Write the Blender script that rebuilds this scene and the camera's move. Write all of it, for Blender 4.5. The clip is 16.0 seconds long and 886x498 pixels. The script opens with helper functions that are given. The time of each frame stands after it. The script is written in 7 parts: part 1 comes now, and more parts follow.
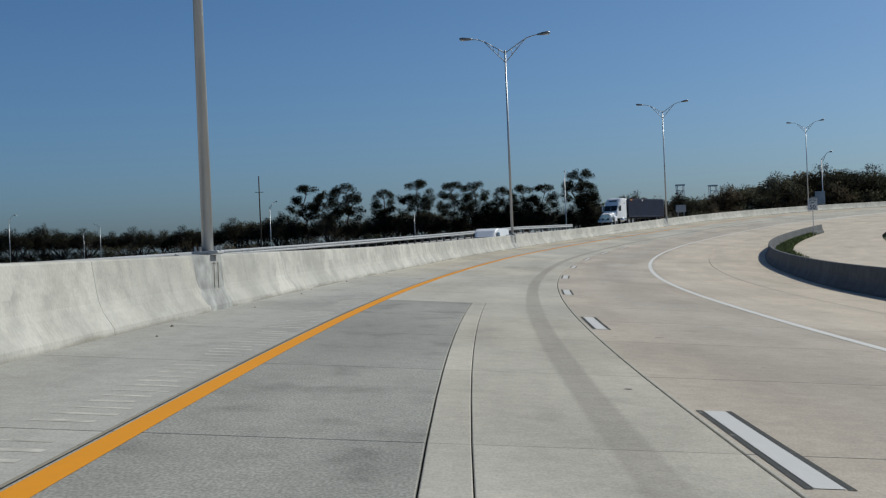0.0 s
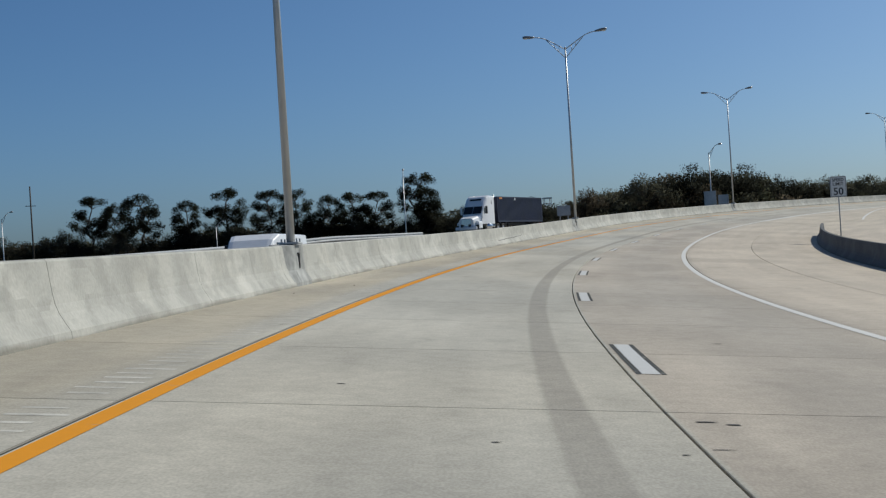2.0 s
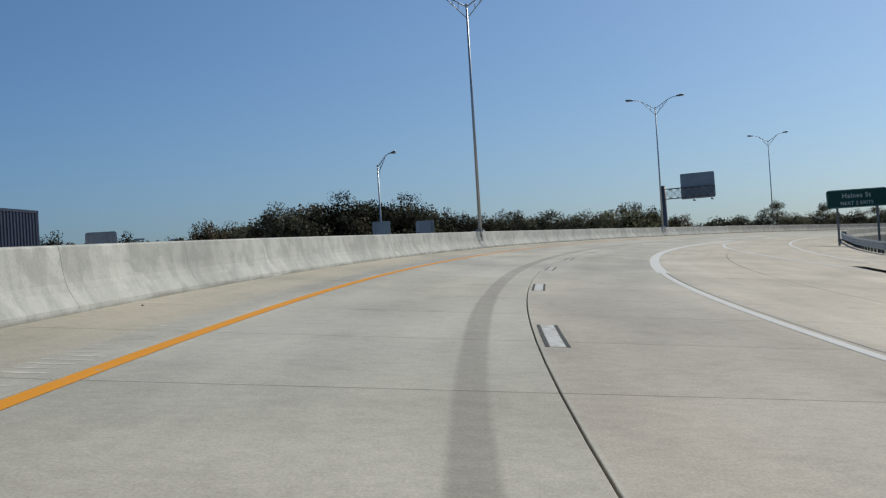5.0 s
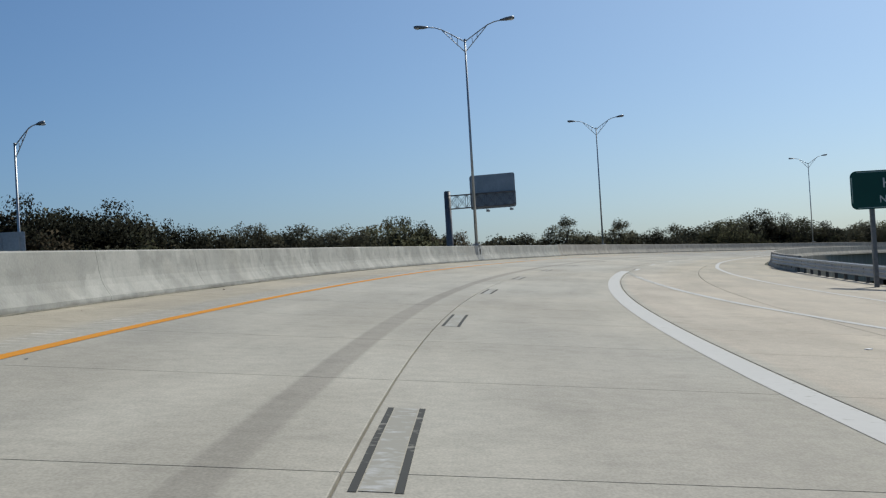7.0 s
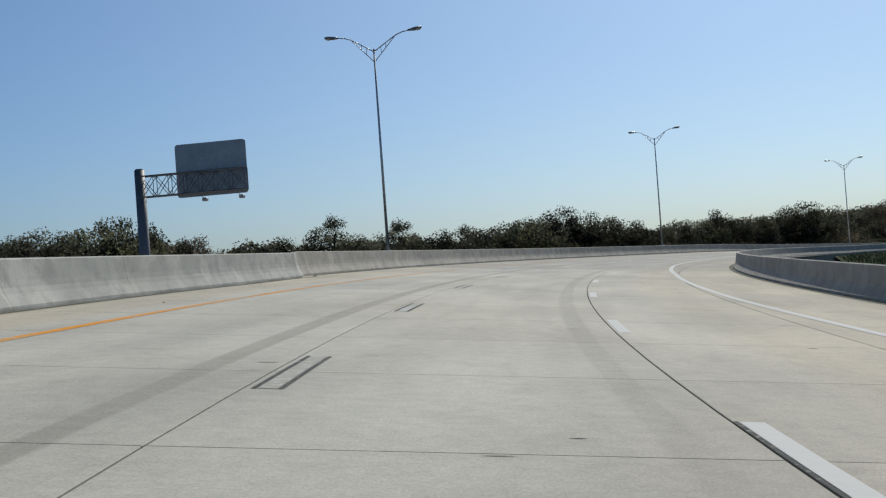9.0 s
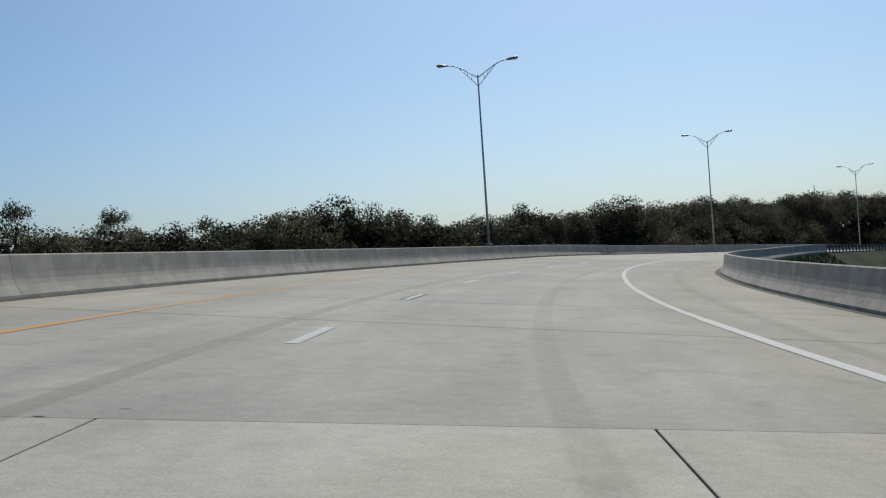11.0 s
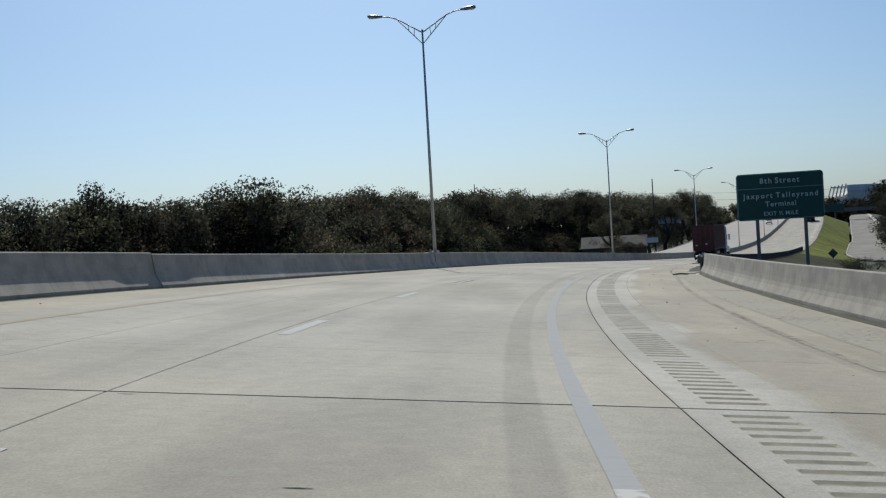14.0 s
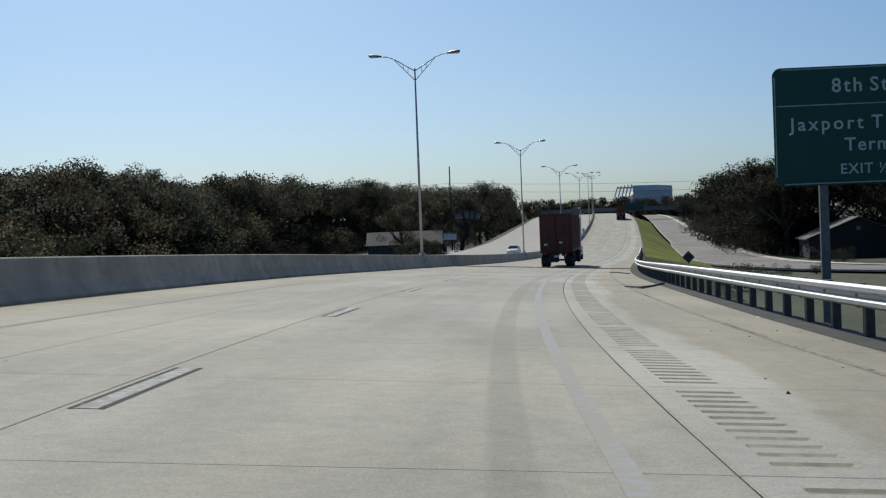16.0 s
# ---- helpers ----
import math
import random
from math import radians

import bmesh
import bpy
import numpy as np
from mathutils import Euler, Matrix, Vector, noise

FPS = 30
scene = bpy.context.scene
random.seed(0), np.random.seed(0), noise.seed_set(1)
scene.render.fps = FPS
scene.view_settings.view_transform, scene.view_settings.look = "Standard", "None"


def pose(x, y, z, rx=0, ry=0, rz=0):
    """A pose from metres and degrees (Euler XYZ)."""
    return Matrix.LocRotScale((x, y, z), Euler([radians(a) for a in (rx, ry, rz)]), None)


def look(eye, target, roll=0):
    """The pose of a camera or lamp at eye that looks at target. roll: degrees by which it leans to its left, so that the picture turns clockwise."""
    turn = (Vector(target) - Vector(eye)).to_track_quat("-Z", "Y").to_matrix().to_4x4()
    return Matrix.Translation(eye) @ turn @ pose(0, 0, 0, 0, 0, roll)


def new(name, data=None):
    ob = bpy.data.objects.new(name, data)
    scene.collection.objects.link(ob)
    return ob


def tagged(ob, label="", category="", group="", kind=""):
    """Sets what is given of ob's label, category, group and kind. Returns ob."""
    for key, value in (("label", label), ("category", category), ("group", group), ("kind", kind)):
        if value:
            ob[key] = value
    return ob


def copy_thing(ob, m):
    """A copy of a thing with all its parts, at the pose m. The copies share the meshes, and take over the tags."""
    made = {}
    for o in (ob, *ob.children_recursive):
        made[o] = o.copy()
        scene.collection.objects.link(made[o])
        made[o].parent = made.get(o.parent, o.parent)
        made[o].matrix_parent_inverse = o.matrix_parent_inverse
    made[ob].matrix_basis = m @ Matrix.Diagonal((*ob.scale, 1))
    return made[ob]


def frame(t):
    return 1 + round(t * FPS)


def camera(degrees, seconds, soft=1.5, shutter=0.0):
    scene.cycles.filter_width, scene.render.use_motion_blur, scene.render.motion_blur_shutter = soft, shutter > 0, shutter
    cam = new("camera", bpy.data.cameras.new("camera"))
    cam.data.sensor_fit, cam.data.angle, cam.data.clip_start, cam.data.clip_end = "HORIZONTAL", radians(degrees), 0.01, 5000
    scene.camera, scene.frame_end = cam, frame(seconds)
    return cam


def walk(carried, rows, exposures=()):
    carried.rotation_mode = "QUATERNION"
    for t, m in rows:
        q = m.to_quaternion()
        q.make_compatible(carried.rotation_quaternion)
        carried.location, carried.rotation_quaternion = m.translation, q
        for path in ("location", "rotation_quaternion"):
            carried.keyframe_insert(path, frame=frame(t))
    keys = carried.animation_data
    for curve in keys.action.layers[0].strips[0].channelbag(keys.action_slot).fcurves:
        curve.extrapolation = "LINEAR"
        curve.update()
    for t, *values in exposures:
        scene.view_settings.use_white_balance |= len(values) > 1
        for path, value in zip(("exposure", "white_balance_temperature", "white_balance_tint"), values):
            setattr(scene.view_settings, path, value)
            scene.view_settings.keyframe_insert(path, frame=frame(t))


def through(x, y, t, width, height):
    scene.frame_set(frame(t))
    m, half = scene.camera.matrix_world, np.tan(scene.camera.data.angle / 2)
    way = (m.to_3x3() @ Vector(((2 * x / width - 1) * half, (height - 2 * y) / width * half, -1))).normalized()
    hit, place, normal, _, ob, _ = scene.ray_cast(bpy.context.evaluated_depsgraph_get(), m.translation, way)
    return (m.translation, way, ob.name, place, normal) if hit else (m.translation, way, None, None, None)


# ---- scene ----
cam = camera(37.26, 16.0, soft=1.25, shutter=0.0)
ROWS = [
    (0.0, -1.46, 12.10, 1.248, 89.82, 2.33, -1.42),
    (0.5, -0.75, 26.23, 1.224, 89.75, 2.77, -2.91),
    (1.0, 0.38, 40.29, 1.220, 89.76, 2.98, -4.59),
    (1.5, 1.96, 54.27, 1.237, 90.15, 3.31, -6.43),
    (2.0, 4.05, 68.18, 1.318, 90.20, 3.53, -8.69),
    (2.5, 6.67, 81.94, 1.458, 90.60, 4.00, -10.95),
    (3.0, 9.83, 95.50, 1.627, 90.75, 3.88, -13.44),
    (3.5, 13.57, 108.88, 1.854, 90.92, 4.00, -15.90),
    (4.0, 17.92, 122.11, 2.127, 91.18, 3.93, -18.71),
    (4.5, 22.94, 135.10, 2.432, 91.06, 3.63, -21.70),
    (5.0, 28.63, 147.80, 2.798, 91.11, 3.52, -24.58),
    (5.5, 34.95, 160.21, 3.210, 91.25, 3.51, -27.37),
    (6.0, 41.84, 172.34, 3.605, 91.42, 3.48, -30.05),
    (6.5, 49.29, 184.22, 3.973, 91.58, 3.35, -32.57),
    (7.0, 57.33, 195.80, 4.321, 91.30, 3.31, -35.12),
    (7.5, 65.97, 207.04, 4.642, 91.22, 3.78, -37.79),
    (8.0, 75.09, 217.83, 4.919, 91.17, 4.00, -40.25),
    (8.5, 84.64, 228.17, 5.177, 91.09, 3.94, -42.62),
    (9.0, 94.55, 238.09, 5.414, 90.96, 4.12, -45.04),
    (9.5, 104.80, 247.56, 5.627, 90.68, 4.12, -47.45),
    (10.0, 115.49, 256.61, 5.823, 90.55, 4.07, -49.84),
    (10.5, 126.57, 265.21, 5.966, 90.46, 3.97, -52.23),
    (11.0, 138.00, 273.34, 6.055, 90.28, 3.83, -54.76),
    (11.5, 149.75, 280.97, 6.124, 90.02, 3.73, -57.47),
    (12.0, 161.82, 288.05, 6.152, 90.07, 3.75, -60.09),
    (12.5, 174.15, 294.57, 6.145, 89.81, 3.76, -62.68),
    (13.0, 186.68, 300.48, 6.120, 89.63, 3.66, -65.25),
    (13.5, 199.39, 305.80, 6.059, 89.45, 3.56, -67.83),
    (14.0, 212.32, 310.52, 5.968, 89.50, 3.29, -70.39),
    (14.5, 225.48, 314.69, 5.848, 89.43, 3.26, -72.93),
    (15.0, 238.87, 318.31, 5.699, 89.05, 3.17, -75.32),
    (15.5, 252.44, 321.38, 5.512, 88.99, 2.57, -77.55),
    (16.0, 266.12, 323.88, 5.295, 88.87, 2.23, -79.77)
]
walk(cam, [(r[0], pose(*r[1:])) for r in ROWS], exposures=[(0.0, 0.0, 6450, 7), (16.0, 0.0, 6450, 7)])

# ---- daylight: clear winter sky, sun ahead and to the right of the road's start ----
SUN_AZ, SUN_EL = 65.6, 41.6
world = bpy.data.worlds.new("sky")
scene.world = world
world.use_nodes = True
_nt = world.node_tree
_sky = _nt.nodes.new("ShaderNodeTexSky")
_sky.sky_type = "NISHITA"
_sky.sun_disc = False
_sky.sun_elevation = radians(SUN_EL)
_sky.sun_rotation = radians(SUN_AZ)
_sky.altitude, _sky.air_density, _sky.dust_density, _sky.ozone_density = 10, 0.65, 1.7, 6.0
_bg = _nt.nodes["Background"]
_bg.inputs["Strength"].default_value = 0.084
_tint = _nt.nodes.new("ShaderNodeMix")
_tint.data_type, _tint.blend_type = "RGBA", "MULTIPLY"
_tint.inputs[0].default_value = 1.0
_tint.inputs[7].default_value = (0.848, 0.968, 0.995, 1)
_nt.links.new(_sky.outputs["Color"], _tint.inputs[6])
_sat = _nt.nodes.new("ShaderNodeHueSaturation")
_sat.inputs["Saturation"].default_value = 1.08
_nt.links.new(_tint.outputs[2], _sat.inputs["Color"])
_nt.links.new(_sat.outputs["Color"], _bg.inputs["Color"])
sun = new("sun", bpy.data.lights.new("sun", "SUN"))
sun.data.energy, sun.data.angle, sun.data.color = 3.5, radians(0.53), (1.0, 0.945, 0.855)
sun.matrix_world = look((math.sin(radians(SUN_AZ)) * 100, math.cos(radians(SUN_AZ)) * 100, math.tan(radians(SUN_EL)) * 100), (0, 0, 0))


# ---- the road's plan: curvature, height and cross slope along its length ----
KAPPA = [0.188, 0.205, 0.222, 0.237, 0.273, 0.308, 0.324, 0.324, 0.312, 0.316, 0.331, 0.338, 0.317, 0.316, 0.323,
         0.312, 0.303, 0.319, 0.333, 0.327, 0.323, 0.326, 0.316, 0.287, 0.256, 0.200, 0.148, 0.114, 0.085, 0.055,
         0.028, 0.008, 0.0, -0.005, -0.017, -0.021, -0.021, -0.021]
RISE = [0.064, -0.035, -0.017, 0.419, 1.226, 2.496, 3.566, 4.388, 4.994, 5.226, 5.202, 4.952, 4.343, 3.481, 2.293,
        1.162, 0.30, -0.10, 0.20]
FAR_RISE = [(733, 0.8), (795, 3.0), (857, 4.9), (919, 6.1), (980, 6.6), (1010, 6.5), (1070, 4.4), (1120, 2.6), (1300, 2.0)]
SLOPE = [7.281, 7.428, 7.806, 8.088, 8.282, 9.060, 9.356, 9.416, 8.599, 7.947, 7.944, 8.223, 5.504, 5.441, 5.248,
         4.6, 3.6, 2.4, 2.0]
S_ALL = np.arange(-90, 1301, 1.0)
_k = np.interp(S_ALL, np.r_[np.arange(-20, 721, 20.0), 840, 900], KAPPA + [-0.021, 0.0]) / 100
_psi = np.concatenate([[0], np.cumsum((_k[1:] + _k[:-1]) / 2)])
_psi -= np.interp(0, S_ALL, _psi)
_x = np.concatenate([[0], np.cumsum((np.sin(_psi[1:]) + np.sin(_psi[:-1])) / 2)])
_y = np.concatenate([[0], np.cumsum((np.cos(_psi[1:]) + np.cos(_psi[:-1])) / 2)])
_x -= np.interp(0, S_ALL, _x)
_y -= np.interp(0, S_ALL, _y)
_z = np.interp(S_ALL, list(np.arange(-20, 701, 40.0)) + [a for a, b in FAR_RISE], RISE + [b for a, b in FAR_RISE])
_z = np.convolve(np.pad(_z, 15, "edge"), np.ones(31) / 31, "valid")
_e = np.interp(S_ALL, np.arange(-20, 701, 40.0), SLOPE) / 100
GROUND = -2.5


def head(s):
    """Heading of the road at s, radians to the right of +y."""
    return float(np.interp(s, S_ALL, _psi))


def at(s, u, dz=0.0):
    """The place on the road's surface s metres along it and u metres to its right."""
    a = np.interp(s, S_ALL, _psi)
    return Vector((float(np.interp(s, S_ALL, _x) + u * np.cos(a)), float(np.interp(s, S_ALL, _y) - u * np.sin(a)),
                   float(np.interp(s, S_ALL, _z) - np.interp(s, S_ALL, _e) * u + dz)))


def line(knots):
    """A sideways offset that varies along the road, from rows of (s, u)."""
    a, b = zip(*knots)
    return lambda s: float(np.interp(s, a, b))


def along(s, u, dz=0.0, turn=0.0):
    """An upright pose on the road that faces down its length."""
    v = at(s, u, dz)
    return pose(v.x, v.y, v.z, 0, 0, -math.degrees(head(s)) + turn)


# ---- materials ----
def material(name, color, rough=0.8, metal=0.0, grain=0.15, scale=(8.0, 0.6), bump=0.0, random_tone=0.0, spec=0.5, island=0.0):
    """A plain surface: base colour varied at two scales, with a fine bump."""
    m = bpy.data.materials.new(name)
    m.use_nodes = True
    nt = m.node_tree
    b = nt.nodes["Principled BSDF"]
    b.inputs["Roughness"].default_value, b.inputs["Metallic"].default_value = rough, metal
    b.inputs["Specular IOR Level"].default_value = spec
    co = nt.nodes.new("ShaderNodeTexCoord")
    total = None
    for k, sc in enumerate(scale):
        n = nt.nodes.new("ShaderNodeTexNoise")
        n.inputs["Scale"].default_value, n.inputs["Detail"].default_value = sc, 4.0
        nt.links.new(co.outputs["Object"], n.inputs["Vector"])
        r = nt.nodes.new("ShaderNodeMapRange")
        r.inputs[1].default_value, r.inputs[2].default_value = 0.3, 0.7
        r.inputs[3].default_value, r.inputs[4].default_value = 1 - grain, 1 + grain
        nt.links.new(n.outputs["Fac"], r.inputs[0])
        if total is None:
            total, first = r.outputs[0], n
        else:
            mu = nt.nodes.new("ShaderNodeMath")
            mu.operation = "MULTIPLY"
            nt.links.new(total, mu.inputs[0])
            nt.links.new(r.outputs[0], mu.inputs[1])
            total = mu.outputs[0]
    for amount, kind in ((random_tone, "object"), (island, "island")):
        if amount:
            if kind == "object":
                src = nt.nodes.new("ShaderNodeObjectInfo").outputs["Random"]
            else:
                src = nt.nodes.new("ShaderNodeNewGeometry").outputs["Random Per Island"]
            r = nt.nodes.new("ShaderNodeMapRange")
            r.inputs[3].default_value, r.inputs[4].default_value = 1 - amount, 1 + amount
            nt.links.new(src, r.inputs[0])
            mu = nt.nodes.new("ShaderNodeMath")
            mu.operation = "MULTIPLY"
            nt.links.new(total, mu.inputs[0])
            nt.links.new(r.outputs[0], mu.inputs[1])
            total = mu.outputs[0]
    sc = nt.nodes.new("ShaderNodeVectorMath")
    sc.operation = "SCALE"
    sc.inputs[0].default_value = color
    nt.links.new(total, sc.inputs["Scale"])
    nt.links.new(sc.outputs[0], b.inputs["Base Color"])
    if bump:
        bp = nt.nodes.new("ShaderNodeBump")
        bp.inputs["Strength"].default_value, bp.inputs["Distance"].default_value = bump, 0.02
        nt.links.new(first.outputs["Fac"], bp.inputs["Height"])
        nt.links.new(bp.outputs[0], b.inputs["Normal"])
    return m


def node(nt, kind, **values):
    n = nt.nodes.new(kind)
    for key, value in values.items():
        n.inputs[int(key[1:])].default_value = value
    return n


def math_node(nt, op, a, b=None, c=None):
    n = nt.nodes.new("ShaderNodeMath")
    n.operation = op
    for i, v in enumerate((a, b, c)):
        if v is None:
            continue
        if isinstance(v, (int, float)):
            n.inputs[i].default_value = v
        else:
            nt.links.new(v, n.inputs[i])
    return n.outputs[0]


def mix(nt, fac, a, b):
    n = nt.nodes.new("ShaderNodeMix")
    n.data_type = "RGBA"
    for i, v in ((0, fac), (6, a), (7, b)):
        if isinstance(v, (int, float, tuple)):
            n.inputs[i].default_value = v
        else:
            nt.links.new(v, n.inputs[i])
    return n.outputs[2]


def pavement_material(name, base, tan, drips=(-0.64, 3.07, 6.6), tone=0.05, stains=0.86, speckle=0.09):
    """Tined concrete: speckle, blotches, tan dust off the wheel tracks and a dark oil band down the lanes.
    The map named road holds metres across and along the road."""
    m = bpy.data.materials.new(name)
    m.use_nodes = True
    nt = m.node_tree
    b = nt.nodes["Principled BSDF"]
    b.inputs["Roughness"].default_value = 0.85
    b.inputs["Specular IOR Level"].default_value = 0.3
    uv = nt.nodes.new("ShaderNodeUVMap")
    uv.uv_map = "road"
    sep = nt.nodes.new("ShaderNodeSeparateXYZ")
    nt.links.new(uv.outputs[0], sep.inputs[0])
    u, s = sep.outputs[0], sep.outputs[1]

    def noise_at(scale, detail, stretch=(1, 1, 1)):
        mp = nt.nodes.new("ShaderNodeMapping")
        mp.inputs["Scale"].default_value = stretch
        nt.links.new(uv.outputs[0], mp.inputs[0])
        n = node(nt, "ShaderNodeTexNoise")
        n.inputs["Scale"].default_value, n.inputs["Detail"].default_value = scale, detail
        nt.links.new(mp.outputs[0], n.inputs["Vector"])
        return n.outputs["Fac"]

    def span(x, lo, hi, a=0.0, z=1.0):
        r = nt.nodes.new("ShaderNodeMapRange")
        r.interpolation_type = "SMOOTHSTEP"
        r.inputs[1].default_value, r.inputs[2].default_value = lo, hi
        r.inputs[3].default_value, r.inputs[4].default_value = a, z
        nt.links.new(x, r.inputs[0])
        return r.outputs[0]

    fine = noise_at(24.0, 3.0, (1.0, 0.6, 1.0))
    speck = noise_at(60.0, 1.5, (1.0, 0.5, 1.0))
    blotch = noise_at(0.45, 4.0, (1.0, 0.35, 1.0))
    streak = noise_at(1.2, 3.0, (1.0, 0.06, 1.0))
    patchy = noise_at(0.12, 3.0, (1.0, 0.5, 1.0))
    info = nt.nodes.new("ShaderNodeObjectInfo")
    col = mix(nt, span(patchy, 0.35, 0.65, 0, 0.7), base, tan)
    edge = math_node(nt, "ADD", math_node(nt, "MULTIPLY", span(u, -3.9, -4.5), span(s, 45, 90)), span(u, 4.3, 5.6))
    edge = math_node(nt, "MULTIPLY", edge, span(blotch, 0.2, 0.7, 0.45, 1.0))
    col = mix(nt, edge, col, (tan[0] * 0.94, tan[1] * 0.91, tan[2] * 0.86, 1))
    # the right lane and shoulder of the first stretch are of a browner, pinkish mix
    brown = math_node(nt, "MULTIPLY", span(u, 0.02, 0.06), span(s, 205, 150))
    brown = math_node(nt, "MULTIPLY", brown, span(patchy, 0.2, 0.7, 0.65, 1.0))
    col = mix(nt, math_node(nt, "MULTIPLY", brown, 0.75), col, (tan[0] * 0.93, tan[1] * 0.865, tan[2] * 0.86, 1))
    track = math_node(nt, "MULTIPLY", span(math_node(nt, "ABSOLUTE", math_node(nt, "SUBTRACT", u, 1.9)), 1.35, 0.5), span(s, 250, 200))
    col = mix(nt, math_node(nt, "MULTIPLY", track, span(streak, 0.3, 0.7, 0.25, 0.55)), col, (base[0] * 0.80, base[1] * 0.765, base[2] * 0.76, 1))
    edge_strip = math_node(nt, "MULTIPLY", span(u, 3.6, 3.8), span(s, 290, 240))
    col = mix(nt, math_node(nt, "MULTIPLY", edge_strip, span(blotch, 0.2, 0.75, 0.9, 0.5)), col, (tan[0] * 1.16, tan[1] * 1.10, tan[2] * 1.09, 1))
    # concrete scoured pale round the cut grooves beyond the bridge
    ragged = math_node(nt, "ADD", u, span(blotch, 0.25, 0.75, 0.32, -0.32))
    halo = math_node(nt, "MULTIPLY", math_node(nt, "MULTIPLY", span(u, 4.22, 4.27), span(ragged, 5.45, 5.2)), span(s, 408, 412))
    col = mix(nt, math_node(nt, "MULTIPLY", halo, 0.8), col, (0.47, 0.452, 0.395, 1))
    wide = math_node(nt, "MULTIPLY_ADD", streak, 0.10, 0.09)
    for d in drips:
        off = math_node(nt, "ABSOLUTE", math_node(nt, "SUBTRACT", u, d))
        off = math_node(nt, "SUBTRACT", off, wide)
        band = math_node(nt, "MULTIPLY", span(off, 0.035, -0.035), span(blotch, 0.25, 0.6, 0.55, 1.0))
        if d > 5:
            band = math_node(nt, "MULTIPLY", band, math_node(nt, "MULTIPLY", span(s, 300, 345, 0, 0.75), span(s, 440, 412)))
        elif d > 0:
            band = math_node(nt, "MULTIPLY", band, span(s, 255, 285, 0, 0.55))
        else:
            band = math_node(nt, "MULTIPLY", band, span(s, 440, 330, 0.25, 1.0))
            band = math_node(nt, "MULTIPLY", band, span(s, 30, 55, 0.8, 1.0))
        col = mix(nt, math_node(nt, "MULTIPLY", band, 0.55), col, (0.185, 0.168, 0.14, 1))
    tone_v = math_node(nt, "MULTIPLY", span(fine, 0.25, 0.75, 0.94, 1.06), span(blotch, 0.3, 0.72, 0.86, 1.09))
    tone_v = math_node(nt, "MULTIPLY", tone_v, span(streak, 0.3, 0.7, 0.94, 1.06))
    tone_v = math_node(nt, "MULTIPLY", tone_v, span(s, 280, 420, 1.07, 0.975))
    tone_v = math_node(nt, "MULTIPLY", tone_v, span(noise_at(1.7, 5.0, (1.0, 0.6, 1.0)), 0.50, 0.80, 1.0, stains))
    tone_v = math_node(nt, "MULTIPLY", tone_v, span(noise_at(5.5, 4.0, (1.0, 0.8, 1.0)), 0.3, 0.7, 0.94, 1.05))
    tone_v = math_node(nt, "MULTIPLY", tone_v, span(noise_at(0.21, 2.0, (1.6, 0.5, 1.0)), 0.57, 0.68, 1.0, 0.90))
    tone_v = math_node(nt, "MULTIPLY", tone_v, span(speck, 0.3, 0.7, 1 - speckle, 1 + speckle))
    r = nt.nodes.new("ShaderNodeMapRange")
    r.inputs[3].default_value, r.inputs[4].default_value = 1 - tone, 1 + tone
    nt.links.new(info.outputs["Random"], r.inputs[0])
    tone_v = math_node(nt, "MULTIPLY", tone_v, r.outputs[0])
    sc = nt.nodes.new("ShaderNodeVectorMath")
    sc.operation = "SCALE"
    nt.links.new(col, sc.inputs[0])
    nt.links.new(tone_v, sc.inputs["Scale"])
    nt.links.new(sc.outputs[0], b.inputs["Base Color"])
    bp = nt.nodes.new("ShaderNodeBump")
    bp.inputs["Strength"].default_value, bp.inputs["Distance"].default_value = 0.08, 0.004
    nt.links.new(fine, bp.inputs["Height"])
    nt.links.new(bp.outputs[0], b.inputs["Normal"])
    return m


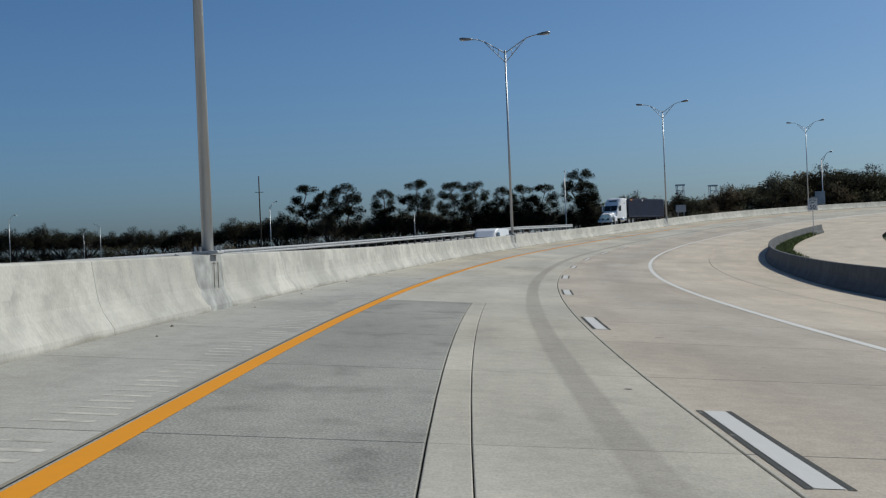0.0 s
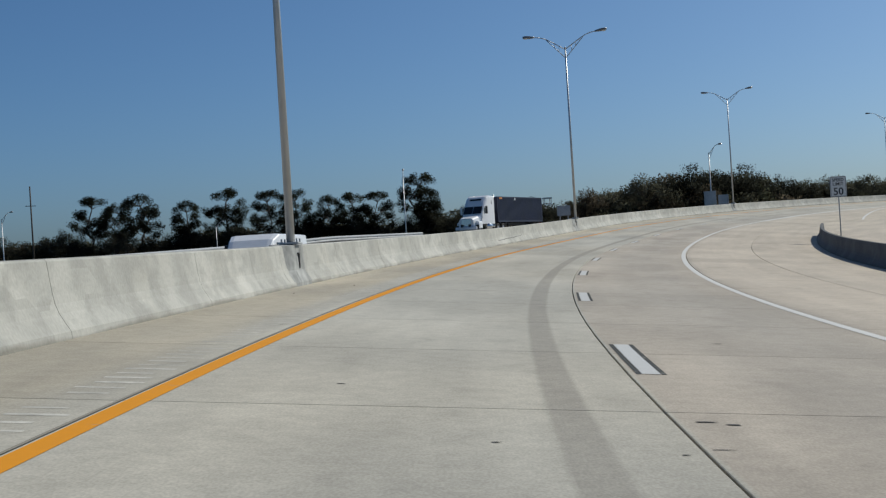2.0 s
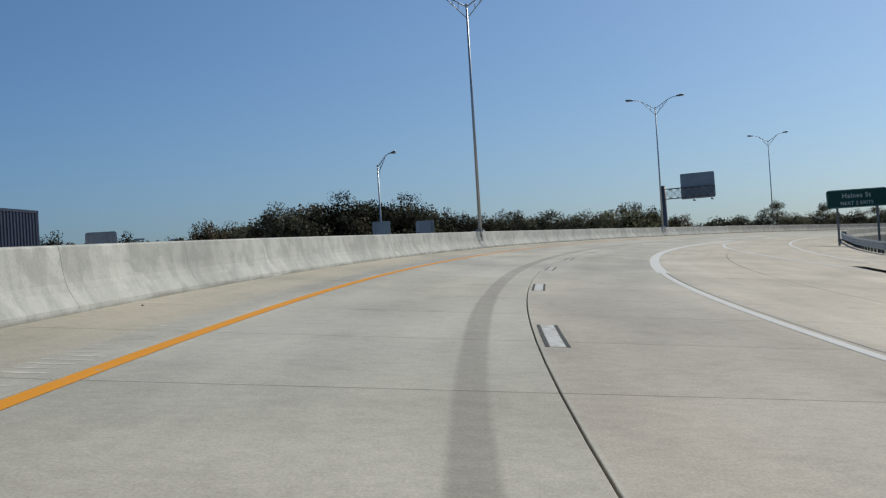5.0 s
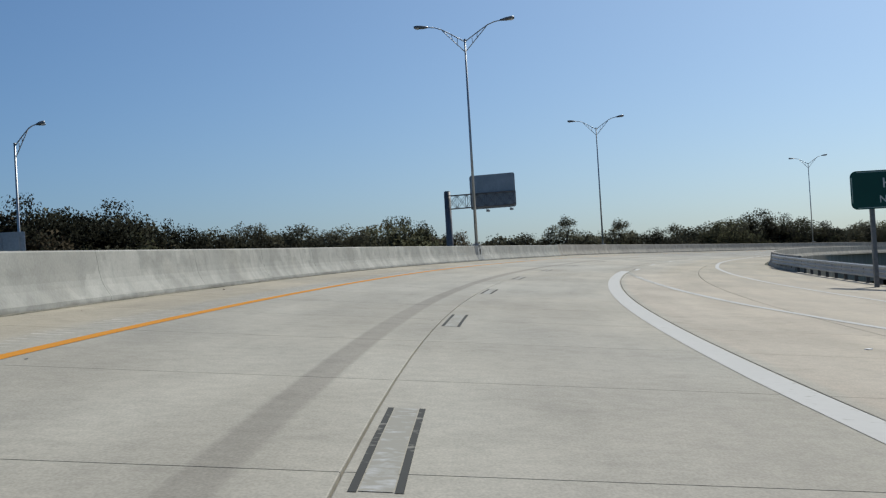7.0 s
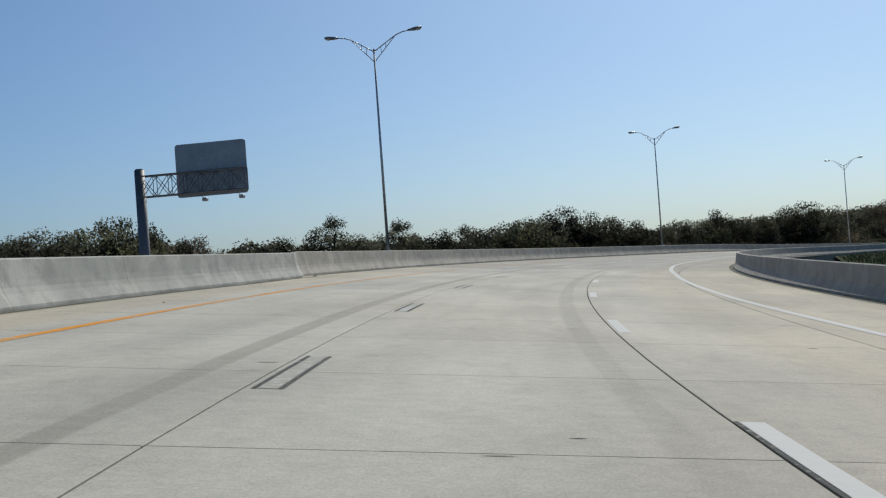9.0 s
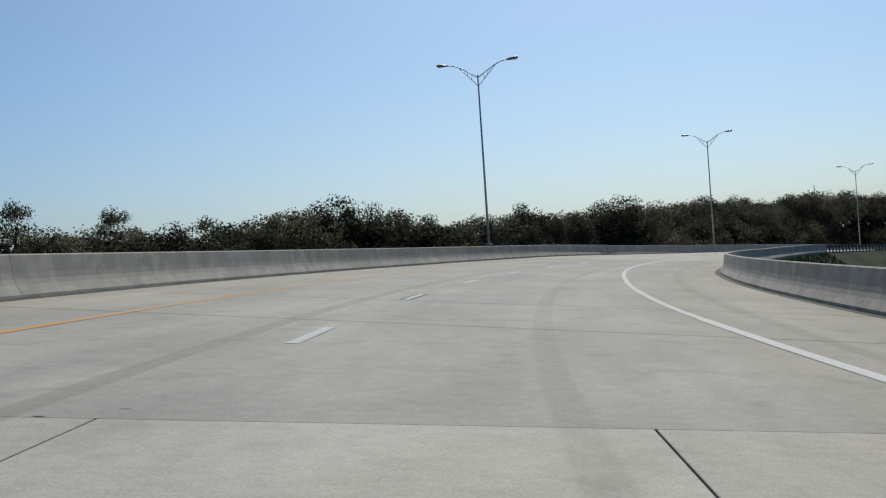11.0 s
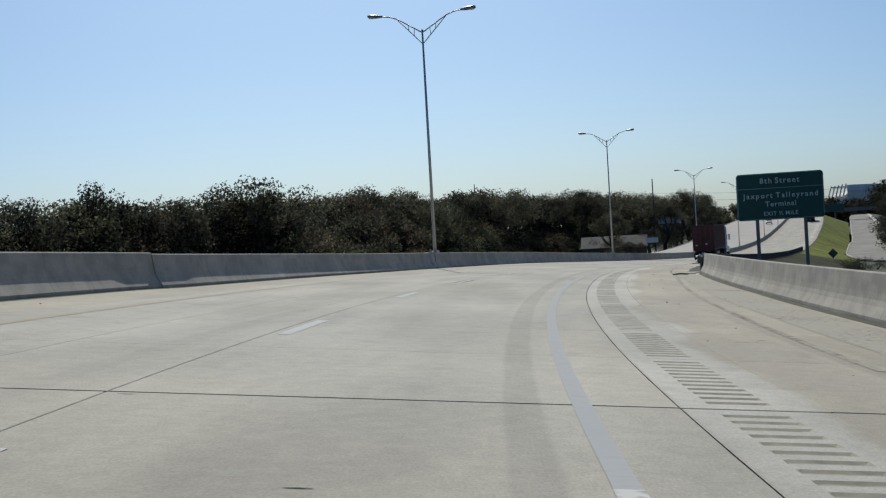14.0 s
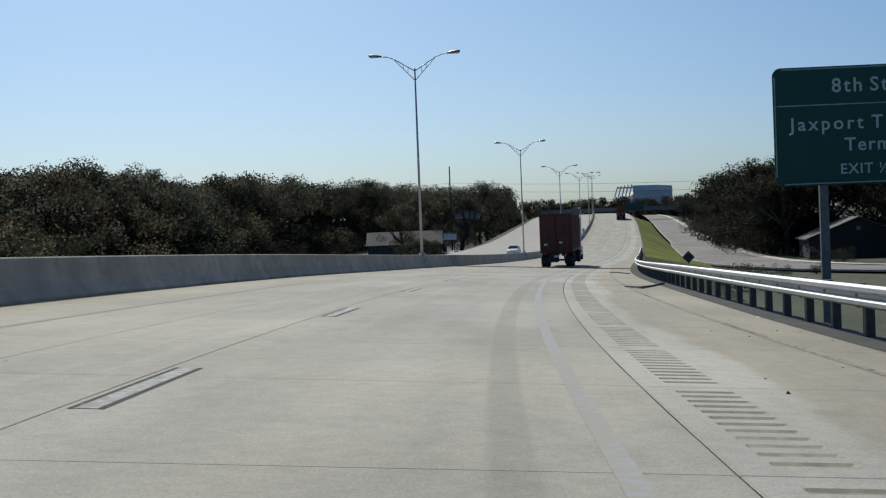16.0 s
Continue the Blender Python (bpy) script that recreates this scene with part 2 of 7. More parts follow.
def worn_paint(name, color, under, worn):
    """Road paint worn through to the concrete; worn: rows of (s, share left)."""
    m = bpy.data.materials.new(name)
    m.use_nodes = True
    nt = m.node_tree
    b = nt.nodes["Principled BSDF"]
    b.inputs["Roughness"].default_value = 0.9
    b.inputs["Specular IOR Level"].default_value = 0.2
    uv = nt.nodes.new("ShaderNodeUVMap")
    uv.uv_map = "road"
    sep = nt.nodes.new("ShaderNodeSeparateXYZ")
    nt.links.new(uv.outputs[0], sep.inputs[0])
    n = node(nt, "ShaderNodeTexNoise")
    n.inputs["Scale"].default_value, n.inputs["Detail"].default_value = 9.0, 6.0
    nt.links.new(uv.outputs[0], n.inputs["Vector"])
    n2 = node(nt, "ShaderNodeTexNoise")
    n2.inputs["Scale"].default_value, n2.inputs["Detail"].default_value = 0.35, 3.0
    nt.links.new(uv.outputs[0], n2.inputs["Vector"])
    ramp = nt.nodes.new("ShaderNodeValToRGB")
    s01 = math_node(nt, "DIVIDE", sep.outputs[1], 600.0)
    nt.links.new(s01, ramp.inputs[0])
    el = ramp.color_ramp.elements
    el[0].position, el[0].color = max(0.0, worn[0][0] / 600), (worn[0][1],) * 3 + (1,)
    el[1].position, el[1].color = worn[-1][0] / 600, (worn[-1][1],) * 3 + (1,)
    for ps, w in worn[1:-1]:
        e = el.new(ps / 600)
        e.color = (w, w, w, 1)
    noise_sum = math_node(nt, "ADD", math_node(nt, "MULTIPLY", n.outputs["Fac"], 0.6), math_node(nt, "MULTIPLY", n2.outputs["Fac"], 0.4))
    r = nt.nodes.new("ShaderNodeMapRange")
    r.inputs[1].default_value, r.inputs[2].default_value = -0.06, 0.06
    lim = math_node(nt, "MULTIPLY_ADD", ramp.outputs[0], 0.5, 0.27)
    nt.links.new(math_node(nt, "SUBTRACT", lim, noise_sum), r.inputs[0])
    tint = mix(nt, n2.outputs["Fac"], tuple(c * 0.86 for c in color[:3]) + (1,), color)
    tint = mix(nt, math_node(nt, "MULTIPLY", n.outputs["Fac"], 0.55), tint, tuple(c * 0.72 + 0.02 for c in color[:3]) + (1,))
    nt.links.new(mix(nt, r.outputs[0], under, tint), b.inputs["Base Color"])
    return m


def barrier_material(name, base, stain, rust):
    """Cast concrete: pale film, vertical run-off stains, dirt of its own shape along the foot."""
    m = bpy.data.materials.new(name)
    m.use_nodes = True
    nt = m.node_tree
    b = nt.nodes["Principled BSDF"]
    b.inputs["Roughness"].default_value = 0.88
    b.inputs["Specular IOR Level"].default_value = 0.25
    uv = nt.nodes.new("ShaderNodeUVMap")
    uv.uv_map = "road"

    def noise_at(scale, detail, stretch):
        mp = nt.nodes.new("ShaderNodeMapping")
        mp.inputs["Scale"].default_value = stretch
        nt.links.new(uv.outputs[0], mp.inputs[0])
        n = node(nt, "ShaderNodeTexNoise")
        n.inputs["Scale"].default_value, n.inputs["Detail"].default_value = scale, detail
        nt.links.new(mp.outputs[0], n.inputs["Vector"])
        return n.outputs["Fac"]

    def span(x, lo, hi, a=0.0, z=1.0):
        r = nt.nodes.new("ShaderNodeMapRange")
        r.inputs[1].default_value, r.inputs[2].default_value = lo, hi
        r.inputs[3].default_value, r.inputs[4].default_value = a, z
        nt.links.new(x, r.inputs[0])
        return r.outputs[0]
    runs = noise_at(0.8, 5.0, (0.45, 1.0, 1))
    cloud = noise_at(0.5, 4.0, (1, 1, 1))
    grain = noise_at(22.0, 3.0, (1, 1, 1))
    foot = noise_at(1.6, 4.0, (1, 0.3, 1))
    col = mix(nt, span(runs, 0.45, 0.72, 0, 0.6), base, stain)
    col = mix(nt, span(cloud, 0.50, 0.72, 0, 0.55), col, rust)
    col = mix(nt, span(noise_at(1.5, 6.0, (1.6, 1.0, 1)), 0.46, 0.60, 0, 0.8), col, tuple(c * 0.70 for c in base[:3]) + (1,))
    col = mix(nt, span(noise_at(0.9, 5.0, (1.2, 0.8, 1)), 0.56, 0.68, 0, 0.75), col, tuple(c * 1.12 for c in base[:3]) + (1,))
    warp = nt.nodes.new("ShaderNodeMapping")
    warp.inputs["Scale"].default_value = (1.1, 0.75, 1)
    nt.links.new(uv.outputs[0], warp.inputs[0])
    cells = nt.nodes.new("ShaderNodeTexVoronoi")
    cells.distance = "CHEBYCHEV"
    cells.inputs["Scale"].default_value = 1.0
    nt.links.new(warp.outputs[0], cells.inputs["Vector"])
    cell = nt.nodes.new("ShaderNodeSeparateColor")
    nt.links.new(cells.outputs["Color"], cell.inputs[0])
    col = mix(nt, span(cell.outputs[0], 0.5, 0.9, 0, 0.6), col, tuple(c * 0.76 for c in base[:3]) + (1,))
    col = mix(nt, span(cell.outputs[1], 0.62, 0.9, 0, 0.45), col, tuple(c * 1.14 for c in base[:3]) + (1,))
    col = mix(nt, span(noise_at(3.4, 3.0, (0.12, 1.0, 1)), 0.58, 0.74, 0, 0.5), col, stain)
    col = mix(nt, span(noise_at(2.6, 5.0, (1, 0.7, 1)), 0.50, 0.68, 0, 0.45), col, stain)
    col = mix(nt, span(noise_at(0.22, 3.0, (0.3, 1, 1)), 0.48, 0.60, 0, 0.4), col, stain)
    sep = nt.nodes.new("ShaderNodeSeparateXYZ")
    nt.links.new(uv.outputs[0], sep.inputs[0])
    low = math_node(nt, "SUBTRACT", math_node(nt, "MULTIPLY_ADD", foot, 0.20, -0.05), sep.outputs[0])
    col = mix(nt, span(low, 0.0, 0.05, 0, 0.6), col, (0.16, 0.145, 0.11, 1))
    info = nt.nodes.new("ShaderNodeObjectInfo")
    r = nt.nodes.new("ShaderNodeMapRange")
    r.inputs[3].default_value, r.inputs[4].default_value = 0.965, 1.035
    nt.links.new(info.outputs["Random"], r.inputs[0])
    tone = math_node(nt, "MULTIPLY", r.outputs[0], span(grain, 0.25, 0.75, 0.90, 1.10))
    sc = nt.nodes.new("ShaderNodeVectorMath")
    sc.operation = "SCALE"
    nt.links.new(col, sc.inputs[0])
    nt.links.new(tone, sc.inputs["Scale"])
    nt.links.new(sc.outputs[0], b.inputs["Base Color"])
    bp = nt.nodes.new("ShaderNodeBump")
    bp.inputs["Strength"].default_value, bp.inputs["Distance"].default_value = 0.3, 0.01
    nt.links.new(grain, bp.inputs["Height"])
    nt.links.new(bp.outputs[0], b.inputs["Normal"])
    return m


M_ASPHALT_PALE = material("opposing_concrete", (0.36, 0.34, 0.31), 0.9, 0, 0.1, (10.0, 0.3), 0.2)
CONCRETE = (0.382, 0.366, 0.314, 1)
PAINT_WORN = (0.356, 0.343, 0.296, 1)
M_SLAB = pavement_material("pavement_concrete", CONCRETE, (0.404, 0.371, 0.300, 1))
M_PATCH = pavement_material("patched_concrete", (0.235, 0.233, 0.208, 1), (0.31, 0.305, 0.27, 1), drips=(), stains=0.6, speckle=0.22)
M_GREY_SLAB = pavement_material("grey_shoulder_concrete", (0.325, 0.322, 0.292, 1), (0.345, 0.335, 0.295, 1), drips=(), stains=0.8)
M_DECK = pavement_material("bridge_deck_concrete", (0.296, 0.287, 0.256, 1), (0.318, 0.30, 0.256, 1), stains=0.78)
M_BED = material("joint_sealant", (0.035, 0.035, 0.032), 0.9)
M_YELLOW = worn_paint("yellow_paint", (0.74, 0.295, 0.010, 1), (0.38, 0.33, 0.25, 1),
                      [(0, 0.86), (200, 0.8), (262, 0.7), (290, 0.48), (400, 0.42), (425, 0.22), (600, 0.2)])
M_WHITE = worn_paint("white_paint", (0.66, 0.655, 0.625, 1), PAINT_WORN, [(0, 0.85), (190, 0.88), (215, 0.8), (240, 0.74), (265, 0.74), (269, 0.92), (330, 0.85), (400, 0.72), (425, 0.5), (600, 0.5)])
M_FADED = worn_paint("faded_white_paint", (0.58, 0.585, 0.57, 1), PAINT_WORN, [(0, 0.95), (120, 0.82), (185, 0.48), (210, 0.36), (300, 0.36), (330, 0.66), (405, 0.72), (430, 0.72), (458, 0.62), (466, 0.42), (600, 0.5)])
M_RAMP_LINE = worn_paint("ramp_line_paint", (0.66, 0.655, 0.63, 1), PAINT_WORN, [(0, 0.7), (236, 0.7), (250, 0.56), (268, 0.36), (600, 0.2)])
M_GHOST = worn_paint("ghost_white_paint", (0.45, 0.456, 0.464, 1), (0.39, 0.374, 0.328, 1), [(0, 0.45), (408, 0.7), (424, 0.62), (445, 0.5), (480, 0.42), (500, 0.6), (600, 0.6)])
M_BLACK = worn_paint("black_contrast_paint", (0.06, 0.062, 0.058, 1), PAINT_WORN, [(0, 0.72), (300, 0.7), (600, 0.7)])
M_GROOVE = material("groove_dirt", (0.33, 0.31, 0.24), 0.95, grain=0.2)
# pale tone stands in for sunlight on the left grooves' lips
M_GROOVE_LIP = material("sunlit_groove_lip", (0.46, 0.445, 0.395), 0.95, grain=0.22)
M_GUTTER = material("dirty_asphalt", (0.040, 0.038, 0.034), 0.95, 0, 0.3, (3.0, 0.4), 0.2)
M_MOSS = worn_paint("moss_and_dirt", (0.075, 0.078, 0.05, 1), (0.25, 0.235, 0.19, 1), [(0, 0.2), (200, 0.25), (300, 0.75), (470, 0.7), (600, 0.6)])
M_SILT = worn_paint("brown_silt", (0.15, 0.13, 0.095, 1), (0.34, 0.315, 0.25, 1), [(0, 0.3), (376, 0.36), (600, 0.42)])
M_SILT_THIN = worn_paint("thin_silt", (0.20, 0.18, 0.135, 1), (0.365, 0.34, 0.28, 1), [(0, 0.3), (376, 0.34), (440, 0.30), (600, 0.2)])
M_GRIT = material("brown_grit", (0.10, 0.08, 0.055), 0.95, grain=0.3)
M_BARRIER = barrier_material("barrier_concrete", (0.485, 0.478, 0.43, 1), (0.29, 0.29, 0.262, 1), (0.40, 0.38, 0.32, 1))
# Ramp barrier: shade on its face put into the concrete's colour.
M_BARRIER_SHADE = barrier_material("shade_dark_barrier_concrete", (0.115, 0.12, 0.122, 1), (0.075, 0.078, 0.078, 1), (0.14, 0.135, 0.12, 1))
M_BARRIER_GREY = barrier_material("grey_barrier_concrete", (0.43, 0.40, 0.345, 1), (0.29, 0.275, 0.242, 1), (0.375, 0.34, 0.275, 1))
M_STEEL = material("galvanised_steel", (0.42, 0.43, 0.43), 0.55, 0.55, 0.08, (5.0, 0.8), 0.05)
M_POLE = material("brushed_aluminium_pole", (0.50, 0.51, 0.51), 0.42, 0.55, 0.06, (3.0, 0.4))
M_LAMP = material("grey_lamp_housing", (0.22, 0.23, 0.24), 0.4, 0.5)
M_LENS = material("lamp_lens", (0.65, 0.66, 0.66), 0.15)
M_DARKSTEEL = material("weathered_dark_steel", (0.10, 0.095, 0.09), 0.6, 0.4, 0.2)
M_GRASS_GROUND = material("ground_grass", (0.036, 0.046, 0.017), 0.95, 0, 0.35, (1.5, 0.06), 0.4)
M_GRASS = material("grass_blades", (0.11, 0.145, 0.035), 0.8, 0, 0.25, (2.0, 0.2), island=0.35)
M_ASPHALT = material("old_asphalt", (0.23, 0.218, 0.20), 0.9, 0, 0.2, (1.6, 0.12), 0.3, spec=0.25)
M_GREEN = material("green_sign_sheeting", (0.0, 0.066, 0.046), 0.38, 0, 0.06)
M_SIGNWHITE = material("white_sign_sheeting", (0.72, 0.73, 0.72), 0.45, 0, 0.04)
M_SIGNBLACK = material("black_sign_ink", (0.02, 0.02, 0.02), 0.5)
M_ALU = material("sign_back_aluminium", (0.38, 0.39, 0.40), 0.5, 0.6, 0.12, (6.0, 0.8))


# ---- building helpers ----
def mesh_from(name, verts, faces, mat, uvs=None, smooth=False):
    me = bpy.data.meshes.new(name)
    me.from_pydata([tuple(v) for v in verts], [], faces)
    if uvs is not None:
        layer = me.uv_layers.new(name="road")
        idx = np.empty(len(me.loops), dtype=np.int32)
        me.loops.foreach_get("vertex_index", idx)
        layer.data.foreach_set("uv", np.asarray(uvs, dtype=np.float32)[idx].ravel())
    me.materials.append(mat)
    if smooth:
        me.polygons.foreach_set("use_smooth", [True] * len(me.polygons))
    me.update()
    return me


def empty(name, m=None):
    ob = new(name)
    ob.empty_display_size = 0.2
    if m is not None:
        ob.matrix_world = m
    return ob


def part(name, data, mat=None, parent=None, label="", m=None):
    """Links a bmesh or a mesh as ONE object under a thing or a part."""
    if isinstance(data, bmesh.types.BMesh):
        me = bpy.data.meshes.new(name)
        data.to_mesh(me)
        data.free()
        me.materials.append(mat)
        data = me
    ob = new(name, data)
    if parent is not None:
        ob.parent = parent
    if m is not None:
        ob.matrix_basis = m
    if label:
        ob["label"] = label
    return ob


def box(bm, sx, sy, sz, m=Matrix(), bevel=0.0, seg=1):
    r = bmesh.ops.create_cube(bm, size=1.0, matrix=m @ Matrix.Diagonal((sx, sy, sz, 1)))
    if bevel:
        ed = list({e for v in r["verts"] for e in v.link_edges})
        bmesh.ops.bevel(bm, geom=ed, offset=bevel, segments=seg, affect="EDGES", profile=0.5)
    return bm


def tube(bm, a, b, r0, r1=None, n=8, caps=True):
    a, b = Vector(a), Vector(b)
    r1 = r0 if r1 is None else r1
    d = b - a
    m = Matrix.Translation((a + b) / 2) @ d.to_track_quat("Z", "Y").to_matrix().to_4x4()
    bmesh.ops.create_cone(bm, cap_ends=caps, segments=n, radius1=r0, radius2=r1, depth=d.length, matrix=m)
    return bm


def shade(bm, on=True):
    for f in bm.faces:
        f.smooth = on
    return bm


def loft(bm, sections, close=True, caps=True):
    """Joins rings of equal length into a skin."""
    rings = [[bm.verts.new(p) for p in sec] for sec in sections]
    n = len(rings[0])
    for a, b in zip(rings[:-1], rings[1:]):
        for i in range(n if close else n - 1):
            j = (i + 1) % n
            bm.faces.new((a[i], a[j], b[j], b[i]))
    if caps and close:
        bm.faces.new(rings[0][::-1])
        bm.faces.new(rings[-1])
    bmesh.ops.recalc_face_normals(bm, faces=bm.faces[:])
    return bm


def strip(s0, s1, ua, ub, dz=0.0, step=4.0, across=1, place=at):
    """Vertices, faces and map of a ribbon of the road between two offsets."""
    fa = ua if callable(ua) else (lambda s: ua)
    fb = ub if callable(ub) else (lambda s: ub)
    n = max(1, int(math.ceil((s1 - s0) / step)))
    v, f, uv = [], [], []
    for i in range(n + 1):
        s = s0 + (s1 - s0) * i / n
        for k in range(across + 1):
            u = fa(s) + (fb(s) - fa(s)) * k / across
            v.append(place(s, u, dz))
            uv.append((u, s))
    w = across + 1
    for i in range(n):
        for k in range(across):
            a = i * w + k
            f.append((a, a + 1, a + w + 1, a + w))
    return v, f, uv


def strip_mesh(name, mat, *args, **kw):
    v, f, uv = strip(*args, **kw)
    return mesh_from(name, v, f, mat, uv)


def slab_mesh(name, mat, s0, s1, ua, ub, skew=0.0, skew_end=None, top=0.0, depth=0.05, gap=0.009, step=2.3, ends=None):
    """One pavement slab with its edges, slightly arrised; ends: the gaps at its two ends."""
    skew_end = skew if skew_end is None else skew_end
    g0, g1 = ends or (gap, gap)
    fa = ua if callable(ua) else (lambda s: ua)
    fb = ub if callable(ub) else (lambda s: ub)
    n = max(1, int(math.ceil((s1 - s0) / step)))
    v, f, uv = [], [], []
    for i in range(n + 1):
        s = s0 + g0 + (s1 - s0 - g0 - g1) * i / n
        a, b = fa(s) + gap, fb(s) - gap
        for u, d in ((a, -depth), (a, -0.004), (a + 0.006, 0), (b - 0.006, 0), (b, -0.004), (b, -depth)):
            ss = s + (skew + (skew_end - skew) * i / n) * u
            v.append(at(ss, u, top + d))
            uv.append((u, ss))
    for i in range(n):
        for k in range(5):
            a = i * 6 + k
            f.append((a, a + 1, a + 7, a + 6))
    f.append((0, 5, 4, 3, 2, 1))
    e = n * 6
    f.append((e, e + 1, e + 2, e + 3, e + 4, e + 5))
    return mesh_from(name, v, f, mat, uv)


# ---- offsets of the main lines ----
LEFT_WALL = line([(-90, -5.5), (300, -5.65), (308.8, -5.95), (309, -6.35), (330, -6.9), (355, -6.8), (385, -6.15), (425, -6.05),
                  (435.6, -6.0), (435.7, -5.75), (470, -5.6), (520, -5.6), (1300, -5.6)])
RIGHT_EDGE = line([(-90, 8.8), (40, 8.8), (55, 8.98), (70, 9.45), (97, 9.85), (125, 9.95), (160, 10.1), (161, 13.8), (200, 15.6), (225, 15.6), (260, 13.2), (276, 11.5), (284, 10.55), (293, 9.95),
                   (328, 9.2), (363, 8.5), (378, 8.3), (400, 8.6), (420, 8.9), (440, 8.7), (464, 8.05), (500, 8.0), (600, 7.2), (700, 6.2), (760, 5.8), (1300, 5.8)])
WHITE_EDGE = line([(150, 16.0), (200, 13.4), (243, 10.2), (255, 9.1), (268, 8.1), (280, 7.4), (295, 6.9), (320, 6.5), (345, 5.5), (366, 4.85),
                   (379, 4.31), (388, 4.0), (397, 3.69), (410, 3.5), (1300, 3.5)])
OPPOSITE_EDGE = line([(-90, -21.6), (168, -21.6), (196, -24.4), (1300, -24.4)])
GORE = line([(200, 10.9), (218, 8.7), (230, 7.0), (238, 5.87), (245, 5.2), (265, 3.62)])


def opposite(s, u, dz=0.0):
    """The opposing carriageway: a parallel plane, lower than this one, that swings away between s 160 and 560."""
    away = float(np.interp(s, [170, 280, 400, 520], [0, 1, 1, 0]))
    away = away * away * (3 - 2 * away)
    drop = float(np.interp(s, [150, 190, 300, 420, 560, 640], [1.12, 2.05, 2.45, 2.4, 1.0, 0.25]))
    b = at(s, u)
    a = head(s)
    w = -15.0 * away
    return Vector((b.x + w * math.cos(a), b.y - w * math.sin(a), b.z - drop + dz))


# ---- ground ----
def ground_height(x, y):
    return GROUND + 0.25 * noise.noise(Vector((x * 0.02, y * 0.02, 0)))


def build_ground():
    gx = np.r_[-2500, -1500, -900, np.arange(-600, 1401, 25.0), 1700, 2300, 3200]
    gy = np.r_[-2500, -1500, -700, np.arange(-300, 901, 25.0), 1200, 1800, 3200]
    v = [(x, y, ground_height(x, y)) for y in gy for x in gx]
    w = len(gx)
    f = [(j * w + i, j * w + i + 1, (j + 1) * w + i + 1, (j + 1) * w + i) for j in range(len(gy) - 1) for i in range(w - 1)]
    tagged(part("ground", mesh_from("ground", v, f, M_GRASS_GROUND)), "rough green and brown grass ground round the highway", "ground", kind="structure")


def build_embankments():
    """Earth slopes that carry the carriageways down to the ground."""
    for name, edge, side, place in (("embankment_east", RIGHT_EDGE, 1, at), ("embankment_west", OPPOSITE_EDGE, -1, opposite)):
        v, f = [], []
        ss = np.arange(-90, 1300 if side < 0 else 292, 6.0)
        for s in ss:
            e = edge(s)
            p = place(s, e + 0.3 * side, -0.12)
            q = place(s, e + 1.6 * side, -0.30)
            a = head(s)
            run = max(1.0, (q.z - GROUND + 0.4) * 2.2)
            r = Vector((q.x + side * run * math.cos(a), q.y - side * run * math.sin(a), min(q.z, GROUND - 0.4)))
            v += [p, q, r]
        for i in range(len(ss) - 1):
            for k in (0, 1):
                a = i * 3 + k
                f.append((a, a + 1, a + 4, a + 3) if side > 0 else (a, a + 3, a + 4, a + 1))
        tagged(part(name, mesh_from(name, v, f, M_GRASS_GROUND)), "grassy embankment slope beside the raised road", "embankment", kind="structure")


# ---- the carriageway ----
road = tagged(empty("road"), "light grey concrete highway curving right with faint joints", "road", kind="structure")


def build_bed():
    v, f, uv = strip(-90, 1300, lambda s: LEFT_WALL(s) - 0.9, lambda s: RIGHT_EDGE(s) + 0.5, -0.045, 5.0, 3)
    part("road_bed", mesh_from("road_bed", v, f, M_BED, uv), parent=road, label="dark sealed joints between slabs")
    # the far stretch, out of the camera's reach, as one sheet
    part("far_pavement", strip_mesh("far_pavement", M_SLAB, 560, 1300, lambda s: -5.7, lambda s: RIGHT_EDGE(s) + 0.2, 0.0, 5.0, 3), parent=road)
    part("rear_pavement", strip_mesh("rear_pavement", M_SLAB, -90, 10.75, lambda s: -5.6, lambda s: RIGHT_EDGE(s) + 0.2, 0.0, 5.0, 3), parent=road)


LATE = 409.98  # where the slabs begin again after the bridge


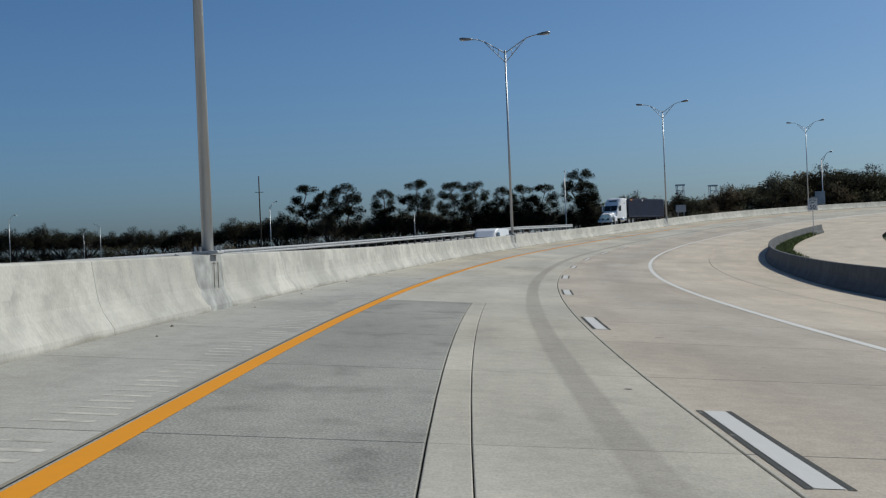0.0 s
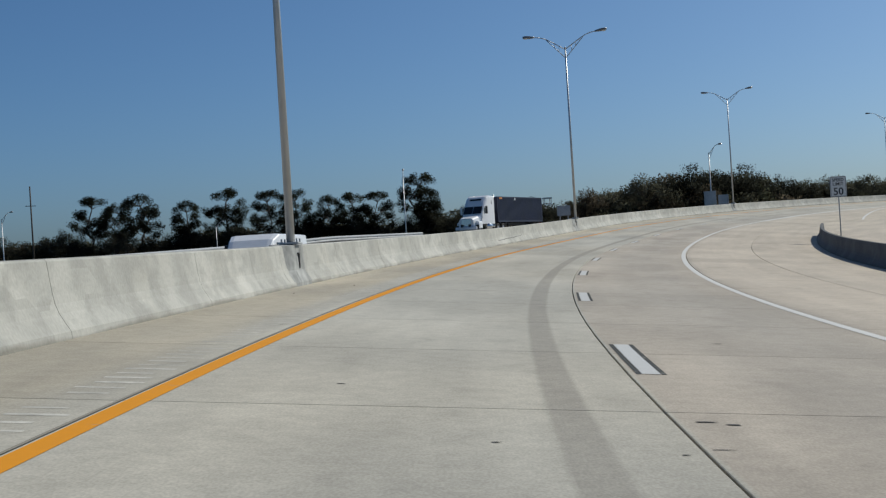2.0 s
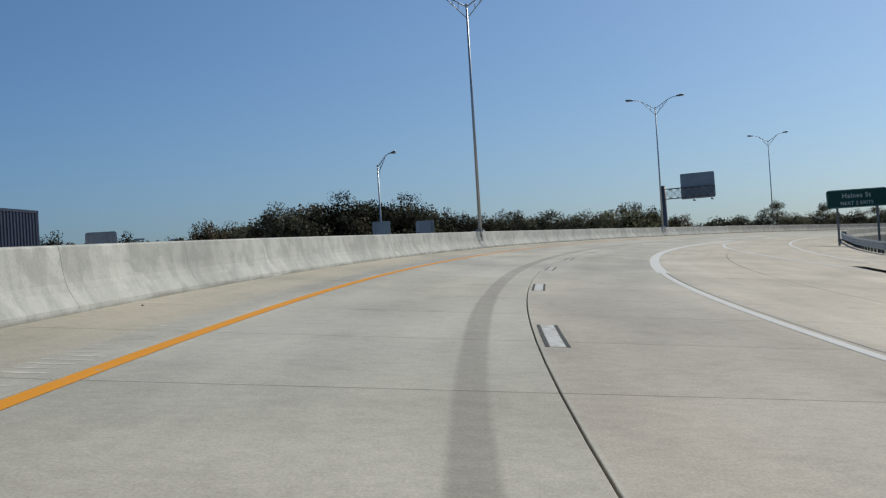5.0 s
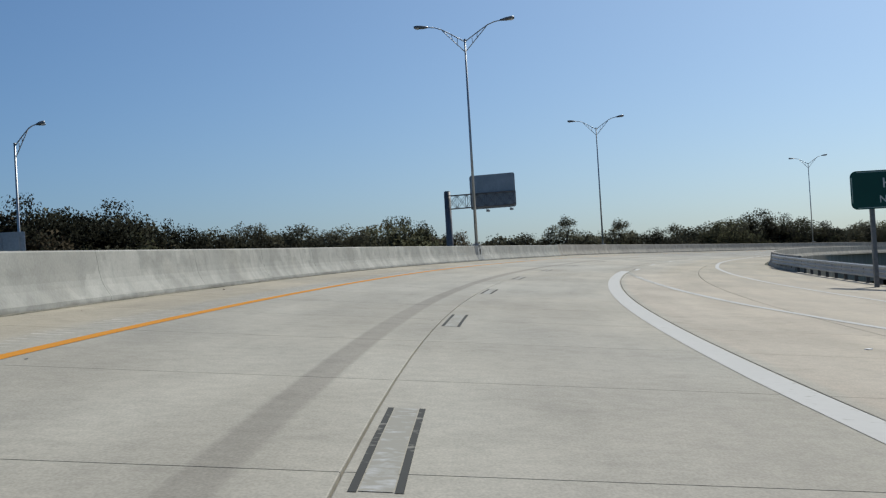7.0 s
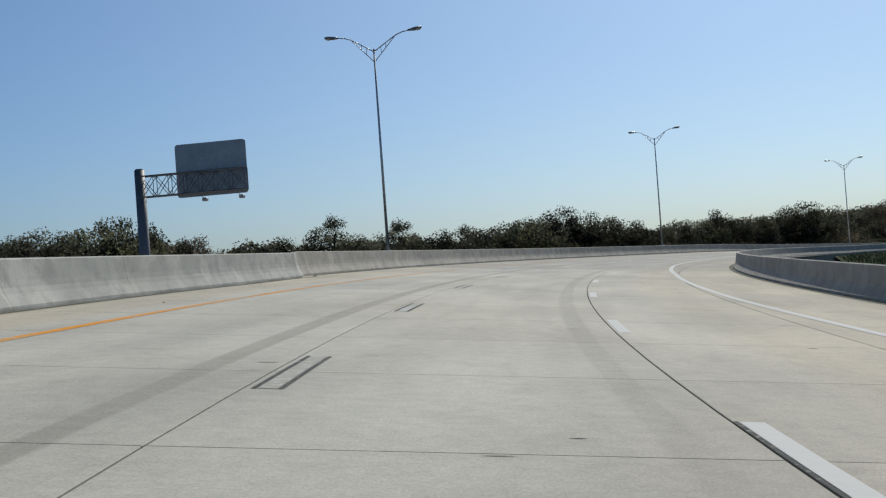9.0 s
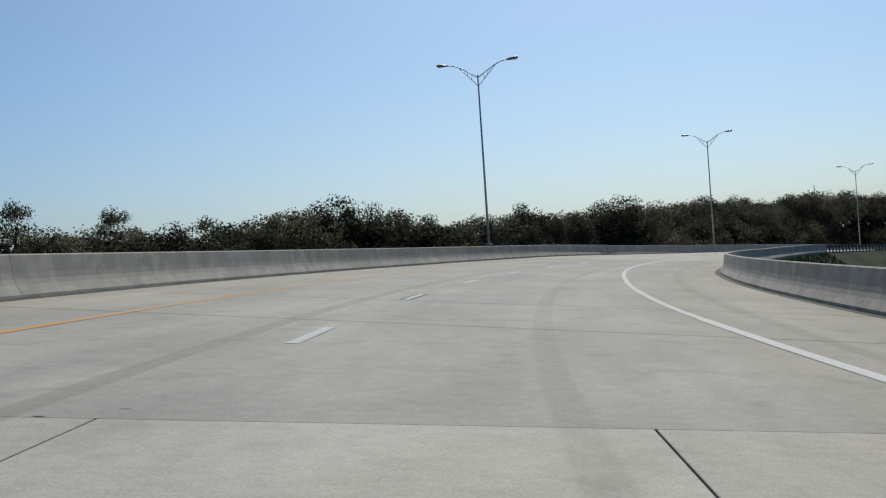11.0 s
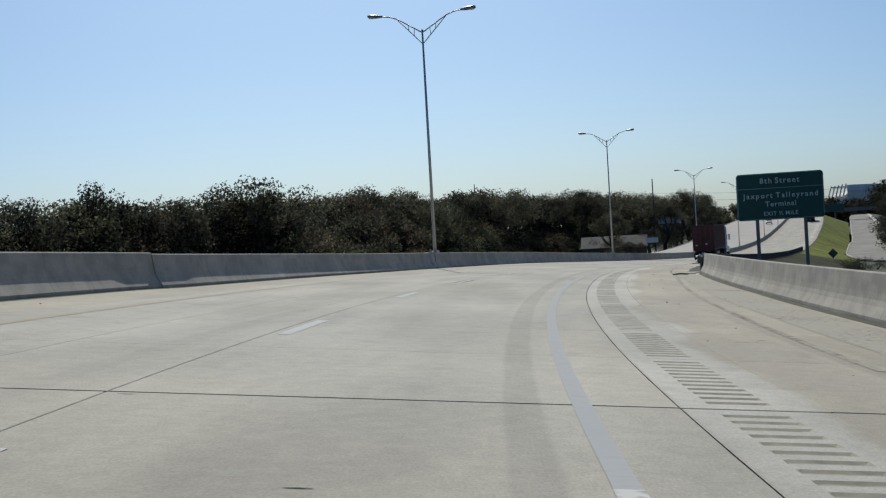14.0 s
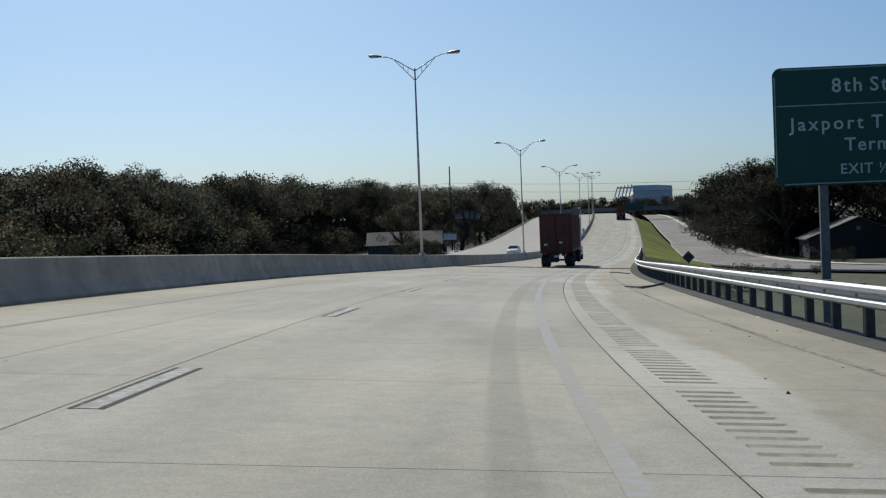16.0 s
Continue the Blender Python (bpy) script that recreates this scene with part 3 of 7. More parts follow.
def grooved_slab(name, s0, s1, ua, ub, gap, ends, ga=4.46, gb=4.94, pitch=0.33, wide=0.16, depth=0.013):
    """A shoulder slab with a row of ground rumble grooves across its inner part."""
    v, f, uv, slots = [], [], [], []
    cols = (ua + gap, ua + gap + 0.012, ga, ga + 0.03, gb - 0.03, gb, ub - 0.003)
    rows = [s0 + ends[0], s0 + ends[0] + 0.01]
    dips = [0, 0]
    for i in range(12):
        c = s0 + 0.32 + i * pitch
        if c + wide < s1 - 0.05:
            rows += [c, c + wide * 0.30, c + wide * 0.70, c + wide]
            dips += [0, 1, 1, 0]
    rows += [s1 - ends[1] - 0.01, s1 - ends[1]]
    dips += [0, 0]
    n = len(cols)
    for k, (r, d) in enumerate(zip(rows, dips)):
        for i, u in enumerate(cols):
            z = -depth * d if i in (3, 4) else 0.0
            if i == 0 or k in (0, len(rows) - 1):
                z = -0.004
            v.append(at(r, u, z))
            uv.append((u, r))
    for k in range(len(rows) - 1):
        for i in range(n - 1):
            q = k * n + i
            f.append((q, q + 1, q + n + 1, q + n))
            slots.append(1 if i in (2, 3, 4) and (dips[k] or dips[k + 1]) else 0)
    base = len(v)
    for k in (0, len(rows) - 1):
        for i in (0, n - 1):
            v.append(at(rows[k], cols[i], -0.05))
            uv.append((cols[i], rows[k]))
    e = (len(rows) - 1) * n
    f += [(base, base + 1) + tuple(range(n - 1, -1, -1)), (base + 3, base + 2) + tuple(range(e, e + n)),
          (base + 2, base) + tuple(range(0, e + 1, n)), (base + 1, base + 3) + tuple(range(e + n - 1, n - 2, -n))]
    slots += [0] * 4
    me = mesh_from(name, v, f, M_SLAB, uv)
    me.materials.append(M_GROOVE)
    me.polygons.foreach_set("material_index", slots)
    return me


SHOULDER_JOINT = line([(-90, 6.5), (200, 6.5), (300, 6.6), (410, 6.6), (447, 7.02), (455, 7.1), (462, 6.87), (498, 6.25), (600, 5.7)])


def build_slabs():
    pitch, start = 4.42, 19.6 - 2 * 4.42
    near, far = [], []
    s = start
    while s < 555:
        s1 = s + pitch
        if s1 <= 329.5 or s > 409.0:
            a, b = s, s1
        else:
            a, b = 0, 0
        s = s1
        if b == 0 and s1 > 400:
            s = LATE
        if b - a < 0.5:
            continue
        late = a > 409
        cuts = [lambda q: LEFT_WALL(q) - 0.35, -1.78 if late else -3.66, 0.0, 4.22 if late else 3.56]
        gap = 0.0065 if late else 0.009
        ends = (0.03 if abs(a - LATE - pitch) < 0.1 else 0.006, 0.03 if abs(b - LATE - pitch) < 0.1 else 0.006) if late else None
        for k in range(3):
            mat = M_PATCH if (k == 1 and b < 37.5 and not late) else M_GREY_SLAB if k == 0 and b < 51 else M_SLAB
            part("slab", slab_mesh("slab", mat, a, b, cuts[k], -1.82 if mat is M_PATCH else cuts[k + 1], gap=gap, ends=ends), parent=road)
            if mat is M_PATCH:
                part("slab", slab_mesh("slab", M_SLAB, a, b, -1.82, -1.56, gap=0.004), parent=road)
                part("slab", slab_mesh("slab", M_SLAB, a, b, -1.56, 0.0, gap=0.004), parent=road)
        if late:
            part("shoulder_slab", grooved_slab("shoulder_slab", a, b, cuts[3], 5.3, gap, ends), parent=road)
            part("shoulder_slab", slab_mesh("shoulder_slab", M_SLAB, a, b, 5.3, SHOULDER_JOINT, gap=0.003, ends=ends), parent=road)
        else:
            part("shoulder_slab", slab_mesh("shoulder_slab", M_SLAB, a, b, cuts[3], SHOULDER_JOINT), parent=road)
        part("shoulder_slab", slab_mesh("shoulder_slab", M_SLAB, a, b, SHOULDER_JOINT, lambda q: max(RIGHT_EDGE(q) + 0.25, SHOULDER_JOINT(q) + 0.3), gap=0.011, ends=ends), parent=road)
    # bridge deck: skewed expansion joints, no cross joints between them
    k = -0.40
    first = start + 72 * pitch
    while first > 329.6:
        first -= pitch
    last = LATE
    for a, b, k0, k1 in ((first, 340.0, 0.0, k), (340.0, 347.2, k, k), (347.2, 399.2, k, k), (399.2, last, k, 0.0)):
        part("deck_panel", slab_mesh("deck_panel", M_DECK, a, b, -7.6, 9.4, k0, k1, gap=0.026, step=3.0, ends=(0.006 if k0 == 0 else 0.026, 0.006 if k1 == 0 else 0.026)), parent=road)


def paint(name, mat, s0, s1, u, w, dz=0.004, label="", parent=None, step=2.0):
    fu = u if callable(u) else (lambda s: u)
    return part(name, strip_mesh(name, mat, s0, s1, lambda s: fu(s) - w / 2, lambda s: fu(s) + w / 2, dz, step), parent=parent or road, label=label)


def build_markings():
    paint("yellow_line", M_YELLOW, -90, 640, -3.54, 0.16, label="worn orange-yellow edge line")
    paint("white_line", M_WHITE, -90, 190, line([(-90, 3.6), (40, 3.58), (60, 3.5), (120, 3.44), (165, 3.36), (190, 3.45)]), 0.16, label="white edge line")
    paint("gore_line", M_WHITE, 190, 267.5, lambda s: 3.47 - 0.13 * min(1, max(0, (s - 200) / 20)), 0.36, label="broad white gore line")
    paint("white_line", M_RAMP_LINE, 200, 265, GORE, 0.22, 0.006, label="white edge line of the merging ramp")
    paint("white_line", M_WHITE, 170, 342, WHITE_EDGE, 0.20, 0.005, label="white edge line")
    paint("white_line", M_WHITE, 342, 411, WHITE_EDGE, 0.155, 0.005, label="white edge line")
    paint("white_line", M_GHOST, 411, 700, line([(411, 3.5), (424, 3.52), (470, 3.66), (520, 3.5), (700, 3.5)]), 0.145, 0.005, label="faded white edge line")
    paint("joint_tar", M_MOSS, -60, 140, -3.665, 0.028, 0.003, label="ragged dark tar along the shoulder joint")
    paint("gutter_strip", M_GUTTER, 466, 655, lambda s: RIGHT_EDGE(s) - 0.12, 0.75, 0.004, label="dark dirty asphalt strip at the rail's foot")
    paint("moss_strip", M_MOSS, 205, 560, lambda s: LEFT_WALL(s) + 0.05, 0.13, 0.0045, label="dark moss and dirt along the barrier's foot")
    paint("moss_strip", M_MOSS, 292, 464, lambda s: RIGHT_EDGE(s) - 0.10, 0.22, 0.0045, label="dark moss and dirt along the barrier's foot")
    k = -2
    while 18.545 + k * 12.19 < 760:
        s = 18.545 + k * 12.19
        bars = s < 318 or 340 < s < 352 or 440 < s < 620
        for u in (0.2,):
            d = paint("lane_dash", M_FADED, s, s + 3.05, u, 0.16, label="white lane dash")
            if bars:
                for o in (-0.108, 0.108):
                    paint("contrast_bar", M_BLACK, s - 0.02, s + 3.07, u + o, 0.042, 0.0035, parent=d)
        k += 1
    for i, s in enumerate((270.1, 282.3, 294.5, 306.7)):
        d = paint("lane_dash", M_WHITE, s, s + 3.05, 3.69, 0.17, label="white lane dash")
        if i < 1:
            paint("contrast_bar", M_BLACK, s - 0.02, s + 3.07, 3.69 - 0.108, 0.035, 0.0035, parent=d)
    # rumble grooves beside the yellow line: pale bars paint their sunlit lips
    v, f, uv = [], [], []
    for j in range(57):
        for i in range(12):
            s = 10.76 + j * 4.42 + 0.32 + i * 0.33
            q, r, w = random.uniform(-0.03, 0.06), random.uniform(-0.10, 0.02), random.uniform(0.05, 0.10)
            base = len(v)
            for ss, uu in ((s, -4.2 + q), (s, -3.78 + r), (s + w, -3.78 + r), (s + w, -4.2 + q)):
                v.append(at(ss, uu, 0.0018))
                uv.append((uu, ss))
            f.append((base, base + 1, base + 2, base + 3))
    tagged(part("rumble_grooves_left", mesh_from("rumble_grooves_left", v, f, M_GROOVE_LIP, uv), parent=road, label="row of shallow rumble grooves, sunlit lips painted pale"), kind="stuff")
    for s0, s1, a, b in ((409.82, 410.0, -3.2, -0.3), (409.86, 410.0, 0.2, 3.3), (409.84, 410.02, 4.2, 6.6)):
        part("dirt_strip", strip_mesh("dirt_strip", M_SILT, s0, s1, a, b, 0.0045, 0.1, 6), parent=road, label="dirt lying along the bridge's end")
    # dirt gathered along the shoulder's outer joint and at the barrier's foot
    for s0, s1, u, w in ((418, 470, lambda q: SHOULDER_JOINT(q) - 0.02, 0.12), (470, 520, lambda q: SHOULDER_JOINT(q) + 0.02, 0.10)):
        paint("dirt_strip", M_SILT, s0, s1, u, w, 0.0045, label="brown dirt gathered along the shoulder joint", step=1.0)
    paint("dirt_strip", M_SILT_THIN, 372, 466, lambda q: (SHOULDER_JOINT(q) + RIGHT_EDGE(q)) / 2 + 0.1, 1.2, 0.004, label="patchy dirt beside the barrier", step=1.0)
    # crack seals: short dark ticks across and beside the lane joint, and grit on the shoulder
    rng = np.random.default_rng(3)
    v, f = [], []
    for i in range(90):
        s = 15 + 470 * rng.random()
        u = rng.choice([0.0, 0.0, -3.6, -2.0, 2.2, 5.5]) + 0.25 * rng.normal()
        ln, wd = 0.05 + 0.16 * rng.random() ** 2, 0.02 + 0.025 * rng.random()
        across = rng.random() < 0.75
        base = len(v)
        pts = [(-0.5, -0.1), (-0.1, -0.5), (0.4, -0.3), (0.5, 0.2), (0.1, 0.5), (-0.35, 0.35)]
        for p, q in pts:
            v.append(at(s + (q * wd if across else q * ln), u + (p * ln if across else p * wd), 0.0035))
        f.append(tuple(range(base, base + 6)))
    # dark scraps and rubber marks of their own shapes
    for s, u, ln, wd in ((76.6, 0.20, 0.14, 0.05), (76.5, 0.36, 0.10, 0.05), (75.5, 0.12, 0.16, 0.02), (75.6, -1.13, 0.07, 0.03), (75.3, -0.12, 0.05, 0.03), (82.9, 1.29, 0.11, 0.05),
                         (135.7, 0.15, 0.22, 0.07), (259.4, -0.41, 0.15, 0.08), (280.1, 5.7, 0.14, 0.05), (276.8, -0.19, 0.2, 0.04), (47.9, -0.61, 0.10, 0.04), (48.7, -0.81, 0.12, 0.03), (51.0, 0.41, 0.10, 0.05), (52.7, 1.04, 0.17, 0.05), (52.6, 1.16, 0.08, 0.04), (54.4, 0.82, 0.08, 0.03), (55.9, 1.11, 0.09, 0.03),
                         (59.4, 1.65, 0.10, 0.04), (46.3, -1.4, 0.07, 0.04), (48.0, -2.91, 0.14, 0.03), (49.6, -2.29, 0.08, 0.02), (46.8, -2.92, 0.10, 0.03), (22.9, -0.27, 0.08, 0.04), (29.4, 0.84, 0.14, 0.04), (25.4, 1.38, 0.07, 0.03),
                         (133.4, -1.55, 0.12, 0.04), (131.9, -0.19, 0.05, 0.03), (245.4, 0.07, 0.14, 0.05), (248.1, 1.12, 0.12, 0.03), (105.5, -2.6, 0.12, 0.04), (108.0, -1.9, 0.06, 0.03), (421.7, 5.9, 0.22, 0.04), (422.1, 6.2, 0.12, 0.05), (135.7, -5.18, 0.18, 0.06), (137.2, -5.5, 0.12, 0.10)):
        base = len(v)
        for i in range(8):
            a = math.tau * i / 8
            r = 0.4 + 0.2 * rng.random()
            v.append(at(s + wd * r * math.sin(a), u + ln * r * math.cos(a), 0.0045))
        f.append(tuple(range(base, base + 8)))
    tagged(part("crack_seal", mesh_from("crack_seal", v, f, M_BED), parent=road, label="short dark crack seals"), kind="stuff")
    v, f = [], []
    for i in range(260):
        right = rng.random() < 0.65
        s = 380 + 170 * rng.random() if right else 12 + 470 * rng.random()
        u = 5.2 + 3.0 * rng.random() if right else LEFT_WALL(s) + 0.05 + 0.5 * abs(rng.normal())
        r = 0.008 + 0.02 * rng.random() ** 2
        c = at(s, u)
        base = len(v)
        for k in range(4):
            a = k * math.pi / 2 + rng.random()
            v.append((c.x + math.cos(a) * r * 1.4, c.y + math.sin(a) * r, c.z))
        v.append((c.x, c.y, c.z + r))
        f += [(base, base + 1, base + 4), (base + 1, base + 2, base + 4), (base + 2, base + 3, base + 4), (base + 3, base, base + 4)]
    tagged(part("grit", mesh_from("grit", v, f, M_GRIT), parent=road, label="scattered grit and leaf litter on the shoulders"), kind="stuff")


# ---- barriers ----
JERSEY = [(0.0, 0.0), (-0.01, 0.08), (-0.07, 0.17), (-0.125, 0.26), (-0.165, 0.36), (-0.19, 0.48), (-0.235, 0.81), (-0.255, 0.83), (-0.375, 0.83), (-0.395, 0.81), (-0.45, 0.33), (-0.60, 0.08), (-0.61, 0.0)]


def barrier_run(parent, s0, s1, edge, side=1, height=0.83, place=at, length=6.1, name="barrier_segment", deep=0.35, mat=None):
    """Cast segments end to end. side 1: the sloped face looks to +u."""
    n = max(1, round((s1 - s0) / length))
    for i in range(n):
        a, b = s0 + (s1 - s0) * i / n + 0.006, s0 + (s1 - s0) * (i + 1) / n - 0.006
        m = 3
        v, f, uv = [], [], []
        prof = [(0.0, -deep)] + JERSEY + [(-0.61, -deep)]
        w = len(prof)
        for k in range(m + 1):
            s = a + (b - a) * k / m
            e = edge(s)
            for du, z in prof:
                zz = z * height / 0.83 if z > 0 else z
                v.append(place(s, e + du * side, zz))
                uv.append((zz if zz > 0 else 0, s))
        for k in range(m):
            for j in range(w - 1):
                q = k * w + j
                f.append((q, q + w, q + w + 1, q + 1) if side > 0 else (q, q + 1, q + w + 1, q + w))
        f.append(tuple(range(w)) if side > 0 else tuple(range(w))[::-1])
        f.append(tuple(range(m * w, m * w + w))[::-1] if side > 0 else tuple(range(m * w, m * w + w)))
        part(name, mesh_from(name, v, f, mat or M_BARRIER, uv), parent=parent)


def scuff(parent, s0, s1, u_of, z_of, w):
    """A dark ragged scrape along the barrier's face."""
    rng = np.random.default_rng(int(s0))
    v, f = [], []
    n = int((s1 - s0) / 0.25)
    for i in range(n + 1):
        s = s0 + (s1 - s0) * i / n
        h = w * (0.35 + 0.65 * math.sin(math.pi * i / n)) * (0.5 + rng.random())
        z = z_of(s) + 0.012 * rng.normal()
        for zz in (z - h / 2, z + h / 2):
            k = -0.17 - 0.065 * (zz - 0.33) / 0.48 if zz > 0.33 else -0.01 - 0.16 * (zz - 0.08) / 0.25
            v.append(at(s, u_of(s) + k + 0.016, zz))
    for i in range(n):
        f.append((2 * i, 2 * i + 2, 2 * i + 3, 2 * i + 1))
    part("scuff", mesh_from("scuff", v, f, M_SCUFF), parent=parent, label="dark scraped scuff mark")


M_SCUFF = material("rubber_scuff", (0.13, 0.13, 0.12), 0.9, 0, 0.35, (9.0, 1.5))


def build_barriers():
    med = tagged(empty("median_barrier"), "pale stained concrete median barrier with cast joints", "barrier", kind="structure")
    barrier_run(med, -84, 309, LEFT_WALL, deep=2.6)
    scuff(med, 132.5, 141.5, LEFT_WALL, lambda s: 0.335 + 0.012 * (s - 141), 0.028)
    brg = tagged(empty("bridge_parapet"), "grey concrete bridge parapet set further back", "barrier", kind="structure")
    barrier_run(brg, 309, 435.65, LEFT_WALL, height=0.86, deep=1.2, mat=M_BARRIER_GREY)
    med2 = tagged(empty("median_barrier"), "shaded concrete median barrier leading to the far rise", "barrier", kind="structure")
    barrier_run(med2, 435.65, 1290, LEFT_WALL, length=7.0, deep=1.6, mat=M_BARRIER_GREY)
    nose = tagged(empty("ramp_barrier"), "stained concrete barrier between road and ramp, darkened for its shaded face", "barrier", kind="structure")
    barrier_run(nose, -84, 160, RIGHT_EDGE, side=-1, mat=M_BARRIER_SHADE)
    right = tagged(empty("outer_barrier"), "concrete barrier along the outer right shoulder", "barrier", kind="structure")
    barrier_run(right, 278, 464, RIGHT_EDGE, side=-1, deep=3.4, mat=M_BARRIER_GREY)


def guardrail(name, s0, s1, edge, side, label, place=at, drop=0.0, waves=2):
    """A corrugated steel rail on posts with blocks."""
    g = tagged(empty(name), label, "guardrail", kind="structure")
    W = [(0.0, 0.42), (0.075, 0.455), (0.08, 0.51), (0.0, 0.555), (0.0, 0.60), (0.08, 0.645), (0.075, 0.70), (0.0, 0.735)]
    if waves == 3:
        W = [(0.0, 0.26), (0.05, 0.295), (0.05, 0.345), (0.0, 0.385)] + [(0.0, 0.43), (0.05, 0.47), (0.05, 0.52), (0.0, 0.56), (0.0, 0.60), (0.05, 0.64), (0.05, 0.71), (0.0, 0.75)]
    n = max(1, round((s1 - s0) / 3.81))
    for i in range(n):
        a, b = s0 + (s1 - s0) * i / n, s0 + (s1 - s0) * (i + 1) / n + 0.05
        v, f = [], []
        for k in range(3):
            s = a + (b - a) * k / 2
            e = edge(s)
            for du, z in W:
                v.append(place(s, e - du * side, z + drop))
            for du, z in W[::-1]:
                v.append(place(s, e - (du - 0.012) * side, z + drop))
        w = 2 * len(W)
        for k in range(2):
            for j in range(w):
                q, r = k * w + j, k * w + (j + 1) % w
                f.append((q, r, r + w, q + w))
        part("rail", mesh_from("rail", v, f, M_STEEL, smooth=False), parent=g)
        for s in (a, (a + b) / 2):
            e = edge(s)
            bm = bmesh.new()
            box(bm, 0.13, 0.18, 1.35, bevel=0.01)
            v0 = place(s, e + 0.16 * side, 0.02 + drop)
            part("post", bm, M_DARKSTEEL, g, m=pose(v0.x, v0.y, v0.z, 0, 0, -math.degrees(head(s))))
            bm = bmesh.new()
            box(bm, 0.13, 0.15, 0.34, bevel=0.01)
            v0 = place(s, e + 0.06 * side, 0.58 + drop)
            part("block", bm, M_DARKSTEEL, g, m=pose(v0.x, v0.y, v0.z, 0, 0, -math.degrees(head(s))))
    return g


# ---- lamp posts ----
def build_pole(double=True, height=12.23, base=0.84):
    """A tapered pole with a truss bracket and cobra-head lamps; origin at the road's level under it."""
    kind = "light_pole"
    p = empty(kind)
    top = height
    bm = bmesh.new()
    tube(bm, (0, 0, base + 0.05), (0, 0, top + 0.35), 0.09, 0.05, 14)
    part("pole", shade(bm), M_POLE, p)
    bm = bmesh.new()
    box(bm, 0.42, 0.42, 0.05, Matrix.Translation((0, 0, base + 0.03)), 0.012)
    part("base_plate", bm, M_STEEL, p)
    for x in (-0.16, 0.16):
        for y in (-0.16, 0.16):
            bm = bmesh.new()
            tube(bm, (x, y, base + 0.05), (x, y, base + 0.13), 0.02, n=6)
            part("bolt", bm, M_STEEL, p)
    bm = bmesh.new()
    tube(bm, (0, 0, top + 0.35), (0, 0, top + 0.42), 0.075, 0.04, 10)
    part("cap", bm, M_STEEL, p)
    for side in ((-1, 1) if double else (0.5,)):
        bm = bmesh.new()
        up = [(0.05, top + 0.28), (0.75, top + 0.72), (1.35, top + 1.08), (1.75, top + 1.22), (2.2, top + 1.28)]
        for a, b in zip(up[:-1], up[1:]):
            tube(bm, (side * a[0], 0, a[1]), (side * b[0], 0, b[1]), 0.032, n=7)
        tube(bm, (side * 0.05, 0, top - 0.30), (side * 1.30, 0, top + 1.02), 0.026, n=7)
        tube(bm, (side * 0.42, 0, top + 0.50), (side * 0.45, 0, top + 0.13), 0.018, n=6)
        tube(bm, (side * 0.75, 0, top + 0.72), (side * 0.72, 0, top + 0.42), 0.018, n=6)
        arm = part("bracket_arm", shade(bm), M_STEEL, p)
        bm = bmesh.new()
        sec = []
        for x, w, h in ((2.10, 0.05, 0.05), (2.25, 0.10, 0.07), (2.45, 0.16, 0.10), (2.75, 0.17, 0.11), (2.92, 0.12, 0.07)):
            z = top + 1.28 + (x - 2.1) * 0.09
            sec.append([(side * x, w * math.cos(a), z + h * math.sin(a)) for a in [i * math.tau / 10 for i in range(10)]])
        loft(bm, sec)
        lamp = part("lamp_head", shade(bm), M_LAMP, p)
        bm = bmesh.new()
        bmesh.ops.create_uvsphere(bm, u_segments=10, v_segments=6, radius=1, matrix=Matrix.Translation((side * 2.72, 0, top + 1.27)) @ Matrix.Diagonal((0.16, 0.12, 0.07, 1)))
        part("lens", shade(bm), M_LENS, lamp)
    return p


POLES = [(32.3, -5.83), (95.4, -5.9), (157.9, -5.8), (218.5, -5.85), (281.4, -6.0), (338.6, -10.5), (410.4, -8.7), (473.6, -5.76), (543.6, -6.0),
         (611.7, -6.1), (671.4, -6.1), (735, -6.1), (797, -6.1), (860, -6.1), (925, -6.1)]


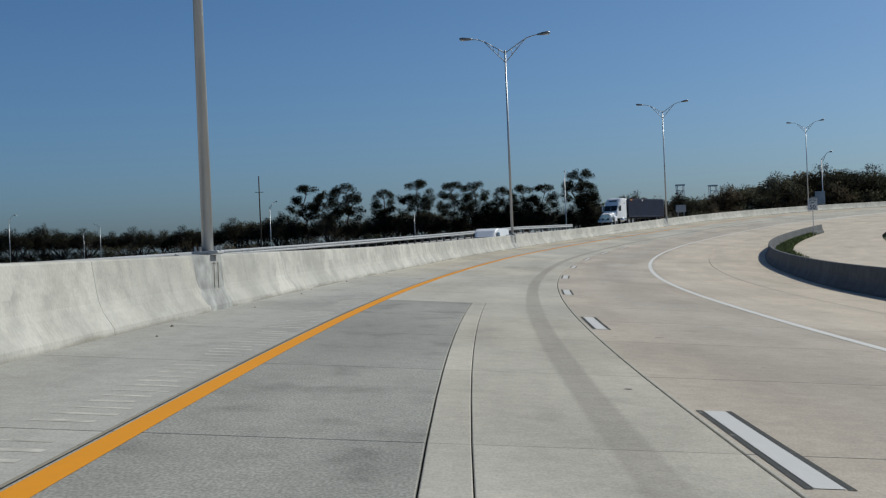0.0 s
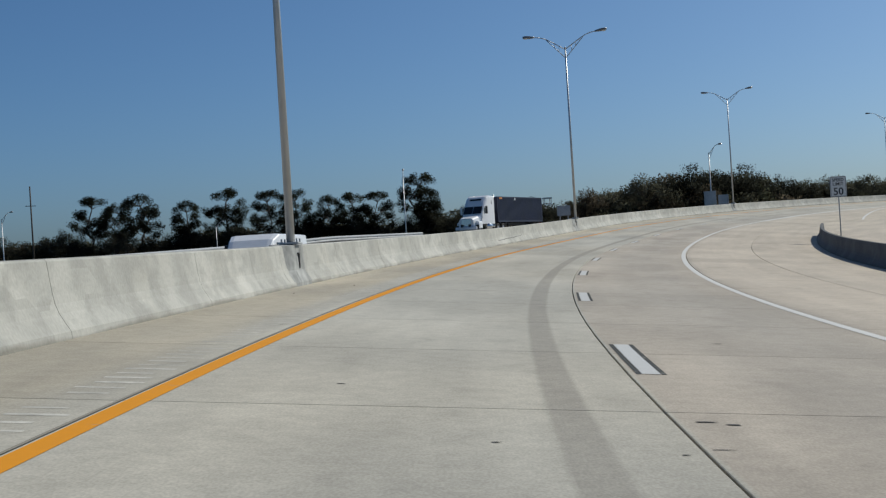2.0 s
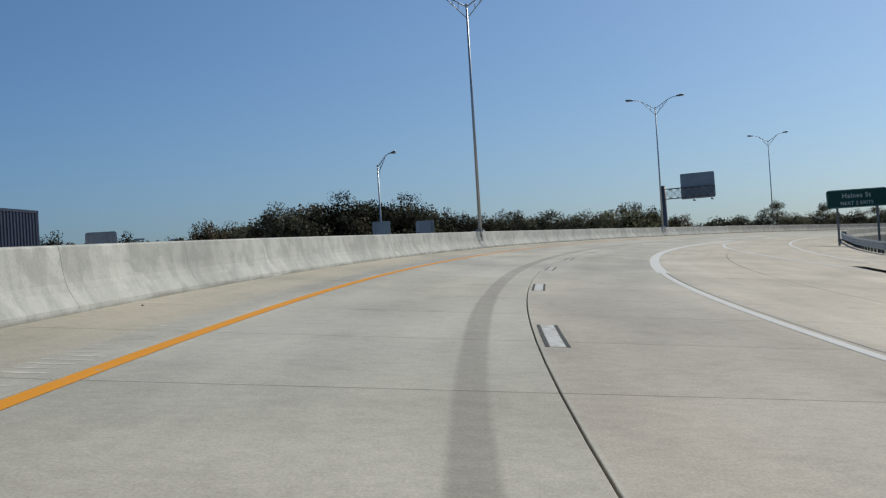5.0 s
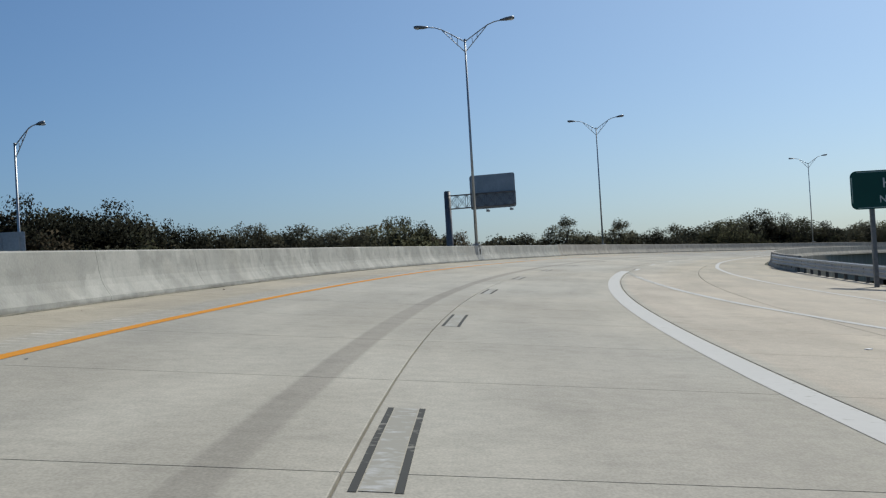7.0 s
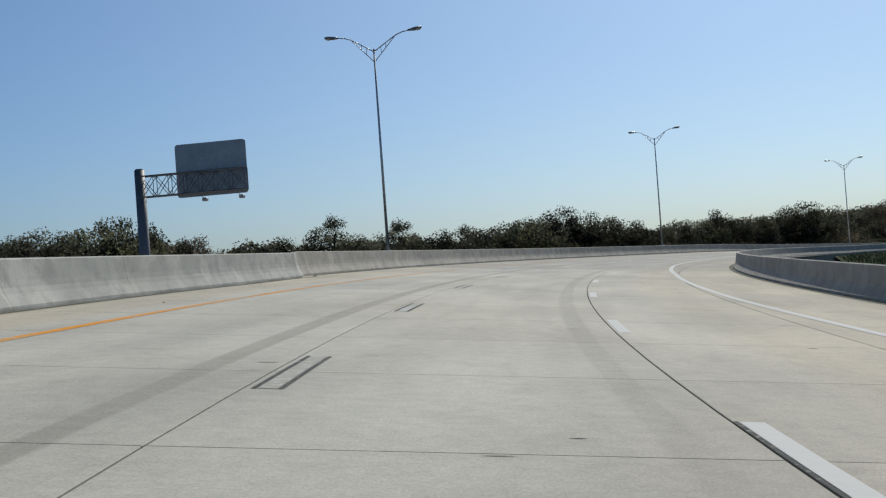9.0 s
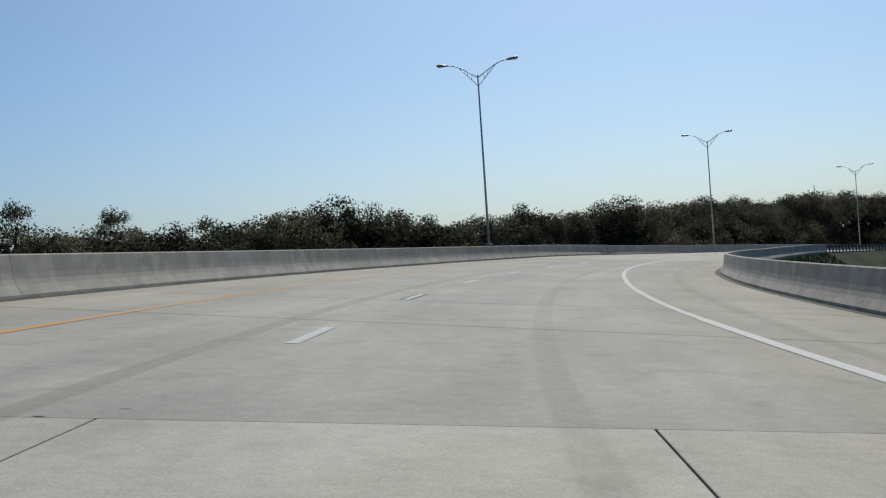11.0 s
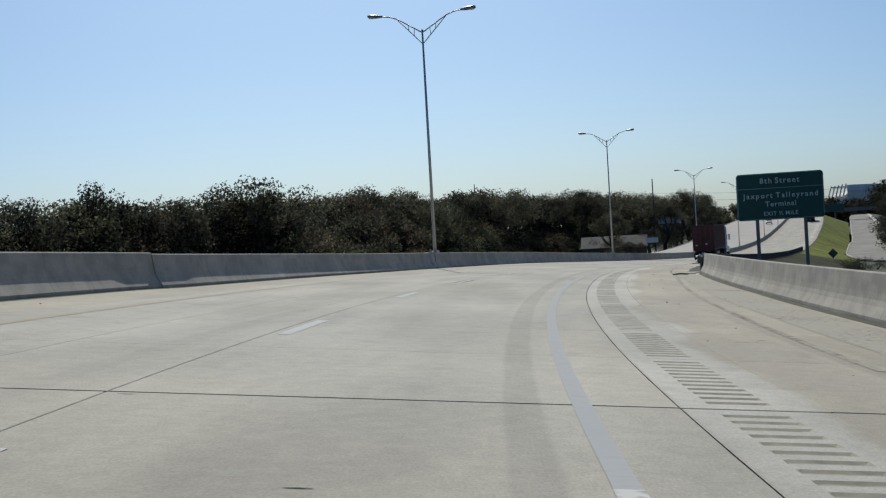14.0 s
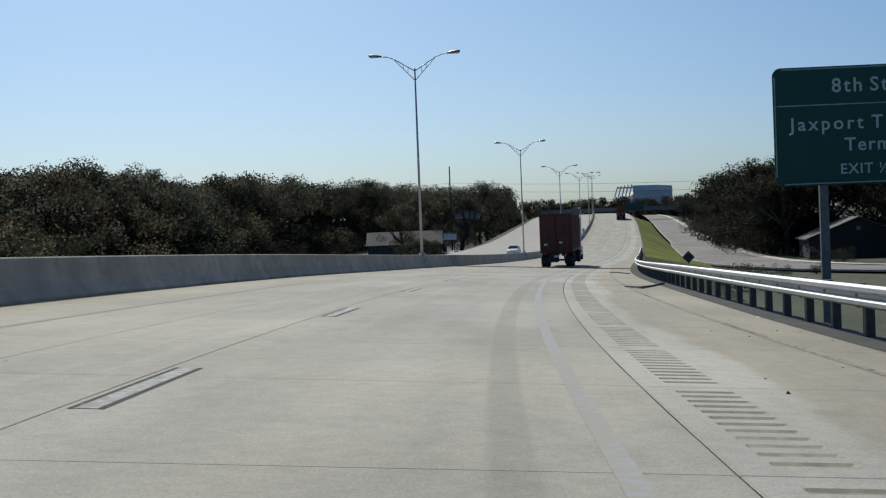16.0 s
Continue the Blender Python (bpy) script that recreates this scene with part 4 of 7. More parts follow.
def build_poles():
    proto = None
    for s, u in POLES:
        m = along(s, u + 0.08, -0.1 if u < -10 else 0.0)
        if proto is None:
            proto = tagged(build_pole(), "tall silver twin-arm highway light pole on the median barrier", "light pole", "median light poles")
            proto.matrix_world = m
        else:
            copy_thing(proto, m)
        # the barrier swells to carry the base plate
        if abs(u - LEFT_WALL(s)) < 0.6:
            bm = bmesh.new()
            prof = [(0.0, 0.0), (0.0, 0.08), (-0.10, 0.33), (-0.13, 0.84), (-0.60, 0.84), (-0.62, 0.0)]
            secs = []
            for ds, k in ((-0.95, 0.0), (-0.55, 1.0), (0.55, 1.0), (0.95, 0.0)):
                e = LEFT_WALL(s + ds) + 0.02 * k - 0.01
                base = [(0.0, 0.0), (-0.01, 0.08), (-0.17, 0.33), (-0.235, 0.825), (-0.375, 0.825), (-0.6, 0.0)]
                secs.append([at(s + ds, e + a[0] * (1 - k) + b[0] * k, a[1] * (1 - k) + b[1] * k) for a, b in zip(base, prof)])
            loft(bm, secs)
            ped = part("lamp_pedestal", bm, M_PEDESTAL)
            tagged(ped, "cast concrete pedestal under a light pole", "pedestal", "light pole pedestals")
            bm = bmesh.new()
            c = at(s, LEFT_WALL(s) + 0.02 - 0.105, 0.52)
            if s < 40:
                for y, z, a, b in ((-0.14, 0, 0.007, 0.42), (0.14, 0, 0.007, 0.42), (0, -0.21, 0.28, 0.008), (0, 0.21, 0.28, 0.008)):
                    box(bm, 0.012, a, b, Matrix.Translation((0, y, z)))
            else:
                box(bm, 0.03, 0.055, 0.32, bevel=0.006)
                box(bm, 0.03, 0.14, 0.03, Matrix.Translation((0, -0.04, 0.15)))
            part("junction_plate", bm, M_GROOVE if s < 40 else M_DARKSTEEL, ped, "dark steel junction box plate", pose(c.x, c.y, c.z, 0, 0, -math.degrees(head(s))))


M_PEDESTAL = material("pedestal_concrete", (0.29, 0.295, 0.28), 0.9, 0, 0.3, (4.0, 1.1), 0.2)

build_ground()
build_embankments()
build_bed()
build_barriers()
guardrail("ramp_guardrail", 230, 287, lambda s: RIGHT_EDGE(s) - 0.02, 1, "galvanised steel guardrail beside the merging ramp", waves=3)
guardrail("shoulder_guardrail", 464, 660, lambda s: RIGHT_EDGE(s) - 0.05, 1, "galvanised steel guardrail on dark posts along the shoulder")
build_poles()
# opposing carriageway with its outer rail
tagged(part("opposing_road", strip_mesh("opposing_road", M_ASPHALT_PALE, -90, 1300, -6.15, OPPOSITE_EDGE, -0.02, 5.0, 2, opposite)), "pale concrete opposing carriageway beyond the median", "road", kind="structure")
guardrail("opposing_guardrail", -84, 168, lambda s: -20.4, -1, "steel guardrail on the far edge of the opposing road", opposite)


# ---- signs ----
def text_mesh(body, size, align="CENTER", extrude=0.004, space=1.0):
    cu = bpy.data.curves.new("text", "FONT")
    cu.body, cu.size, cu.align_x, cu.extrude, cu.space_character = body, size, align, extrude, space
    cu.resolution_u, cu.offset = 3, 0.012 * size
    ob = bpy.data.objects.new("text", cu)
    scene.collection.objects.link(ob)
    me = bpy.data.meshes.new_from_object(ob.evaluated_get(bpy.context.evaluated_depsgraph_get()))
    bpy.data.objects.remove(ob)
    bpy.data.curves.remove(cu)
    me.materials.clear()
    return me


def rounded_plate(bm, w, h, t, r, z0=0.0, seg=5):
    """An upright plate in the x-z plane with rounded corners; its face looks to -y."""
    pts = []
    for cx, cz, a0 in ((w / 2 - r, h - r, 0), (-w / 2 + r, h - r, 90), (-w / 2 + r, r, 180), (w / 2 - r, r, 270)):
        for i in range(seg + 1):
            a = radians(a0 + 90 * i / seg)
            pts.append((cx + r * math.cos(a), cz + r * math.sin(a) + z0))
    return loft(bm, [[(x, -t / 2, z) for x, z in pts], [(x, t / 2, z) for x, z in pts]])


def letters(body, size, x, z, parent, mat, y=-0.03, space=1.05):
    """A line of words, centred on x, each word a part."""
    words = []
    for w in body.split(" "):
        me = text_mesh(w, size, "LEFT", space=space)
        co = [v.co.x for v in me.vertices]
        words.append((me, min(co), max(co)))
    gap = size * 0.42
    total = sum(c - b for a, b, c in words) + gap * (len(words) - 1)
    at_x = x - total / 2
    for me, lo, hi in words:
        me.materials.append(mat)
        part("lettering", me, parent=parent, m=pose(at_x - lo, y, z, 90, 0, 0))
        at_x += hi - lo + gap


def guide_sign(m, w, h, rows, rule, posts, foot, label, post_w=0.16):
    """A green guide sign on steel posts. rows: words, letter height, height on the panel."""
    g = tagged(empty("guide_sign", m), label, "road sign")
    bm = bmesh.new()
    rounded_plate(bm, w, h, 0.03, 0.22)
    panel = part("panel", bm, M_GREEN, g, "dark green sign panel")
    bm = bmesh.new()
    for a, b in (((-w / 2 + 0.25, 0.05), (w / 2 - 0.25, 0.05)), ((-w / 2 + 0.25, h - 0.05), (w / 2 - 0.25, h - 0.05)),
                 ((-w / 2 + 0.05, 0.25), (-w / 2 + 0.05, h - 0.25)), ((w / 2 - 0.05, 0.25), (w / 2 - 0.05, h - 0.25))):
        box(bm, abs(b[0] - a[0]) + 0.03, 0.006, abs(b[1] - a[1]) + 0.03, Matrix.Translation(((a[0] + b[0]) / 2, -0.019, (a[1] + b[1]) / 2)))
    part("border", bm, M_LEGEND_DIM, panel)
    if rule:
        bm = bmesh.new()
        box(bm, w - 0.2, 0.006, 0.03, Matrix.Translation((0, -0.019, rule)))
        part("rule", bm, M_LEGEND_DIM, panel)
    for body, size, z, sp in rows:
        letters(body, size, 0, z, panel, M_LEGEND, -0.022, sp)
    for x in posts:
        bm = bmesh.new()
        box(bm, post_w, 0.14, h + foot - 0.1, Matrix.Translation((x, 0.10, (h - 0.1 - foot) / 2)), 0.01)
        part("post", bm, M_POST, g)
    for z in (0.25 * h, 0.75 * h):
        bm = bmesh.new()
        box(bm, w - 0.3, 0.05, 0.07, Matrix.Translation((0, 0.035, z)))
        part("stringer", bm, M_ALU, g)
    return g


M_POST = material("grey_sign_post_steel", (0.19, 0.19, 0.185), 0.6, 0.1, 0.2)
M_LEGEND = material("sign_legend", (0.62, 0.65, 0.62), 0.4, 0, 0.05)
M_LEGEND_DIM = material("sign_border", (0.34, 0.46, 0.42), 0.4, 0, 0.05)

guide_sign(Matrix.Translation((302.0, 318.6, 5.9)) @ pose(0, 0, 0, 0, 0, -83), 5.62, 3.1,
           [("8th Street", 0.52, 2.42, 1.22), ("Jaxport Talleyrand", 0.49, 1.45, 1.30), ("Terminal", 0.49, 0.88, 1.14), ("EXIT \u00bd MILE", 0.38, 0.28, 1.12)],
           2.10, (-1.55, 1.55), 8.2, "dark green exit guide sign with white words on steel posts", 0.23)
guide_sign(Matrix.Translation((98.2, 224.45, 5.93)) @ pose(0, 0, 0, 0, 0, -36), 4.4, 1.38,
           [("Haines St", 0.50, 0.75, 1.1), ("NEXT 2 EXITS", 0.36, 0.22, 1.08)], 0, (-1.45, 1.45), 8.5, "green guide sign with white words behind the guardrail")


def diamond_sign(m, half):
    g = tagged(empty("warning_sign", m), "dark back of a diamond warning sign beside the frontage road", "road sign")
    bm = bmesh.new()
    rounded_plate(bm, half * 1.414, half * 1.414, 0.012, 0.06)
    bmesh.ops.rotate(bm, verts=bm.verts[:], cent=(0, 0, half * 0.707), matrix=Matrix.Rotation(radians(45), 3, "Y"))
    part("panel", bm, M_DARKSTEEL, g)
    bm = bmesh.new()
    box(bm, 0.07, 0.05, 3.6, Matrix.Translation((0, 0.04, -0.6)), 0.008)
    part("post", bm, M_POST, g)


diamond_sign(Matrix.Translation((440.0, 323.0, -0.95)) @ pose(0, 0, 0, 0, 0, -88), 0.82)


def speed_sign(m):
    g = tagged(empty("speed_limit_sign", m), "white speed limit sign reading fifty on a steel post", "road sign")
    bm = bmesh.new()
    rounded_plate(bm, 0.91, 1.16, 0.006, 0.06)
    pl = part("panel", bm, M_SIGNWHITE, g)
    bm = bmesh.new()
    for a, b, c, d in ((0, 0.035, 0.80, 0.02), (0, 1.125, 0.80, 0.02), (-0.42, 0.58, 0.02, 1.03), (0.42, 0.58, 0.02, 1.03)):
        box(bm, c, 0.004, d, Matrix.Translation((a, -0.006, b)))
    part("border", bm, M_SIGNBLACK, pl)
    letters("SPEED", 0.24, 0, 0.88, pl, M_SIGNBLACK, -0.008, 1.0)
    letters("LIMIT", 0.24, 0, 0.65, pl, M_SIGNBLACK, -0.008, 1.05)
    letters("50", 0.58, 0, 0.12, pl, M_SIGNBLACK, -0.008, 1.0)
    bm = bmesh.new()
    box(bm, 0.06, 0.05, 3.6, Matrix.Translation((0, 0.035, -0.7)), 0.008)
    part("post", bm, M_STEEL, g)
    return g


speed_sign(Matrix.Translation((37.5, 138.1, 3.14)) @ pose(0, 0, 0, 0, 0, -13))


def cantilever_sign():
    """The back of a big sign on a truss arm over the opposing road."""
    g = tagged(empty("cantilever_sign", pose(149.9, 325.5, GROUND, 0, 0, 0)), "back of a grey overhead highway sign on a steel truss arm", "road sign")
    z0 = -GROUND
    d = Vector((2.8, -4.3, 0)).normalized()
    nrm = Vector((d.y, -d.x, 0))
    turn = Matrix.Rotation(math.atan2(d.y, d.x), 4, "Z")
    bm = bmesh.new()
    tube(bm, (0, 0, 0), (0, 0, 14.8 + z0), 0.44, 0.40, 16)
    part("column", shade(bm), M_GANTRY, g)
    bm = bmesh.new()
    tube(bm, (0, 0, 14.8 + z0), (0, 0, 14.9 + z0), 0.34, 0.3, 16)
    part("cap", bm, M_GANTRY, g)
    bm = bmesh.new()
    box(bm, 0.9, 0.9, 0.06, Matrix.Translation((0, 0, 0.5)))
    part("base_plate", bm, M_GANTRY, g)
    lo, hi, n = 12.7 + z0, 14.3 + z0, 7
    length = 8.6
    for side in (-0.35, 0.35):
        off = nrm * side
        for z in (lo, hi):
            bm = bmesh.new()
            tube(bm, Vector((0, 0, z)) + off, d * length + Vector((0, 0, z)) + off, 0.06, n=8)
            part("chord", bm, M_GANTRY, g)
        for i in range(n):
            a, b = d * (length * i / n), d * (length * (i + 1) / n)
            for p, q in (((a, lo), (b, hi)), ((a, hi), (b, lo)), ((b, lo), (b, hi))):
                bm = bmesh.new()
                tube(bm, p[0] + off + Vector((0, 0, p[1])), q[0] + off + Vector((0, 0, q[1])), 0.03, n=6)
                part("brace", bm, M_GANTRY, g)
    # the panel, of upright extrusions, beyond the truss
    w, h = 5.75, 4.1
    base = d * 2.75 + nrm * -0.62 + Vector((0, 0, 12.45 + z0))
    cols = 5
    bm = bmesh.new()
    rounded_plate(bm, w, h, 0.04, 0.25)
    panel = part("panel", bm, M_ALU, g, "bare aluminium back of the sign panel", Matrix.Translation(base + d * (w / 2)) @ turn)
    for i in range(cols):
        x = -w / 2 + w * (i + 0.5) / cols
        bm = bmesh.new()
        box(bm, 0.09, 0.10, h - 0.1, Matrix.Translation((x, 0.07, h / 2)))
        part("upright", bm, M_ALU, panel)
    for z in (h * 0.22, h * 0.5, h * 0.78):
        bm = bmesh.new()
        box(bm, w - 0.1, 0.03, 0.05, Matrix.Translation((0, 0.035, z)))
        part("stiffener", bm, M_ALU, panel)
    for x in (1.9, 4.9):
        p0 = d * (2.75 + x) + nrm * -0.5 + Vector((0, 0, 12.25 + z0))
        bm = bmesh.new()
        box(bm, 0.36, 0.5, 0.28, Matrix.Translation(p0 + nrm * -0.9) @ turn, 0.05)
        part("sign_lamp", bm, M_LAMP, g)
        bm = bmesh.new()
        tube(bm, p0 + Vector((0, 0, 0.3)), p0 + nrm * -0.9, 0.025, n=6)
        part("lamp_arm", bm, M_GANTRY, g)
    return g


M_GANTRY = material("aged_gantry_steel", (0.17, 0.17, 0.175), 0.55, 0.5, 0.15)
cantilever_sign()

# single-arm lamp posts on the streets below
_single = tagged(build_pole(double=False, height=11.6, base=0.05), "slim grey single-arm street light pole", "light pole", "street light poles")
_spots = [(89.0, 297.1, 18.1, -25), (29.5, 271.1, 14.8, 80), (-25.5, 239.9, 9.9, 20), (-92.8, 314.5, 12.0, 0), (-80.8, 334.0, 8.4, 0), (-72.1, 314.0, 9.2, 180), (-0.3, 312.0, 9.7, 0)]
for i, (x, y, top, turn) in enumerate(_spots):
    k = (top - GROUND) / 12.9
    m = pose(x, y, GROUND, 0, 0, turn) @ Matrix.Diagonal((k, k, k, 1))
    if i == 0:
        _single.matrix_world = m
    else:
        copy_thing(_single, m @ Matrix.Diagonal((1 / _single.scale[0], 1 / _single.scale[1], 1 / _single.scale[2], 1)))


def sign_back(x, y, z, w, h, turn):
    g = tagged(empty("roadside_sign", pose(x, y, GROUND, 0, 0, turn)), "grey metal back of a roadside sign board", "road sign", "roadside signs")
    bm = bmesh.new()
    rounded_plate(bm, w, h, 0.03, 0.12, z - GROUND)
    part("panel", bm, M_ALU, g)
    for sx in (-w * 0.3, w * 0.3):
        bm = bmesh.new()
        box(bm, 0.1, 0.1, z - GROUND + h * 0.9, Matrix.Translation((sx, -0.08, (z - GROUND + h * 0.9) / 2)))
        part("post", bm, M_STEEL, g)


sign_back(86.0, 289.6, 6.6, 2.1, 2.8, -30)
sign_back(69.4, 239.7, 5.0, 1.4, 2.0, -30)
sign_back(40.2, 212.7, 4.76, 1.5, 1.12, -15)


# ---- trees ----
def foliage_material(name, color, island=0.16, through=0.52):
    """Leaves that let some light through; each leaf and each tree has a tone of its own."""
    m = material(name, color, 0.8, 0, 0.2, (0.7, 0.12), island=island, random_tone=0.30, spec=0.08)
    nt = m.node_tree
    b, out = nt.nodes["Principled BSDF"], nt.nodes["Material Output"]
    tr = nt.nodes.new("ShaderNodeBsdfTranslucent")
    nt.links.new(b.inputs["Base Color"].links[0].from_socket, tr.inputs["Color"])
    mx = nt.nodes.new("ShaderNodeMixShader")
    mx.inputs[0].default_value = through
    nt.links.new(b.outputs[0], mx.inputs[1])
    nt.links.new(tr.outputs[0], mx.inputs[2])
    nt.links.new(mx.outputs[0], out.inputs["Surface"])
    return m


M_BARK = material("grey_brown_bark", (0.075, 0.06, 0.048), 0.95, 0, 0.3, (3.0, 0.5), 0.6)
# M_OAK, M_OAK_BROWN and M_SHRUB are lifted and greyed to stand in for haze.
M_OAK = foliage_material("live_oak_leaves", (0.165, 0.168, 0.120))
# Dim copy of the oak leaves: weaker light put into the colour.
M_OAK_DIM = foliage_material("dimmed_oak_leaves", (0.070, 0.075, 0.056))
M_OAK_BROWN = foliage_material("russet_oak_leaves", (0.180, 0.154, 0.110))
M_PINE = foliage_material("pine_needles", (0.036, 0.042, 0.028))
M_SHRUB = foliage_material("olive_shrub_leaves", (0.165, 0.174, 0.108))
M_TWIG = foliage_material("bare_twigs_and_tufts", (0.15, 0.135, 0.105))


def leaves_mesh(name, clumps, per, size, mat, rng, flat=0.8):
    """Leaves that fill clumps, shaded softly as one mass; clumps: rows of (centre, radius)."""
    V, N = [], []
    mid = np.mean([np.array(c) for c, r in clumps], axis=0)
    for c, r in clumps:
        c = np.array(c, dtype=float)
        n = max(9, int(per * (r / 1.4) ** 2))
        d = rng.normal(size=(n, 3))
        d /= np.linalg.norm(d, axis=1)[:, None]
        rad = r * (0.35 + 0.68 * rng.random(n) ** 0.75) * (1 + 0.07 * rng.normal(size=n))
        pos = c + d * rad[:, None] * np.array([1, 1, flat])
        out = 0.9 * d + 0.5 * rng.normal(size=(n, 3))
        a = np.cross(out, rng.normal(size=(n, 3)))
        a /= np.linalg.norm(a, axis=1)[:, None]
        b = np.cross(out, a)
        b /= np.linalg.norm(b, axis=1)[:, None]
        s = size * (0.6 + 0.8 * rng.random(n))[:, None]
        V.append(np.stack([pos - a * s, pos + a * s * 0.8 + b * s * 0.75, pos + a * s * 0.4 - b * s * 0.9], 1).reshape(-1, 3))
        far = pos - mid
        far /= np.linalg.norm(far, axis=1)[:, None] + 1e-6
        soft = 0.6 * d + 0.8 * far + np.array([0, 0, 0.25]) + 0.12 * rng.normal(size=d.shape)
        N.append(np.repeat(soft / np.linalg.norm(soft, axis=1)[:, None], 3, axis=0))
    V = np.concatenate(V)
    me = mesh_from(name, V, [(i, i + 1, i + 2) for i in range(0, len(V), 3)], mat, smooth=True)
    me.normals_split_custom_set_from_vertices(np.concatenate(N).tolist())
    return me


def limb(bm, a, b, r0, r1, rng, bends=3):
    """A bent, tapered limb; returns its end."""
    a, b = Vector(a), Vector(b)
    prev, pr = a, r0
    d = (b - a).length
    for i in range(1, bends + 1):
        t = i / bends
        p = a.lerp(b, t) + (Vector(rng.normal(size=3)) * d * 0.045 if i < bends else Vector())
        r = r0 + (r1 - r0) * t
        tube(bm, prev, p, pr, r, 6, False)
        prev, pr = p, r
    return prev


def oak(seed, mat, height=14.0, spread=6.5, density=1.0, label="dark spreading live oak tree at the wood's edge", leaf=0.14, per=122, skirt=14):
    """A broad tree: a short trunk, heavy limbs and a crown of several rounded heads, each of many clumps."""
    rng = np.random.default_rng(seed)
    t = tagged(empty("tree"), label, "tree", "woodland trees")
    bm = bmesh.new()
    fork = limb(bm, (0, 0, -0.4), (rng.normal() * 0.4, rng.normal() * 0.4, height * 0.26), 0.42, 0.30, rng)
    clumps = []
    n = 6
    for i in range(n + 1):
        a = math.tau * (i + rng.random() * 0.6) / n
        reach = spread * (0.42 + 0.28 * rng.random()) if i < n else spread * 0.12
        up = height * (0.80 - 0.34 * (reach / spread) ** 2 - 0.10 * rng.random()) if i < n else height * 0.80
        end = limb(bm, fork, (math.cos(a) * reach, math.sin(a) * reach, up), 0.20, 0.07, rng)
        head_r = spread * (0.34 + 0.12 * rng.random())
        for k in range(10):
            d = rng.normal(size=3)
            d[2] = abs(d[2]) * 0.9 - 0.25
            d /= np.linalg.norm(d)
            q = end + Vector(d * head_r * (0.55 + 0.5 * rng.random()))
            q.z = min(q.z, height - 0.7)
            if k < 4:
                limb(bm, fork.lerp(end, 0.65 + 0.1 * k), q, 0.06, 0.02, rng, 2)
            clumps.append((q, spread * (0.16 + 0.10 * rng.random())))
    for k in range(skirt):
        a = rng.random() * math.tau
        r = spread * (0.35 + 0.42 * rng.random())
        clumps.append(((math.cos(a) * r, math.sin(a) * r, height * (0.10 + 0.36 * rng.random())), 1.1 + 0.8 * rng.random()))
    part("trunk", shade(bm), M_BARK, t)
    part("crown", leaves_mesh("crown", clumps, per * density, leaf, mat, rng), parent=t)
    t["top"] = max(c[0][2] + c[1] * 0.75 for c in clumps)
    return t


def pine(seed, height=21.0, spread=5.2):
    """A tall pine: a bare leaning trunk that forks into rising limbs, each with a flat pad of needles at its end."""
    rng = np.random.default_rng(seed)
    t = tagged(empty("pine_tree"), "tall dark pine with a bare trunk and spreading flat-topped crown", "tree", "pine trees")
    bm = bmesh.new()
    lean = Vector((rng.normal() * 0.9, rng.normal() * 0.9, 0))
    root = Vector((0, 0, -0.4))
    tip = limb(bm, root, lean + Vector((0, 0, height * 0.86)), 0.33, 0.12, rng, 5)
    clumps = []
    n = 15
    for i in range(n):
        h = 0.60 + 0.30 * (i + 0.6 * rng.random()) / n
        a = i * 2.4 + rng.normal() * 0.4
        reach = spread * (0.95 - 1.6 * abs(h - 0.74)) * (0.45 + 0.55 * rng.random())
        start = root.lerp(tip, h * 0.98)
        end = limb(bm, start, start + Vector((math.cos(a) * reach, math.sin(a) * reach, height * (0.04 + 0.09 * rng.random()))), 0.10, 0.035, rng, 4)
        end.z = min(end.z, height * 0.955)
        clumps.append((end, 1.0 + 0.5 * rng.random()))
        for q in range(3):
            b = a + rng.normal() * 1.1
            off = Vector((math.cos(b) * 1.2, math.sin(b) * 1.2, 0.35 + 0.5 * rng.normal()))
            twig = limb(bm, start.lerp(end, 0.55 + 0.1 * q), end.lerp(start, 0.12 * q) + off, 0.04, 0.02, rng, 2)
            clumps.append((twig, 0.8 + 0.5 * rng.random()))
    for i in range(14):
        a, r = rng.random() * math.tau, spread * 0.62 * math.sqrt(rng.random())
        q = limb(bm, tip, tip + Vector((math.cos(a) * r, math.sin(a) * r, height * (0.11 - 0.075 * (r / spread / 0.62) ** 2))), 0.06, 0.025, rng, 2)
        clumps.append((q, 0.95 + 0.5 * rng.random()))
    part("trunk", shade(bm), M_BARK, t)
    part("crown", leaves_mesh("crown", clumps, 190, 0.14, M_PINE, rng, 0.8), parent=t)
    t["top"] = max(c[0][2] + c[1] * 0.5 for c in clumps)
    return t


def shrub(seed, mat):
    rng = np.random.default_rng(seed)
    t = tagged(empty("shrub"), "dense olive-green shrub in front of the wood", "shrub", "shrubs")
    bm = bmesh.new()
    clumps = []
    for i in range(9):
        a = rng.random() * math.tau
        e = limb(bm, (0, 0, -0.2), (math.cos(a) * 2.4 * rng.random(), math.sin(a) * 2.4 * rng.random(), 1.6 + 3.0 * rng.random()), 0.07, 0.02, rng, 2)
        clumps.append((e, 1.1 + 0.6 * rng.random()))
    for i in range(6):
        a = rng.random() * math.tau
        clumps.append(((math.cos(a) * 2.2, math.sin(a) * 2.2, 0.9 + rng.random()), 1.2))
    part("stems", bm, M_BARK, t)
    part("leaves", leaves_mesh("leaves", clumps, 130, 0.11, mat, rng), parent=t)
    t["top"] = max(c[0][2] + c[1] * 0.7 for c in clumps)
    return t


